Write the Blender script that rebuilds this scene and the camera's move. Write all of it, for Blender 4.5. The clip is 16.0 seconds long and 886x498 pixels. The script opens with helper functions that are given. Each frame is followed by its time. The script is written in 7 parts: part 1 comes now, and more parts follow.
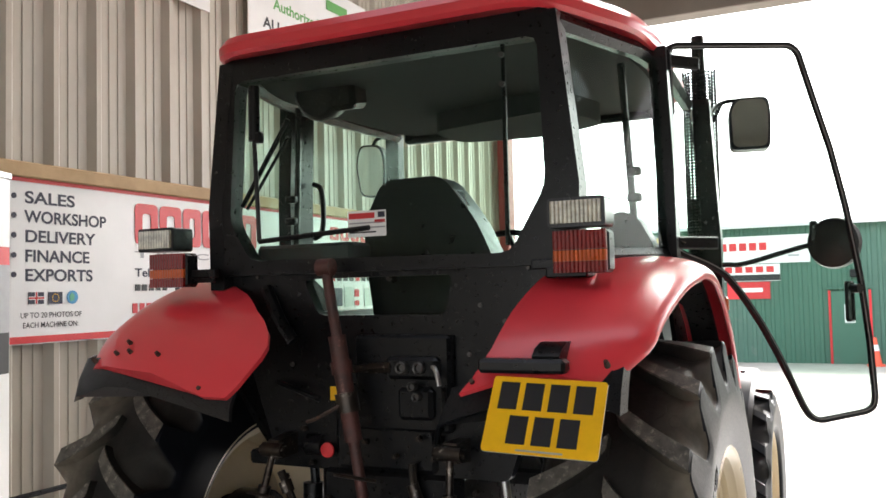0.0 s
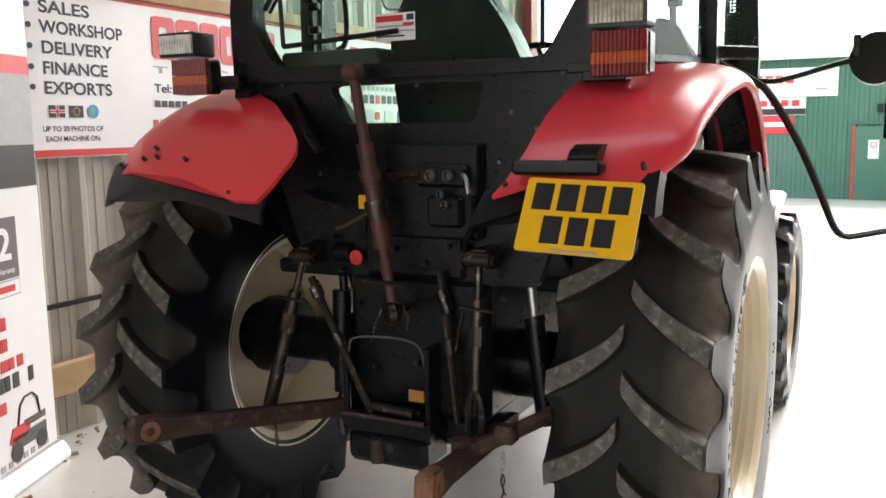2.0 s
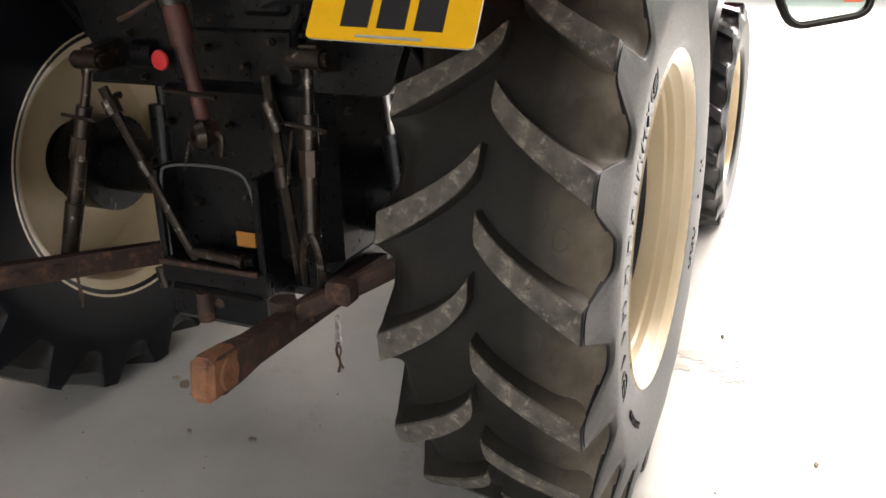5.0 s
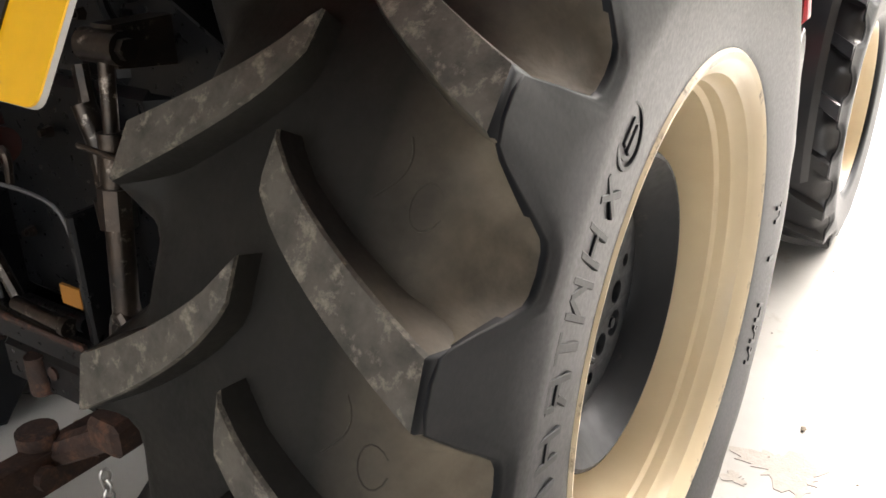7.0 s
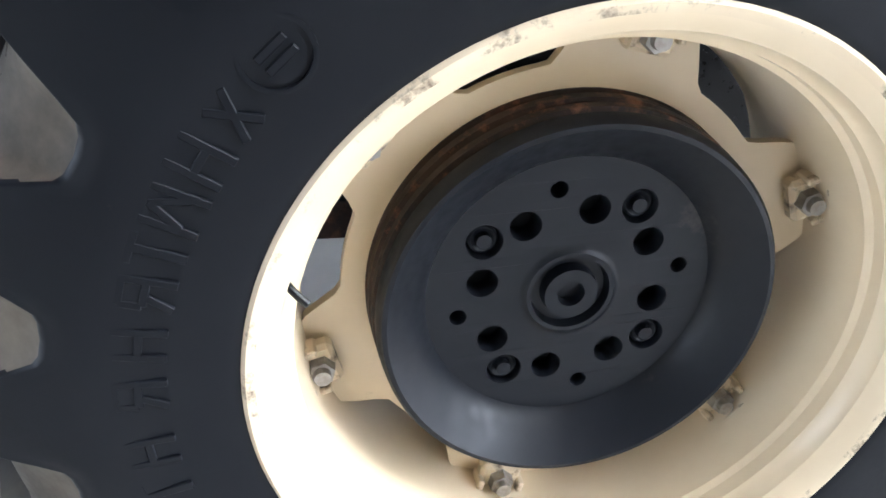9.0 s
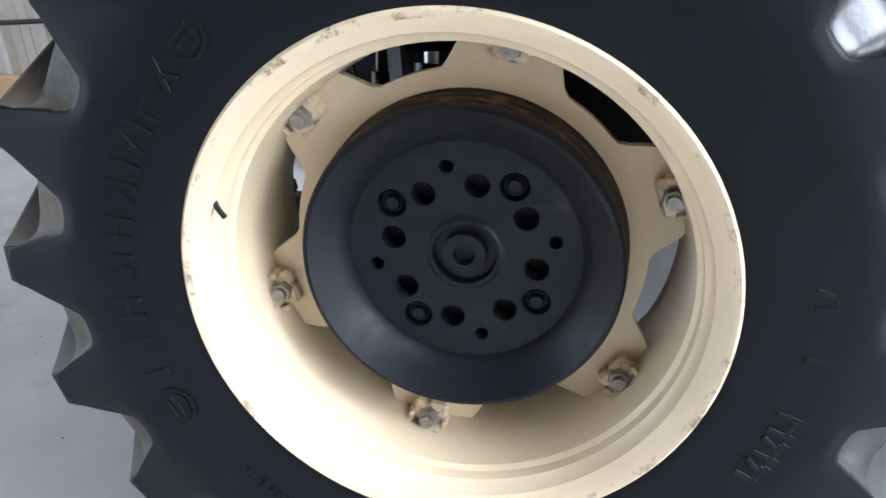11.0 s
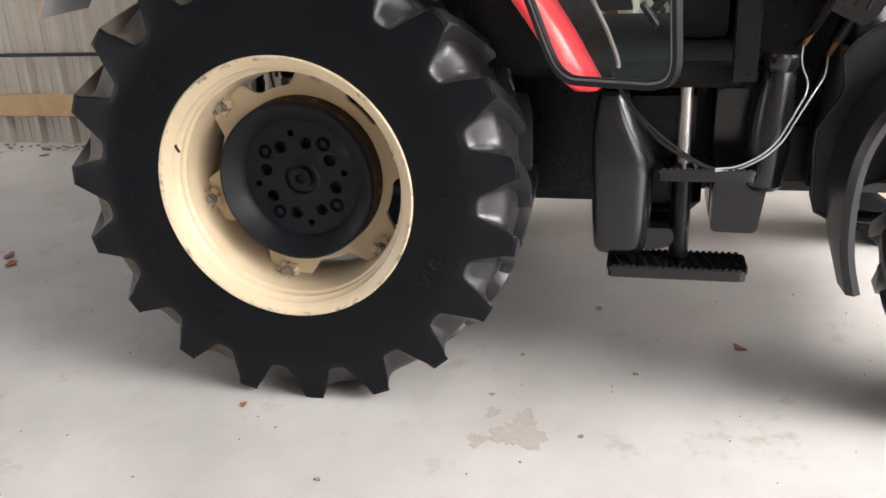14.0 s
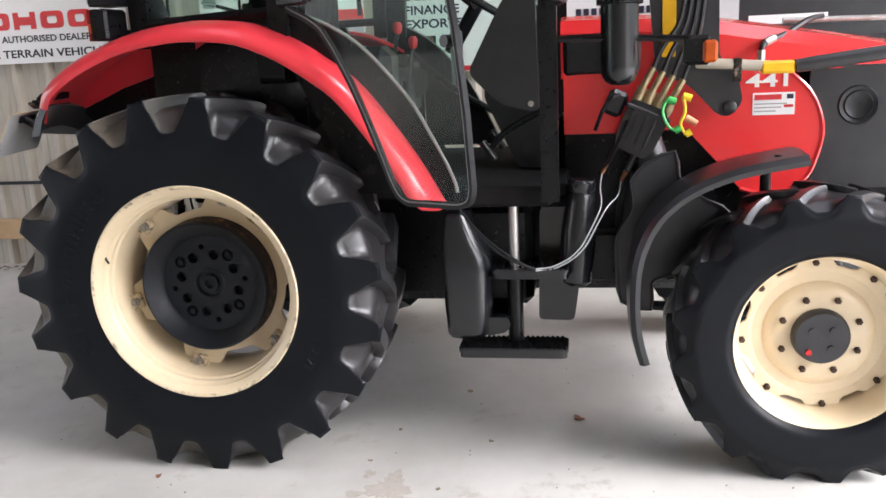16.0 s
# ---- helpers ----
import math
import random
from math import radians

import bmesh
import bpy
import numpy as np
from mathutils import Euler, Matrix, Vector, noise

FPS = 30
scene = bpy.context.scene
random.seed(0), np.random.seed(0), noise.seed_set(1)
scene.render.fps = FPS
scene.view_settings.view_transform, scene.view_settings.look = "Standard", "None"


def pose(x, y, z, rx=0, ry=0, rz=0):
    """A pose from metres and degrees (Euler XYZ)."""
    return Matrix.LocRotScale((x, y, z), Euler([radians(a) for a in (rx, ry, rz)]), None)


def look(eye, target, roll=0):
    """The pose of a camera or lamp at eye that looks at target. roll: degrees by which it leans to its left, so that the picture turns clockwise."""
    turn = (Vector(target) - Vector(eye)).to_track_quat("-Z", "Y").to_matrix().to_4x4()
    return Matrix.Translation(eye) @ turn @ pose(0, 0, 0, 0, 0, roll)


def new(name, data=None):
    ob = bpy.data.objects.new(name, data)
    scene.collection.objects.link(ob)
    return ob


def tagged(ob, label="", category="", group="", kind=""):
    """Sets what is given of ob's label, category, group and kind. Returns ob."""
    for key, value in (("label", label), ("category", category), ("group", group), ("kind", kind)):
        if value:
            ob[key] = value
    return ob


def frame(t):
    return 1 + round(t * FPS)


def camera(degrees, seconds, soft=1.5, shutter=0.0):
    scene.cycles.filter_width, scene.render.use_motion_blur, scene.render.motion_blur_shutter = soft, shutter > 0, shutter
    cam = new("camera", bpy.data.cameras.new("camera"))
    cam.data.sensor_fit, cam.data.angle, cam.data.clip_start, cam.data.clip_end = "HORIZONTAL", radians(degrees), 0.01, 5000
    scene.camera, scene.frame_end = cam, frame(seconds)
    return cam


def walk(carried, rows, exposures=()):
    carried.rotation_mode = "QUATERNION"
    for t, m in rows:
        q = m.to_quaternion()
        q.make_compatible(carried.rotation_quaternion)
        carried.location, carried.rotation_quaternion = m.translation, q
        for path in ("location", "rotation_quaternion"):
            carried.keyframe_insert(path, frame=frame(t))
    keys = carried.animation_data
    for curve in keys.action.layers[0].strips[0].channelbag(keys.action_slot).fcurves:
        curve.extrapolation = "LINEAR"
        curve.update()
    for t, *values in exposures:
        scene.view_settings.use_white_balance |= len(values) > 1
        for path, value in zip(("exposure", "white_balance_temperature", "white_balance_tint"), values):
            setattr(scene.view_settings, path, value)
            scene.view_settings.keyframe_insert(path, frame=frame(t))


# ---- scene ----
# the camera and its walk
EXPOSURES = [(0, 2.62, 6600, 12), (2.0, 2.8, 6600, 13), (3.0, 3.13, 6900, 14), (5.2, 3.05, 6900, 13), (7.5, 3.15, 6900, 13), (8.0, 4.12, 6800, 13), (8.5, 3.85, 6200, 12), (9.2, 3.5, 5500, 11), (11.5, 3.15, 5500, 12), (12.5, 3.0, 5750, 13), (13.5, 2.62, 5850, 13), (14, 2.62, 6500, 15), (16, 2.76, 6200, 15)]
cam = camera(54.52, 16.0, soft=1.6)
walk(cam, [
    (0, look((1.384, -2.680, 1.589), (0.735, -1.331, 1.666), -1.35)),
    (0.5, look((1.382, -2.691, 1.572), (0.730, -1.340, 1.594), -1.20)),
    (1, look((1.371, -2.681, 1.532), (0.708, -1.336, 1.485), -0.95)),
    (1.5, look((1.348, -2.680, 1.520), (0.681, -1.344, 1.384), -0.95)),
    (2, look((1.330, -2.671, 1.506), (0.657, -1.347, 1.297), -0.82)),
    (2.5, look((1.316, -2.664, 1.486), (0.642, -1.351, 1.217), -0.57)),
    (3, look((1.301, -2.654, 1.477), (0.630, -1.355, 1.146), -0.69)),
    (3.5, look((1.310, -2.609, 1.464), (0.643, -1.328, 1.059), -1.28)),
    (4, look((1.355, -2.435, 1.431), (0.702, -1.178, 0.937), -1.29)),
    (4.5, look((1.399, -2.231, 1.404), (0.773, -0.978, 0.867), -1.02)),
    (5, look((1.324, -1.995, 1.379), (0.749, -0.713, 0.854), -1.38)),
    (5.2, look((1.280, -1.904, 1.386), (0.735, -0.607, 0.866), -1.35)),
    (7.5, look((1.351, -0.870, 1.336), (0.434, 0.073, 0.615), -1.24)),
    (8, look((1.509, -0.624, 1.339), (0.322, -0.158, 0.549), -4.09)),
    (8.5, look((1.645, -0.476, 1.340), (0.420, -0.203, 0.519), -3.78)),
    (9, look((1.745, -0.316, 1.306), (0.465, -0.093, 0.558), -1.50)),
    (9.2, look((1.798, -0.169, 1.269), (0.467, -0.084, 0.581), -2.49)),
    (11.3, look((2.157, 0.240, 1.266), (0.817, -0.061, 0.663), -4.53)),
    (11.5, look((2.216, 0.203, 1.288), (0.870, -0.051, 0.676), -3.51)),
    (12, look((2.425, 0.307, 1.295), (1.083, 0.018, 0.690), -2.32)),
    (12.5, look((2.622, 0.516, 1.346), (1.311, 0.151, 0.714), -1.98)),
    (13, look((2.837, 0.739, 1.357), (1.525, 0.330, 0.758), -2.62)),
    (13.5, look((3.112, 0.892, 1.416), (1.776, 0.518, 0.847), -3.21)),
    (14, look((3.301, 1.059, 1.443), (1.940, 0.719, 0.910), -2.77)),
    (14.5, look((3.484, 1.216, 1.476), (2.106, 0.889, 0.983), -2.42)),
    (15, look((3.638, 1.276, 1.512), (2.237, 0.978, 1.068), -2.92)),
    (15.5, look((3.798, 1.337, 1.538), (2.373, 1.074, 1.151), -3.26)),
    (16, look((3.876, 1.442, 1.549), (2.436, 1.192, 1.209), -2.69)),
], EXPOSURES)


from mathutils.bvhtree import BVHTree
from mathutils.geometry import tessellate_polygon

# world and daylight: bright overcast sky, a soft high sun outside the shed
world = bpy.data.worlds.new("sky")
scene.world = world
world.use_nodes = True
wn = world.node_tree.nodes
sky = wn.new("ShaderNodeTexSky")
sky.sky_type = "NISHITA"
sky.sun_disc = False
sky.sun_elevation, sky.sun_rotation = radians(42), radians(14)
sky.dust_density = 3.0
wn["Background"].inputs["Strength"].default_value = 0.15
# cloud takes most of the blue out of the sky
cloud = wn.new("ShaderNodeHueSaturation")
cloud.inputs["Saturation"].default_value = 0.35
world.node_tree.links.new(sky.outputs[0], cloud.inputs["Color"])
world.node_tree.links.new(cloud.outputs[0], wn["Background"].inputs["Color"])
sun_data = bpy.data.lights.new("sun", "SUN")
sun_data.energy, sun_data.angle, sun_data.color = 1.15, radians(40), (1.0, 0.97, 0.92)
sun = new("sun", sun_data)
sun.matrix_world = look((2.6, 13.4, 9.7), (0, 3, 0))


# ---- materials ----
def socket(node, name, value):
    node.inputs[name].default_value = value


def material(name, colour, other=None, rough=0.5, metal=0.0, scale=8.0, bump=0.0, grain=60.0, dirt=None, dirt_amount=0.35, dirt_scale=14.0, spec=0.5, piece=0.0, coat=0.0, wear=0.04, shoulder=None, forward_tone=None):
    """Two tones mixed by a coarse noise, a finer grain in relief and gloss, and dirt or wear in patches."""
    m = bpy.data.materials.new(name)
    m.use_nodes = True
    t = m.node_tree
    n, link = t.nodes, t.links.new
    b = n["Principled BSDF"]
    at = n.new("ShaderNodeTexCoord").outputs["Object"]
    coarse = n.new("ShaderNodeTexNoise")
    socket(coarse, "Scale", scale), socket(coarse, "Detail", 6.0), socket(coarse, "Roughness", 0.62)
    link(at, coarse.inputs["Vector"])
    fine = n.new("ShaderNodeTexNoise")
    socket(fine, "Scale", grain), socket(fine, "Detail", 5.0)
    link(at, fine.inputs["Vector"])
    mix = n.new("ShaderNodeMix")
    mix.data_type = "RGBA"
    mix.inputs[6].default_value = (*colour, 1)
    mix.inputs[7].default_value = (*(other or [c * 0.75 for c in colour]), 1)
    ramp = n.new("ShaderNodeMapRange")
    socket(ramp, 1, 0.35), socket(ramp, 2, 0.68)
    link(coarse.outputs[0], ramp.inputs[0]), link(ramp.outputs[0], mix.inputs[0])
    out = mix.outputs[2]
    rough_in = n.new("ShaderNodeMapRange")
    socket(rough_in, 1, 0.3), socket(rough_in, 2, 0.7), socket(rough_in, 3, max(rough - wear, 0.03)), socket(rough_in, 4, min(rough + wear, 1))
    link(fine.outputs[0], rough_in.inputs[0])
    link(rough_in.outputs[0], b.inputs["Roughness"])
    if dirt:
        spots = n.new("ShaderNodeTexNoise")
        socket(spots, "Scale", dirt_scale), socket(spots, "Detail", 9.0), socket(spots, "Roughness", 0.7)
        link(at, spots.inputs["Vector"])
        cut = n.new("ShaderNodeMapRange")
        socket(cut, 1, 0.72 - dirt_amount * 0.4), socket(cut, 2, 0.80 - dirt_amount * 0.25)
        link(spots.outputs[0], cut.inputs[0])
        worn = n.new("ShaderNodeMix")
        worn.data_type = "RGBA"
        link(cut.outputs[0], worn.inputs[0]), link(out, worn.inputs[6])
        worn.inputs[7].default_value = (*dirt, 1)
        out = worn.outputs[2]
    if shoulder:
        # dust that clings to the tread along the outer sides of the tractor
        along_x, far, mask, dusty = n.new("ShaderNodeSeparateXYZ"), n.new("ShaderNodeMath"), n.new("ShaderNodeMapRange"), n.new("ShaderNodeMix")
        far.operation, dusty.data_type = "ABSOLUTE", "RGBA"
        link(n.new("ShaderNodeNewGeometry").outputs["Position"], along_x.inputs[0]), link(along_x.outputs[0], far.inputs[0]), link(far.outputs[0], mask.inputs[0])
        socket(mask, 1, 0.885), socket(mask, 2, 1.0), socket(mask, 3, 0.0), socket(mask, 4, 0.8)
        uneven = n.new("ShaderNodeMath")
        uneven.operation = "MULTIPLY"
        patchy = n.new("ShaderNodeMapRange")
        socket(patchy, 3, 0.40), socket(patchy, 4, 1.0)
        link(ramp.outputs[0], patchy.inputs[0])
        link(mask.outputs[0], uneven.inputs[0]), link(patchy.outputs[0], uneven.inputs[1])
        link(uneven.outputs[0], dusty.inputs[0]), link(out, dusty.inputs[6])
        dusty.inputs[7].default_value = (*shoulder, 1)
        out = dusty.outputs[2]
    if forward_tone:
        # from the rear forwards the tread runs over into one glossier black tone
        place, behind, forward_mix, gloss = n.new("ShaderNodeNewGeometry"), n.new("ShaderNodeSeparateXYZ"), n.new("ShaderNodeMix"), n.new("ShaderNodeMix")
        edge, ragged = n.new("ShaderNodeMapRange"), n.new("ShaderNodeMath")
        forward_mix.data_type, gloss.data_type, ragged.operation = "RGBA", "FLOAT", "MULTIPLY_ADD"
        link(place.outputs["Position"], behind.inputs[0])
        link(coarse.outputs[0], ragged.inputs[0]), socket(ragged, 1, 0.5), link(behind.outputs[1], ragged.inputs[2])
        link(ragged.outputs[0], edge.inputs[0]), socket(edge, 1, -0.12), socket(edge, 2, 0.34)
        link(edge.outputs[0], forward_mix.inputs[0]), link(out, forward_mix.inputs[6])
        forward_mix.inputs[7].default_value = (*forward_tone, 1)
        out = forward_mix.outputs[2]
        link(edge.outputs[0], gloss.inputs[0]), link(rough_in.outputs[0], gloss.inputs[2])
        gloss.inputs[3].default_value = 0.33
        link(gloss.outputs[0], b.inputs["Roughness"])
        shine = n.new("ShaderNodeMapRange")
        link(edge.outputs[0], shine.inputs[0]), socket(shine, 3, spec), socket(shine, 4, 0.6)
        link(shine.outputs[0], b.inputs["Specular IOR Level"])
    if piece:
        vary = n.new("ShaderNodeMapRange")
        socket(vary, 3, 1 - piece), socket(vary, 4, 1 + piece)
        link(n.new("ShaderNodeObjectInfo").outputs["Random"], vary.inputs[0])
        tone = n.new("ShaderNodeVectorMath")
        tone.operation = "SCALE"
        link(out, tone.inputs[0]), link(vary.outputs[0], tone.inputs["Scale"])
        out = tone.outputs[0]
    link(out, b.inputs["Base Color"])
    socket(b, "Metallic", metal), socket(b, "Specular IOR Level", spec), socket(b, "Coat Weight", coat)
    if bump:
        relief = n.new("ShaderNodeBump")
        socket(relief, "Strength", min(bump, 1.0)), socket(relief, "Distance", 0.002)
        link(fine.outputs[0], relief.inputs["Height"])
        link(relief.outputs[0], b.inputs["Normal"])
    return m


def glass(name, tint, rough=0.0):
    m = bpy.data.materials.new(name)
    m.use_nodes = True
    n, link = m.node_tree.nodes, m.node_tree.links.new
    clear, gloss, both, facing, sheen = n.new("ShaderNodeBsdfTransparent"), n.new("ShaderNodeBsdfGlossy"), n.new("ShaderNodeMixShader"), n.new("ShaderNodeLayerWeight"), n.new("ShaderNodeMath")
    socket(clear, "Color", (*tint, 1)), socket(gloss, "Roughness", rough)
    sheen.operation = "MULTIPLY_ADD"
    socket(sheen, 1, 0.034), socket(sheen, 2, 0.005), socket(facing, "Blend", 0.25)
    link(facing.outputs["Facing"], sheen.inputs[0]), link(sheen.outputs[0], both.inputs[0]), link(clear.outputs[0], both.inputs[1]), link(gloss.outputs[0], both.inputs[2])
    link(both.outputs[0], n["Material Output"].inputs["Surface"])
    return m


def plain(name, colour, rough=0.5, metal=0.0):
    return material(name, colour, [c * 0.9 for c in colour], rough, metal, scale=25, grain=200)


SIDEWALL = material("sidewall_rubber", (0.0034, 0.0043, 0.0066), (0.0055, 0.0066, 0.009), 0.45, bump=0.05, scale=5, grain=160, dirt=(0.03, 0.028, 0.025), dirt_amount=0.06, spec=0.18, wear=0.04)
TREAD = material("tread_rubber", (0.0085, 0.0079, 0.0070), (0.018, 0.0162, 0.0134), 0.66, bump=0.25, shoulder=(0.19, 0.159, 0.120), forward_tone=(0.021, 0.0205, 0.022), scale=9, grain=120, dirt=(0.07, 0.06, 0.047), dirt_amount=0.14, dirt_scale=22, spec=0.26)
LUGTOP = material("worn_lug_face", (0.115, 0.104, 0.088), (0.052, 0.048, 0.042), 0.7, forward_tone=(0.022, 0.022, 0.024), bump=0.5, scale=26, grain=140, dirt=(0.25, 0.22, 0.18), dirt_amount=0.45, dirt_scale=48, spec=0.3)
CHIPPED = material("chipped_cream_edge", (0.74, 0.62, 0.43), (0.66, 0.54, 0.36), 0.45, scale=5, dirt=(0.075, 0.043, 0.025), dirt_amount=0.48, dirt_scale=26)
GROOVE = material("rust_streaked_black", (0.010, 0.0095, 0.0095), (0.045, 0.024, 0.015), 0.6, bump=0.3, scale=14, dirt=(0.19, 0.085, 0.044), dirt_amount=0.46, dirt_scale=26, spec=0.25)
CREAM = material("cream_wheel_paint", (0.74, 0.615, 0.42), (0.67, 0.545, 0.36), 0.30, bump=0.05, scale=4, dirt=(0.30, 0.20, 0.11), dirt_amount=0.08, dirt_scale=9, wear=0.015)
RUST = material("rusty_iron", (0.070, 0.037, 0.026), (0.036, 0.025, 0.021), 0.75, metal=0.25, bump=0.7, scale=22, grain=150, dirt=(0.16, 0.075, 0.045), dirt_amount=0.5, dirt_scale=30)
WEIGHT = material("black_cast_iron", (0.0052, 0.0065, 0.0098), (0.008, 0.0098, 0.013), 0.42, bump=0.06, scale=7, dirt=(0.05, 0.045, 0.042), dirt_amount=0.22, dirt_scale=5, wear=0.08, spec=0.24)
BLACK = material("black_steel", (0.0042, 0.0045, 0.0054), (0.007, 0.0073, 0.008), 0.30, bump=0.08, dirt=(0.018, 0.016, 0.014), dirt_amount=0.08, spec=0.24)
GLOSSY = material("moulded_black_plastic", (0.0065, 0.0072, 0.0090), (0.0095, 0.0102, 0.0122), 0.24, bump=0.05, grain=220, scale=7, dirt=(0.03, 0.028, 0.026), dirt_amount=0.12, spec=0.55)
PLASTIC = material("black_plastic", (0.0072, 0.0079, 0.0097), (0.0105, 0.0112, 0.0130), 0.30, bump=0.06, grain=300, scale=10, spec=0.38)
GREY_PLASTIC = material("grey_plastic", (0.019, 0.020, 0.0225), (0.027, 0.028, 0.031), 0.34, bump=0.08, grain=300)
RED = material("red_tractor_paint", (0.68, 0.042, 0.056), (0.65, 0.038, 0.050), 0.28, scale=1.2, coat=0.12, wear=0.0)
HOOD = material("orange_red_hood_paint", (0.74, 0.034, 0.036), (0.71, 0.031, 0.033), 0.24, scale=1.2, coat=0.3, wear=0.0)
WORN = material("worn_linkage_steel", (0.022, 0.019, 0.017), (0.055, 0.040, 0.030), 0.32, metal=0.7, scale=18, bump=0.3, grain=130, dirt=(0.42, 0.37, 0.32), dirt_amount=0.34, dirt_scale=34)
FADED_RED = material("worn_red_rod", (0.095, 0.030, 0.024), (0.045, 0.024, 0.020), 0.6, metal=0.2, scale=16, bump=0.4, grain=120, dirt=(0.26, 0.12, 0.10), dirt_amount=0.34, dirt_scale=28)
ORANGE_RUST = material("fresh_rust", (0.26, 0.115, 0.055), (0.17, 0.075, 0.04), 0.8, scale=25, bump=0.5, grain=120, dirt=(0.08, 0.04, 0.028), dirt_amount=0.4, dirt_scale=30)
NUT = material("galvanised_bolt", (0.45, 0.44, 0.42), (0.30, 0.28, 0.25), 0.45, metal=0.8, scale=60, bump=0.2)
BRASS = material("tarnished_brass", (0.42, 0.34, 0.20), (0.26, 0.20, 0.12), 0.4, metal=0.8, scale=40, bump=0.2)
DULL_BOLT = material("dull_bolt", (0.11, 0.105, 0.10), (0.06, 0.056, 0.052), 0.45, metal=0.7, scale=60, bump=0.2)
STEEL = material("bright_steel", (0.55, 0.54, 0.52), (0.4, 0.38, 0.36), 0.42, metal=1.0, scale=20)
CONCRETE = material("concrete_floor", (0.58, 0.575, 0.545), (0.43, 0.425, 0.40), 0.34, scale=1.1, grain=25, bump=0.0, dirt=(0.38, 0.345, 0.30), dirt_amount=0.36, dirt_scale=3.2, wear=0.02)
YARD = material("gravel_yard", (0.46, 0.43, 0.37), (0.38, 0.36, 0.31), 0.9, scale=0.8, grain=20, bump=0.5, dirt=(0.3, 0.27, 0.22), dirt_scale=2)
CLADDING = material("cream_cladding", (0.44, 0.395, 0.325), (0.38, 0.34, 0.275), 0.45, scale=1.2, grain=80, dirt=(0.30, 0.25, 0.18), dirt_amount=0.15, dirt_scale=2.5)
ROOFING = material("shed_roof_sheet", (0.22, 0.19, 0.165), (0.16, 0.14, 0.12), 0.6, scale=1.0)
TIMBER = material("sawn_timber", (0.46, 0.31, 0.16), (0.36, 0.23, 0.11), 0.7, scale=6, grain=120, bump=0.3)
VINYL = material("white_vinyl", (0.78, 0.77, 0.76), (0.72, 0.71, 0.70), 0.35, scale=2)
GREENWALL = material("green_cladding", (0.045, 0.12, 0.085), (0.055, 0.14, 0.10), 0.5, scale=0.7, dirt=(0.10, 0.15, 0.12), dirt_scale=2)
INK = plain("black_ink", (0.010, 0.010, 0.012), 0.5)
INK_BLUE = plain("navy_ink", (0.012, 0.013, 0.035), 0.5)
INK_RED = plain("red_ink", (0.60, 0.025, 0.03), 0.45)
INK_GREEN = plain("green_ink", (0.10, 0.35, 0.08), 0.5)
PALE_PRINT = plain("pale_green_print", (0.52, 0.56, 0.50), 0.5)
INK_GREY = plain("grey_ink", (0.35, 0.35, 0.36), 0.5)
YELLOW = plain("yellow_plate", (0.86, 0.47, 0.008), 0.35)
PANE = glass("tinted_pane", (0.87, 0.95, 0.915))
REFLECTOR = plain("lamp_reflector", (0.72, 0.70, 0.64), 0.25, 0.2)
LENS_CLEAR = material("clear_lens", (0.48, 0.43, 0.31), (0.24, 0.22, 0.17), 0.12, scale=30, coat=0.6)
LENS_RED = material("red_lens", (0.20, 0.010, 0.009), rough=0.3, coat=0.05, spec=0.3)
LENS_AMBER = material("amber_lens", (0.50, 0.085, 0.010), rough=0.3, coat=0.05, spec=0.3)
GREY_RUBBER = plain("grey_rubber_seal", (0.22, 0.22, 0.215), 0.5)
SEAL_RUBBER = material("black_rubber_seal", (0.006, 0.0062, 0.007), (0.011, 0.011, 0.0115), 0.55, bump=0.1, scale=14, dirt=(0.05, 0.046, 0.038), dirt_amount=0.2, spec=0.22)
PALE_TUBE = plain("pale_tube", (0.42, 0.38, 0.30), 0.4)
CABLE = plain("pale_cable", (0.55, 0.56, 0.57), 0.35)
MIRROR = plain("mirror_glass", (0.85, 0.86, 0.88), 0.03, 1.0)
WRAP = material("wrapped_seat", (0.005, 0.0055, 0.0065), (0.008, 0.0085, 0.0095), 0.34, bump=1.6, scale=5, grain=16, spec=0.30, wear=0.1)
FLOOR_MAT = material("dull_rubber_mat", (0.008, 0.0082, 0.009), (0.014, 0.0138, 0.0135), 0.75, bump=0.1, scale=9, dirt=(0.03, 0.027, 0.023), dirt_amount=0.3, spec=0.12)
SEAT = material("dark_seat_cloth", (0.018, 0.019, 0.022), (0.028, 0.028, 0.03), 0.85, bump=0.3, grain=400)
HEADLINER = material("grey_headliner", (0.030, 0.031, 0.031), (0.023, 0.024, 0.024), 0.9, bump=0.1)


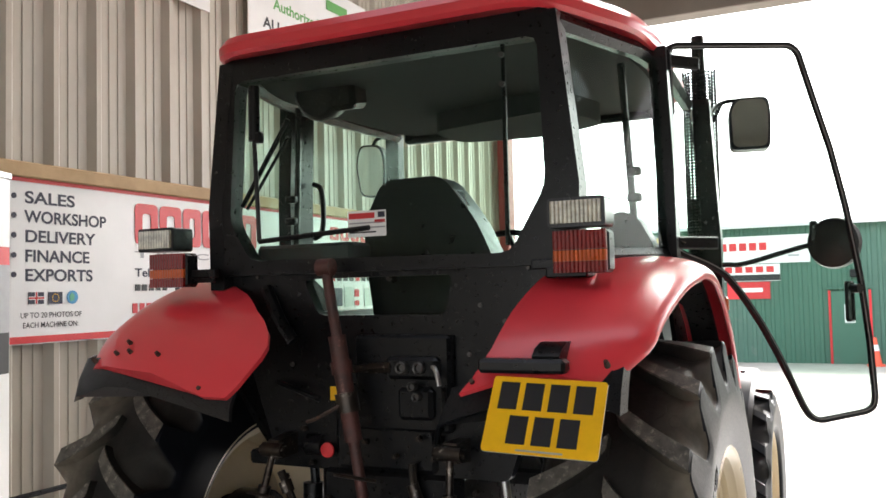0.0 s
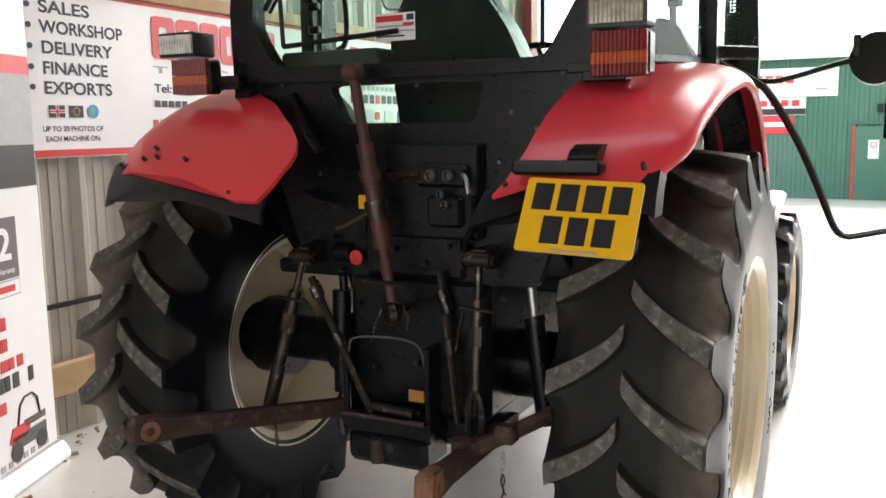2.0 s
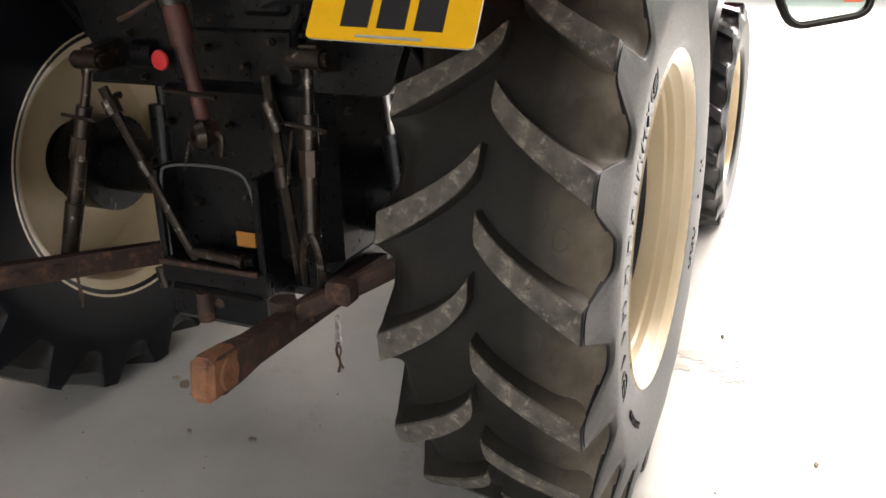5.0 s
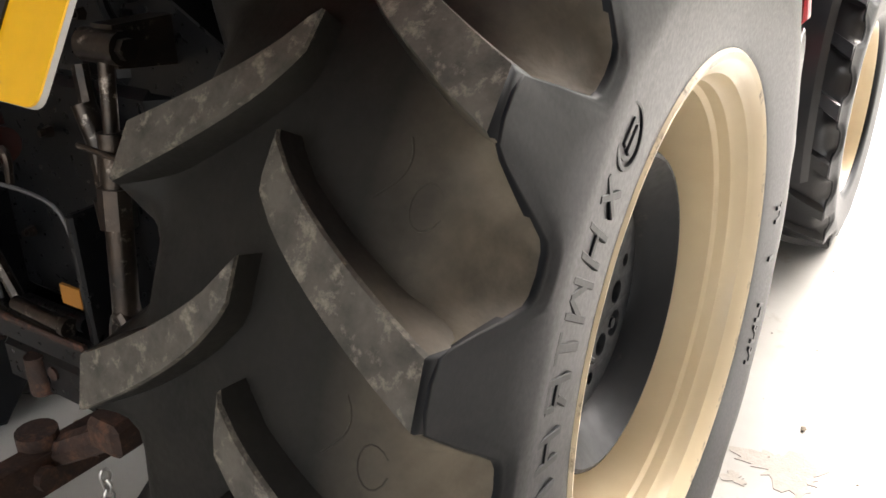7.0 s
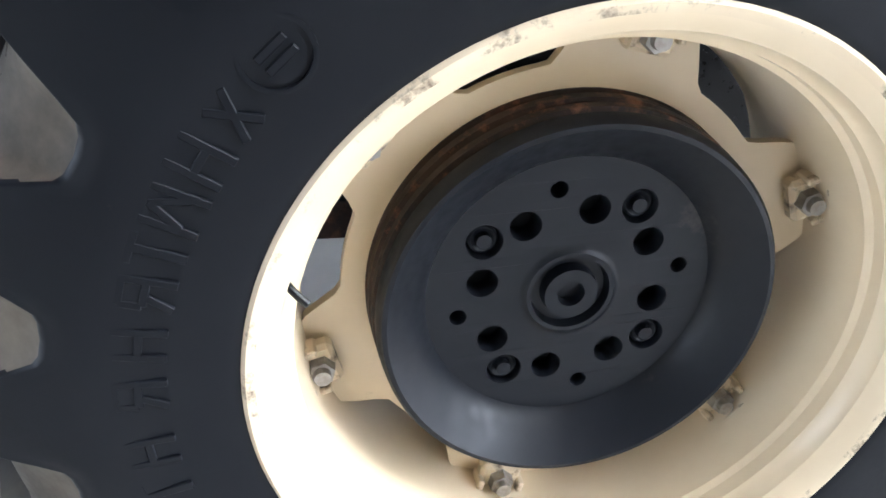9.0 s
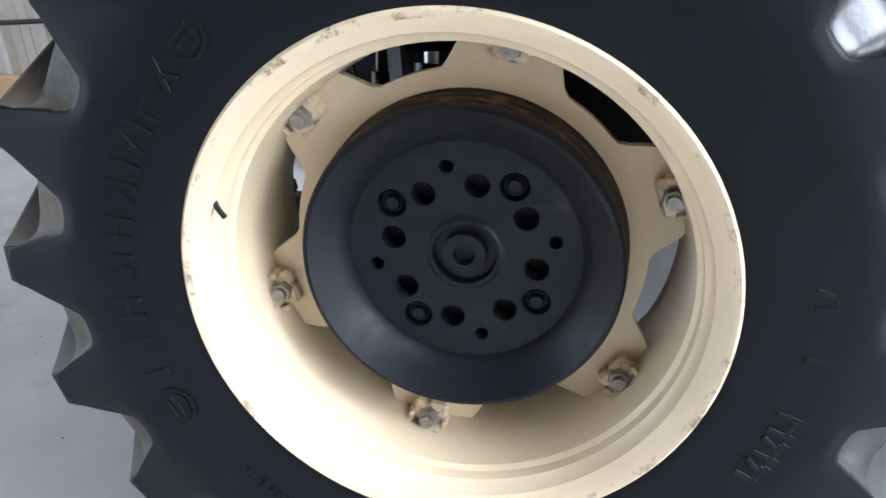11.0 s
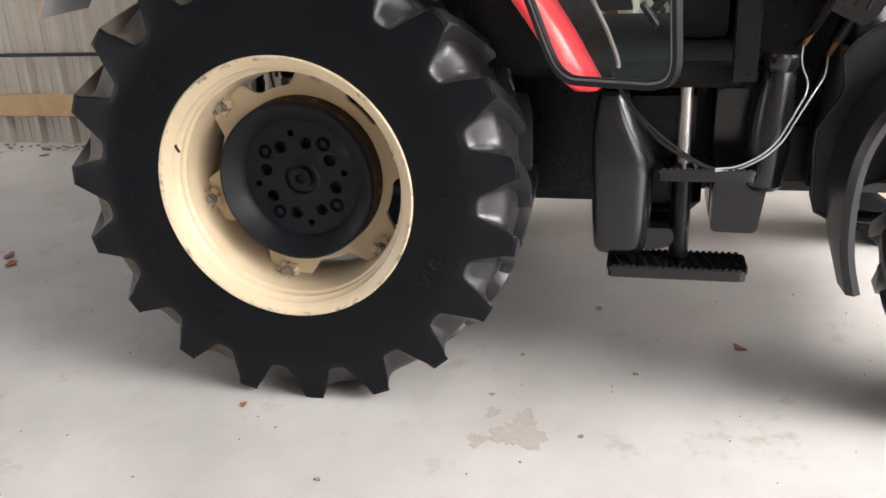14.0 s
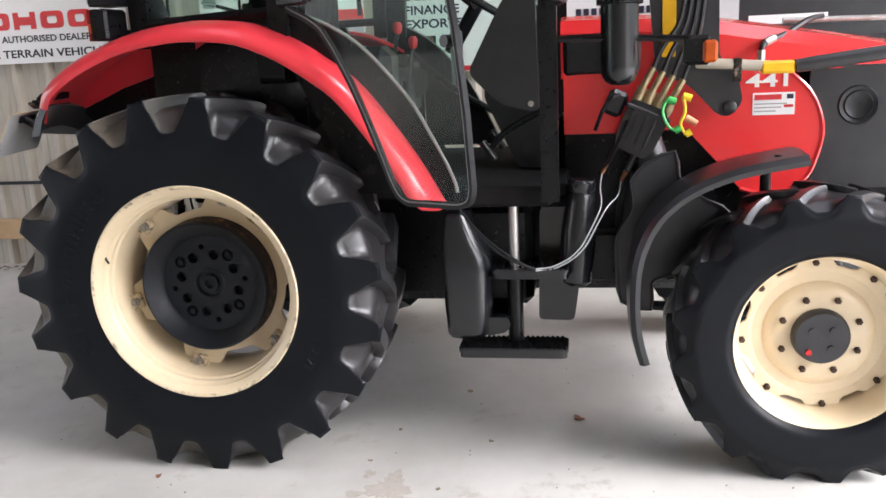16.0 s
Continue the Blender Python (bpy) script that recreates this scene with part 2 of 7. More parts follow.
# ---- shaping ----
class Shape:
    """Collects solids of one part in plain lists and turns them into one mesh."""

    def __init__(self):
        self.v, self.f = [], []

    def add(self, verts, faces):
        k = len(self.v)
        self.v += [tuple(p) for p in verts]
        self.f += [tuple(i + k for i in q) for q in faces]
        return self

    def box(self, c, s, b=0.0, turn=None):
        """A box of size s about c with edges chamfered by b, turned by a matrix."""
        h = [a / 2 for a in s]
        b = min(b, *[a * 0.49 for a in h])
        vs, fs, key = [], [], {}
        for sx in (-1, 1):
            for sy in (-1, 1):
                for sz in (-1, 1):
                    for ax in range(3):
                        p = [sx * (h[0] - b), sy * (h[1] - b), sz * (h[2] - b)]
                        p[ax] = (sx, sy, sz)[ax] * h[ax]
                        key[sx, sy, sz, ax] = len(vs)
                        vs.append(Vector(p))
        loop = [(-1, -1), (1, -1), (1, 1), (-1, 1)]
        for ax in range(3):
            for sg in (-1, 1):
                q = []
                for a, c2 in loop:
                    s3 = [0, 0, 0]
                    s3[ax], s3[(ax + 1) % 3], s3[(ax + 2) % 3] = sg, a, c2
                    q.append(key[(*s3, ax)])
                fs.append(q if sg > 0 else q[::-1])
        if b > 0:
            for ax in range(3):
                a1, a2 = (ax + 1) % 3, (ax + 2) % 3
                for g1 in (-1, 1):
                    for g2 in (-1, 1):
                        e = []
                        for g0 in (-1, 1):
                            s3 = [0, 0, 0]
                            s3[ax], s3[a1], s3[a2] = g0, g1, g2
                            e.append((key[(*s3, a1)], key[(*s3, a2)]))
                        q = [e[0][0], e[1][0], e[1][1], e[0][1]]
                        fs.append(q if g1 * g2 < 0 else q[::-1])
            for sx in (-1, 1):
                for sy in (-1, 1):
                    for sz in (-1, 1):
                        q = [key[sx, sy, sz, 0], key[sx, sy, sz, 1], key[sx, sy, sz, 2]]
                        fs.append(q if sx * sy * sz > 0 else q[::-1])
        t = turn or Matrix()
        return self.add([t.to_3x3() @ p + Vector(c) for p in vs], fs)

    def rings(self, rs, close=True, caps=True, loop=False):
        """Skin over rings of equally many points; close: each ring is closed; loop: the last ring meets the first."""
        n, k = len(rs[0]), len(rs)
        vs = [p for r in rs for p in r]
        fs = []
        for i in range(k if loop else k - 1):
            for j in range(n if close else n - 1):
                a, b = i * n, (i + 1) % k * n
                fs.append((a + j, a + (j + 1) % n, b + (j + 1) % n, b + j))
        if caps and close and not loop:
            fs += [tuple(range(n))[::-1], tuple((k - 1) * n + j for j in range(n))]
        return self.add(vs, fs)

    def cyl(self, p0, p1, r0, r1=None, n=16):
        p0, p1 = Vector(p0), Vector(p1)
        q = (p1 - p0).to_track_quat("Z", "Y")
        ring = lambda p, r: [p + q @ Vector((r * math.cos(a), r * math.sin(a), 0)) for a in (2 * math.pi * j / n for j in range(n))]
        r1 = r0 if r1 is None else r1
        return self.rings([ring(p0, r0), ring(p1, r1)])

    def tube(self, pts, r, n=8, bend=3):
        """A round bar along points, with the bends smoothed."""
        pts = [Vector(p) for p in pts]
        for _ in range(bend):
            if len(pts) > 2:
                new_pts = [pts[0]]
                for a, b in zip(pts, pts[1:]):
                    new_pts += [a.lerp(b, 0.25), a.lerp(b, 0.75)]
                pts = new_pts + [pts[-1]]
        rs, up = [], Vector((0.13, 0.21, 1)).normalized()
        for i, p in enumerate(pts):
            d = (pts[min(i + 1, len(pts) - 1)] - pts[max(i - 1, 0)]).normalized()
            x = d.cross(up)
            x = x.normalized() if x.length > 1e-4 else Vector((1, 0, 0))
            y = x.cross(d)
            up = y
            rs.append([p + r * (math.cos(a) * x + math.sin(a) * y) for a in (2 * math.pi * j / n for j in range(n))])
        return self.rings(rs)

    def lathe(self, profile, n=64, c=(0, 0, 0), loop=False):
        """Turn a profile of (along x, radius) about the x axis through c."""
        rs = []
        for i in range(n):
            a = 2 * math.pi * i / n
            rs.append([(c[0] + x, c[1] + r * math.cos(a), c[2] + r * math.sin(a)) for x, r in profile])
        return self.rings(rs, close=loop, caps=False, loop=True)

    def prism(self, poly, axis, a, b):
        """A polygon in the plane across axis, drawn out from a to b along it. Points are (y, z), (x, z) or (x, y)."""
        def at(p, k):
            return {"x": (k, p[0], p[1]), "y": (p[0], k, p[1]), "z": (p[0], p[1], k)}[axis]
        return self.rings([[at(p, a) for p in poly], [at(p, b) for p in poly]])

    def hollow(self, outer, inner, axis, a, b):
        """A plate with a hole: two outlines of equally many points, drawn out from a to b along axis."""
        def at(p, k):
            return {"x": (k, p[0], p[1]), "y": (p[0], k, p[1]), "z": (p[0], p[1], k)}[axis]
        rs = [[at(p, a) for p in outer], [at(p, b) for p in outer], [at(p, b) for p in inner], [at(p, a) for p in inner]]
        return self.rings(rs, loop=True)

    def moved(self, m):
        self.v = [tuple(m @ Vector(p)) for p in self.v]
        return self

    def mesh(self, name, mat, smooth=35):
        me = bpy.data.meshes.new(name)
        me.from_pydata(self.v, [], self.f)
        bm = bmesh.new()
        bm.from_mesh(me)
        bmesh.ops.remove_doubles(bm, verts=bm.verts, dist=1e-6)
        bmesh.ops.recalc_face_normals(bm, faces=bm.faces)
        bm.to_mesh(me)
        bm.free()
        for p in me.polygons:
            p.use_smooth = True
        me.set_sharp_from_angle(angle=radians(smooth))
        me.materials.append(mat)
        return me


def part(name, shape, mat, parent, label="", m=None, smooth=35):
    """One mesh object under a thing or under a part."""
    ob = new(name, shape if isinstance(shape, bpy.types.Mesh) else shape.mesh(name, mat, smooth))
    ob.parent = parent
    if m is not None:
        ob.matrix_basis = m
    return tagged(ob, label)


def thing(name, label, category, group="", kind="", at=(0, 0, 0), shape=None, mat=None, m=None, smooth=35):
    ob = new(name, shape.mesh(name, mat, smooth) if shape else None)
    ob.matrix_basis = m if m is not None else Matrix.Translation(at)
    return tagged(ob, label, category, group, kind)


def rounded(poly, r=0.04, n=4):
    """The outline with its corners rounded."""
    out = []
    for i, p in enumerate(poly):
        p, a, b = Vector(p), Vector(poly[i - 1]), Vector(poly[(i + 1) % len(poly)])
        k = min(r, (a - p).length * 0.45, (b - p).length * 0.45)
        s, e = p + (a - p).normalized() * k, p + (b - p).normalized() * k
        for j in range(n + 1):
            t = j / n
            out.append(tuple(s * (1 - t) ** 2 + p * 2 * t * (1 - t) + e * t * t))
    return out


def inset(poly, d):
    """The outline moved inwards by d (counter-clockwise or clockwise outlines alike)."""
    pts = [Vector(p) for p in poly]
    area = sum(a.x * b.y - b.x * a.y for a, b in zip(pts, pts[1:] + pts[:1]))
    sg = 1 if area > 0 else -1
    out = []
    for i, p in enumerate(pts):
        a, b = pts[i - 1], pts[(i + 1) % len(pts)]
        e1, e2 = (p - a).normalized(), (b - p).normalized()
        n1, n2 = Vector((-e1.y, e1.x)) * sg, Vector((-e2.y, e2.x)) * sg
        k = (n1 + n2)
        k = k / max(k.length_squared / 2, 0.3)
        out.append(tuple(p + k * d))
    return out


def smooth_path(pts, n=3):
    """The path with n steps between its points, rounded."""
    out, k = [], len(pts)
    for i in range(k - 1):
        a, b, c, d = (Vector(pts[min(max(j, 0), k - 1)]) for j in (i - 1, i, i + 1, i + 2))
        for j in range(n):
            t = j / n
            out.append(tuple(0.5 * (2 * b + (c - a) * t + (2 * a - 5 * b + 4 * c - d) * t * t + (3 * b - a - 3 * c + d) * t ** 3)))
    return out + [tuple(pts[-1])]


def text(body, height, mat, parent, m, label="", width=None, name="lettering", thick=0.0003):
    """Raised or printed letters, height of the capitals in metres, as one mesh in the plane of m, lower left corner at its origin."""
    cu = bpy.data.curves.new(name, "FONT")
    cu.body, cu.size, cu.extrude, cu.offset = body, height / 0.7, thick, height * (0.034 if height > 0.03 else 0.008)
    ob = bpy.data.objects.new(name, cu)
    scene.collection.objects.link(ob)
    me = bpy.data.meshes.new_from_object(ob.evaluated_get(bpy.context.evaluated_depsgraph_get()))
    bpy.data.objects.remove(ob)
    xs = [v.co.x for v in me.vertices]
    if width and xs:
        me.transform(Matrix.Diagonal((width / (max(xs) - min(xs)), 1, 1, 1)))
    me.materials.clear()
    me.materials.append(mat)
    me.name = name
    return tagged(part(name, me, mat, parent, label, m), label, kind="stuff")


def bar(parent, m, x, y, w, h, mat, name="print_bar", t=0.003, skew=0.0):
    """A flat printed block in the plane of m."""
    s = Shape().prism([(x, y), (x + w, y), (x + w + skew, y + h), (x + skew, y + h)], "z", 0.0, t)
    return part(name, s, mat, parent, "", m)


# ---- the setting ----
WALL_X, FRONT_Y, BACK_Y, RIGHT_X = -2.29, 6.4, -7.0, 7.0
GROUND_LINE = [(-400, -0.05), (7.0, -0.05), (21.0, -0.58), (400, -0.58)]
tagged(new("ground", Shape().prism(GROUND_LINE + [(400, -1.5), (-400, -1.5)], "x", -400, 400).mesh("ground", YARD)), "pale gravel yard falling gently away from the shed", "ground", kind="structure")
tagged(new("floor", Shape().box(((WALL_X + RIGHT_X) / 2, (FRONT_Y + BACK_Y) / 2, -0.04), (RIGHT_X - WALL_X + 0.6, FRONT_Y - BACK_Y, 0.08), 0.01).mesh("floor", CONCRETE)), "smooth grey concrete shed floor with stains", "floor", kind="structure")


def wall_sheet(name, label, m, length, height, mat, pitch=0.2735, shift=0.0):
    s = Shape()
    x, line = -shift, []
    while x < length - 1e-6:
        for f, d in ((0, 0), (0.17, 0), (0.185, -0.005), (0.215, -0.005), (0.23, 0), (0.40, 0), (0.415, -0.005), (0.445, -0.005), (0.46, 0), (0.63, 0), (0.76, -0.036), (0.87, -0.036)):
            line.append((min(max(x + f * pitch, 0), length), d))
        x += pitch
    line.append((length, 0))
    rs = [[(a, b, z) for a, b in line] for z in (0, height)] + [[(a, 0.06, z) for a, b in line] for z in (height, 0)]
    s.rings(rs, close=False, loop=True)
    ob = new(name, s.mesh(name, mat, 20))
    ob.matrix_basis = m
    return tagged(ob, label, "wall", kind="structure")


wall_sheet("wall_west", "cream ribbed metal wall cladding of the shed", Matrix.Translation((WALL_X, BACK_Y, 0)) @ Matrix.Rotation(radians(90), 4, "Z"), FRONT_Y - BACK_Y, 5.2, CLADDING, shift=0.2276)
# the unseen back wall has a wide open doorway, added to light the rear
for nm, x0, x1, z0, z1 in (("wall_south_1", WALL_X, -1.9, 0, 5.6), ("wall_south_2", 6.4, RIGHT_X, 0, 5.6), ("wall_south_3", -1.9, 6.4, 2.8, 5.6)):
    wall_sheet(nm, "ribbed metal back wall of the shed", Matrix.Translation((x1, BACK_Y, z0)) @ Matrix.Rotation(radians(180), 4, "Z"), x1 - x0, z1 - z0, CLADDING)
wall_sheet("wall_east", "cream ribbed metal side wall of the shed", Matrix.Translation((RIGHT_X, FRONT_Y, 0)) @ Matrix.Rotation(radians(-90), 4, "Z"), FRONT_Y - BACK_Y, 5.6, CLADDING)
LINTEL_Z = 4.40
LIGHT_ROWS, LIGHT_W, LIGHT_X, LIGHT_END = (-0.7, 3.2), 1.0, -1.6, 3.4
roof_z = lambda x: 5.0 + 0.5 * (x - WALL_X) / (RIGHT_X - WALL_X)
roof = Shape()
# rows of unseen openings in the sheeting, added as roof lights for the floor
edges = [BACK_Y - 0.2] + [y + d for y in LIGHT_ROWS for d in (-LIGHT_W / 2, LIGHT_W / 2)] + [FRONT_Y + 0.3]


def sheet(x0, x1, y0, y1):
    roof.prism([(x0, roof_z(x0)), (x1, roof_z(x1)), (x1, roof_z(x1) + 0.1), (x0, roof_z(x0) + 0.1)], "y", y0, y1)


sheet(WALL_X - 0.3, LIGHT_X, edges[0], edges[-1])
sheet(LIGHT_END, RIGHT_X + 0.3, edges[0], edges[-1])
for y0, y1 in zip(edges[::2], edges[1::2]):
    sheet(LIGHT_X, LIGHT_END, y0, y1)
tagged(new("ceiling", roof.mesh("ceiling", ROOFING)), "dark sheet roof with added openings for daylight", "ceiling", kind="structure")
for i in range(9):
    y = BACK_Y + 0.8 + i * 1.5
    tagged(new("roof_beam", Shape().prism([(WALL_X, 4.82), (RIGHT_X, 5.32), (RIGHT_X, 5.5), (WALL_X, 5.0)], "y", y, y + 0.08).mesh("roof_beam", ROOFING)), "brown steel roof purlin", "beam", "roof purlins", "structure")
tagged(new("lintel", Shape().box(((WALL_X + RIGHT_X) / 2, FRONT_Y, LINTEL_Z + 0.25), (RIGHT_X - WALL_X, 0.25, 0.50), 0.01).mesh("lintel", ROOFING)), "brown steel lintel over the open shed front", "beam", kind="structure")
tagged(new("door_post", Shape().box((WALL_X + 0.12, FRONT_Y, 2.25), (0.11, 0.22, 4.5), 0.01).mesh("door_post", plain("post_red", (0.22, 0.022, 0.02), 0.5))), "red steel post at the open shed front", "post", kind="structure")
for z, h, t, mat, lab in ((0.30, 0.16, 0.05, TIMBER, "rough timber kick rail along the wall"), (2.235, 0.075, 0.045, TIMBER, "timber batten behind the top of the banner")):
    y0, y1 = (BACK_Y, FRONT_Y) if z < 1 else (-0.6, 5.2)
    tagged(new("wall_rail", Shape().box((WALL_X + 0.036 + t / 2, (y0 + y1) / 2, z), (t, y1 - y0, h), 0.006).mesh("wall_rail", mat)), lab, "rail", kind="structure")
tagged(new("wall_rail", Shape().tube([(WALL_X + 0.06, BACK_Y, 0.67), (WALL_X + 0.06, FRONT_Y, 0.67)], 0.014).mesh("wall_rail", BLACK)), "thin dark pipe along the wall", "pipe", kind="structure")


# ---- rear wheels ----
PHASES = (-0.5, -0.45, -0.40, -0.35, -0.29, -0.22, -0.165, -0.13, -0.05, 0.05, 0.13, 0.165, 0.22, 0.29, 0.35, 0.40, 0.45)


def web_height(x):
    """How far the sidewall climbs towards a lug's end: 1 at the lug, 0 in the middle of the pocket, with straight flanks and a rounded foot."""
    k = (0.365 - abs(x)) / (0.365 - 0.13)
    return 0.0 if abs(x) > 0.49 else min(1.0, 0.5 * (k + 0.05 + math.sqrt((k - 0.05) ** 2 + 0.02)) - 0.05)


def tyre_shape(half, bead, crown, side_r, tip_r, count, tips):
    """A tyre body turned about x. Its sidewalls climb up into teeth that carry the ends of the lugs, at the angles in tips on either side, and sink into pockets between them."""
    w, top_web = half, web_height(0)
    rs = []
    for i in range(count):
        for x in PHASES:
            k = max(web_height(x), 0.0) / top_web
            edge = side_r + (tip_r - side_r) * k
            soft = 0.013 - 0.010 * k
            lean = lambda r: w * (1.008 - 0.105 * min(max((r - side_r + 0.02) / (tip_r - side_r), 0), 1))
            out = [(w * 0.86, bead - 0.012), (w * 0.925, bead + 0.003), (w * 0.948, bead + 0.010), (w * 0.958, bead + 0.020), (w * 0.966, bead + 0.032), (w * 0.974, bead + 0.046), (w * 0.990, bead + (side_r - bead) * 0.45), (w * 1.010, bead + (side_r - bead) * 0.72), (w * 1.012, side_r - 0.034)]
            for f in (0.35, 0.7):
                r = side_r - 0.034 + (edge - soft - side_r + 0.034) * f
                out.append((lean(r), r))
            u = lean(edge)
            out += [(u - soft * p, edge - soft * q) for p, q in ((0, 1), (0.06, 0.6), (0.23, 0.27), (0.54, 0.0), (1.0, -0.23))]
            u0, r0 = out[-1]
            u1, r1 = w * 0.60, crown - 0.006
            for f in (0.12, 0.27, 0.45, 0.65, 0.85):
                out.append((u0 + (u1 - u0) * f, r0 + (r1 - r0) * (1 - (1 - f) ** 1.9)))
            out += [(u1, r1), (w * 0.35, crown - 0.002), (w * 0.12, crown)]
            ring = []
            for side, tip in zip((1, -1), tips):
                q = tip + 2 * math.pi * (i + x) / count
                ring.append([(side * px, r * math.cos(q), r * math.sin(q)) for px, r in out])
            inside = [(px, (bead - 0.015) * math.cos(q), (bead - 0.015) * math.sin(q)) for px in (-w * 0.8, w * 0.8)]
            rs.append(ring[0] + ring[1][::-1] + inside)
    return Shape().rings(rs, loop=True)


def lug_shape(half, crown, top, sweep, inner, thick, bend=0.72):
    """One bar of the tread on the outer half, at angle zero: from near the middle out to the shoulder."""
    rs = []
    ts = [0, 0.03, 0.13, 0.2, 0.3, 0.4, 0.5, 0.6, 0.7, 0.8, 0.9, 0.985, 1.0]
    levels = (0.0, 0.3, 0.6, 0.92, 1.0)
    for t in ts:
        end = t in (0, 1.0)
        th = sweep * (t ** bend)
        rt = top - 0.005 * t * t - (0.004 if end else 0)
        base = crown - 0.03
        a = thick * (0.95 + 0.25 * t)
        h = rt - base
        ring = []
        for sg, qs in ((-1, levels), (1, levels[::-1])):
            for q in qs:
                d = a * (1.45 - 0.45 * q) * (0.95 if q == 1.0 else 1) - (0.003 / top if end else 0)
                u = inner + (half * (0.925 - 0.035 * q) - inner) * t
                ring.append((u, (base + h * q) * math.cos(th + sg * d), (base + h * q) * math.sin(th + sg * d)))
        rs.append(ring)
    s = Shape().rings(rs, caps=False)
    n, k = len(rs[0]), len(s.v)
    for o in (0, k - n):
        s.f += [(o + i, o + i + 1, o + n - 2 - i, o + n - 1 - i) for i in range(n // 2 - 1)]
    return s


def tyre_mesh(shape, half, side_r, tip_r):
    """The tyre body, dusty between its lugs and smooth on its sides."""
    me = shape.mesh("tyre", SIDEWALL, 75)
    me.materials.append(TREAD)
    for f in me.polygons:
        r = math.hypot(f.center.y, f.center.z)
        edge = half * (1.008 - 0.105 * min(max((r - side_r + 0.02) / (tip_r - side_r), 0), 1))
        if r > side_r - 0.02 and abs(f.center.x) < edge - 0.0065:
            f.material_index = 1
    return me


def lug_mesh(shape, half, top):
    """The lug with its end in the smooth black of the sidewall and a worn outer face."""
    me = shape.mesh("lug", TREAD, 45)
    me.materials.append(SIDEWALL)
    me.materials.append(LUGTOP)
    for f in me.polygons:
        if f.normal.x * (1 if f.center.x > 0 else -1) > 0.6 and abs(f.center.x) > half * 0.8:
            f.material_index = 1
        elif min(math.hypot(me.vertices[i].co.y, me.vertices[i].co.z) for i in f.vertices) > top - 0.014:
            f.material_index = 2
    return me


def mirror_x(shape):
    s = Shape()
    s.v, s.f = [(-x, y, z) for x, y, z in shape.v], [q[::-1] for q in shape.f]
    return s


TYRE_R, REAR_Z, FRONT_Z, AXLE_F = 0.724, 0.708, 0.508, 2.243
SWEEP, STAGGER, PHASE = {1: radians(12.8), -1: radians(12.0)}, radians(9.3), {1: radians(145.7), -1: radians(137.7)}
lug_out = lug_shape(0.222, 0.687, TYRE_R, SWEEP[1], -0.006, radians(2.05))
lug_in = lug_shape(0.222, 0.687, TYRE_R, SWEEP[-1], 0.012, radians(2.05), 0.66)
LUGS = {1: lug_mesh(lug_out, 0.222, TYRE_R), -1: lug_mesh(mirror_x(lug_in), 0.222, TYRE_R)}

rim_prof = [(0.211, 0.392), (0.214, 0.402), (0.209, 0.407), (0.202, 0.405), (0.196, 0.394), (0.191, 0.380), (0.171, 0.374), (0.153, 0.366), (0.139, 0.362), (0.111, 0.360), (0.056, 0.352), (-0.019, 0.345), (-0.093, 0.350), (-0.148, 0.372), (-0.190, 0.38), (-0.199, 0.418), (-0.214, 0.422)]
rim_prof += [(-0.210, 0.408), (-0.185, 0.372), (-0.148, 0.364), (-0.093, 0.342), (-0.019, 0.337), (0.056, 0.344), (0.111, 0.350), (0.140, 0.350), (0.147, 0.3575), (0.166, 0.359), (0.173, 0.367), (0.192, 0.371), (0.199, 0.380)]
rear_rim = Shape().lathe(rim_prof, 96, loop=True).mesh("rear_wheel", CREAM, 40)
rear_rim.materials.append(CHIPPED)
for f in rear_rim.polygons:
    if f.center.x > 0.195 and math.hypot(f.center.y, f.center.z) > 0.390:
        f.material_index = 1


def disc_shape(x, t, nuts, r_nut, r_out, r_in, phase, n=144):
    """The dished wheel centre with lobes out to its fixing nuts and scallops between them."""
    def outline(i):
        a = 2 * math.pi * i / n
        k = abs(((a - phase) / (2 * math.pi / nuts)) % 1 - 0.5) * 2
        k = min(max((k - 0.32) / 0.36, 0), 1)
        k = k * k * (3 - 2 * k)
        return r_in + (r_out - r_in) * k
    s = Shape()
    rs = []
    for i in range(n):
        a = 2 * math.pi * i / n
        r = outline(i)
        rs.append([(x + d, q * math.cos(a), q * math.sin(a)) for d, q in ((-0.02, 0.12), (0, 0.12), (0, 0.24), (0.004, 0.262), (0.004, r), (-t, r), (-t, 0.25))])
    return s.rings(rs, loop=True)


NUT_A = [radians(a) for a in (15.5, 75, 137.5, 193.5, 255, 317)]
rear_disc = disc_shape(0.034, 0.012, 6, 0.333, 0.350, 0.288, radians(15.5)).mesh("wheel_disc", CREAM, 40)
plain_disc = Shape().lathe([(0.014, 0.12), (0.034, 0.12), (0.034, 0.24), (0.038, 0.262), (0.038, 0.348), (0.022, 0.348), (0.020, 0.25)], 96, loop=True).mesh("wheel_disc", CREAM, 40)
weight_prof = [(0.02, 0.10), (0.02, 0.250), (0.024, 0.257), (0.040, 0.2575), (0.044, 0.248), (0.050, 0.248), (0.054, 0.257), (0.068, 0.2565), (0.072, 0.246), (0.078, 0.246), (0.082, 0.2555), (0.095, 0.255), (0.099, 0.245), (0.105, 0.245), (0.109, 0.254), (0.126, 0.252), (0.132, 0.248), (0.133, 0.242), (0.119, 0.226), (0.100, 0.205), (0.086, 0.192), (0.076, 0.187)]
boss_prof = [(0.075, 0.068), (0.077, 0.061), (0.080, 0.058), (0.080, 0.052), (0.066, 0.049), (0.066, 0.037), (0.083, 0.035), (0.083, 0.018), (0.068, 0.016), (0.068, 0.0005)]
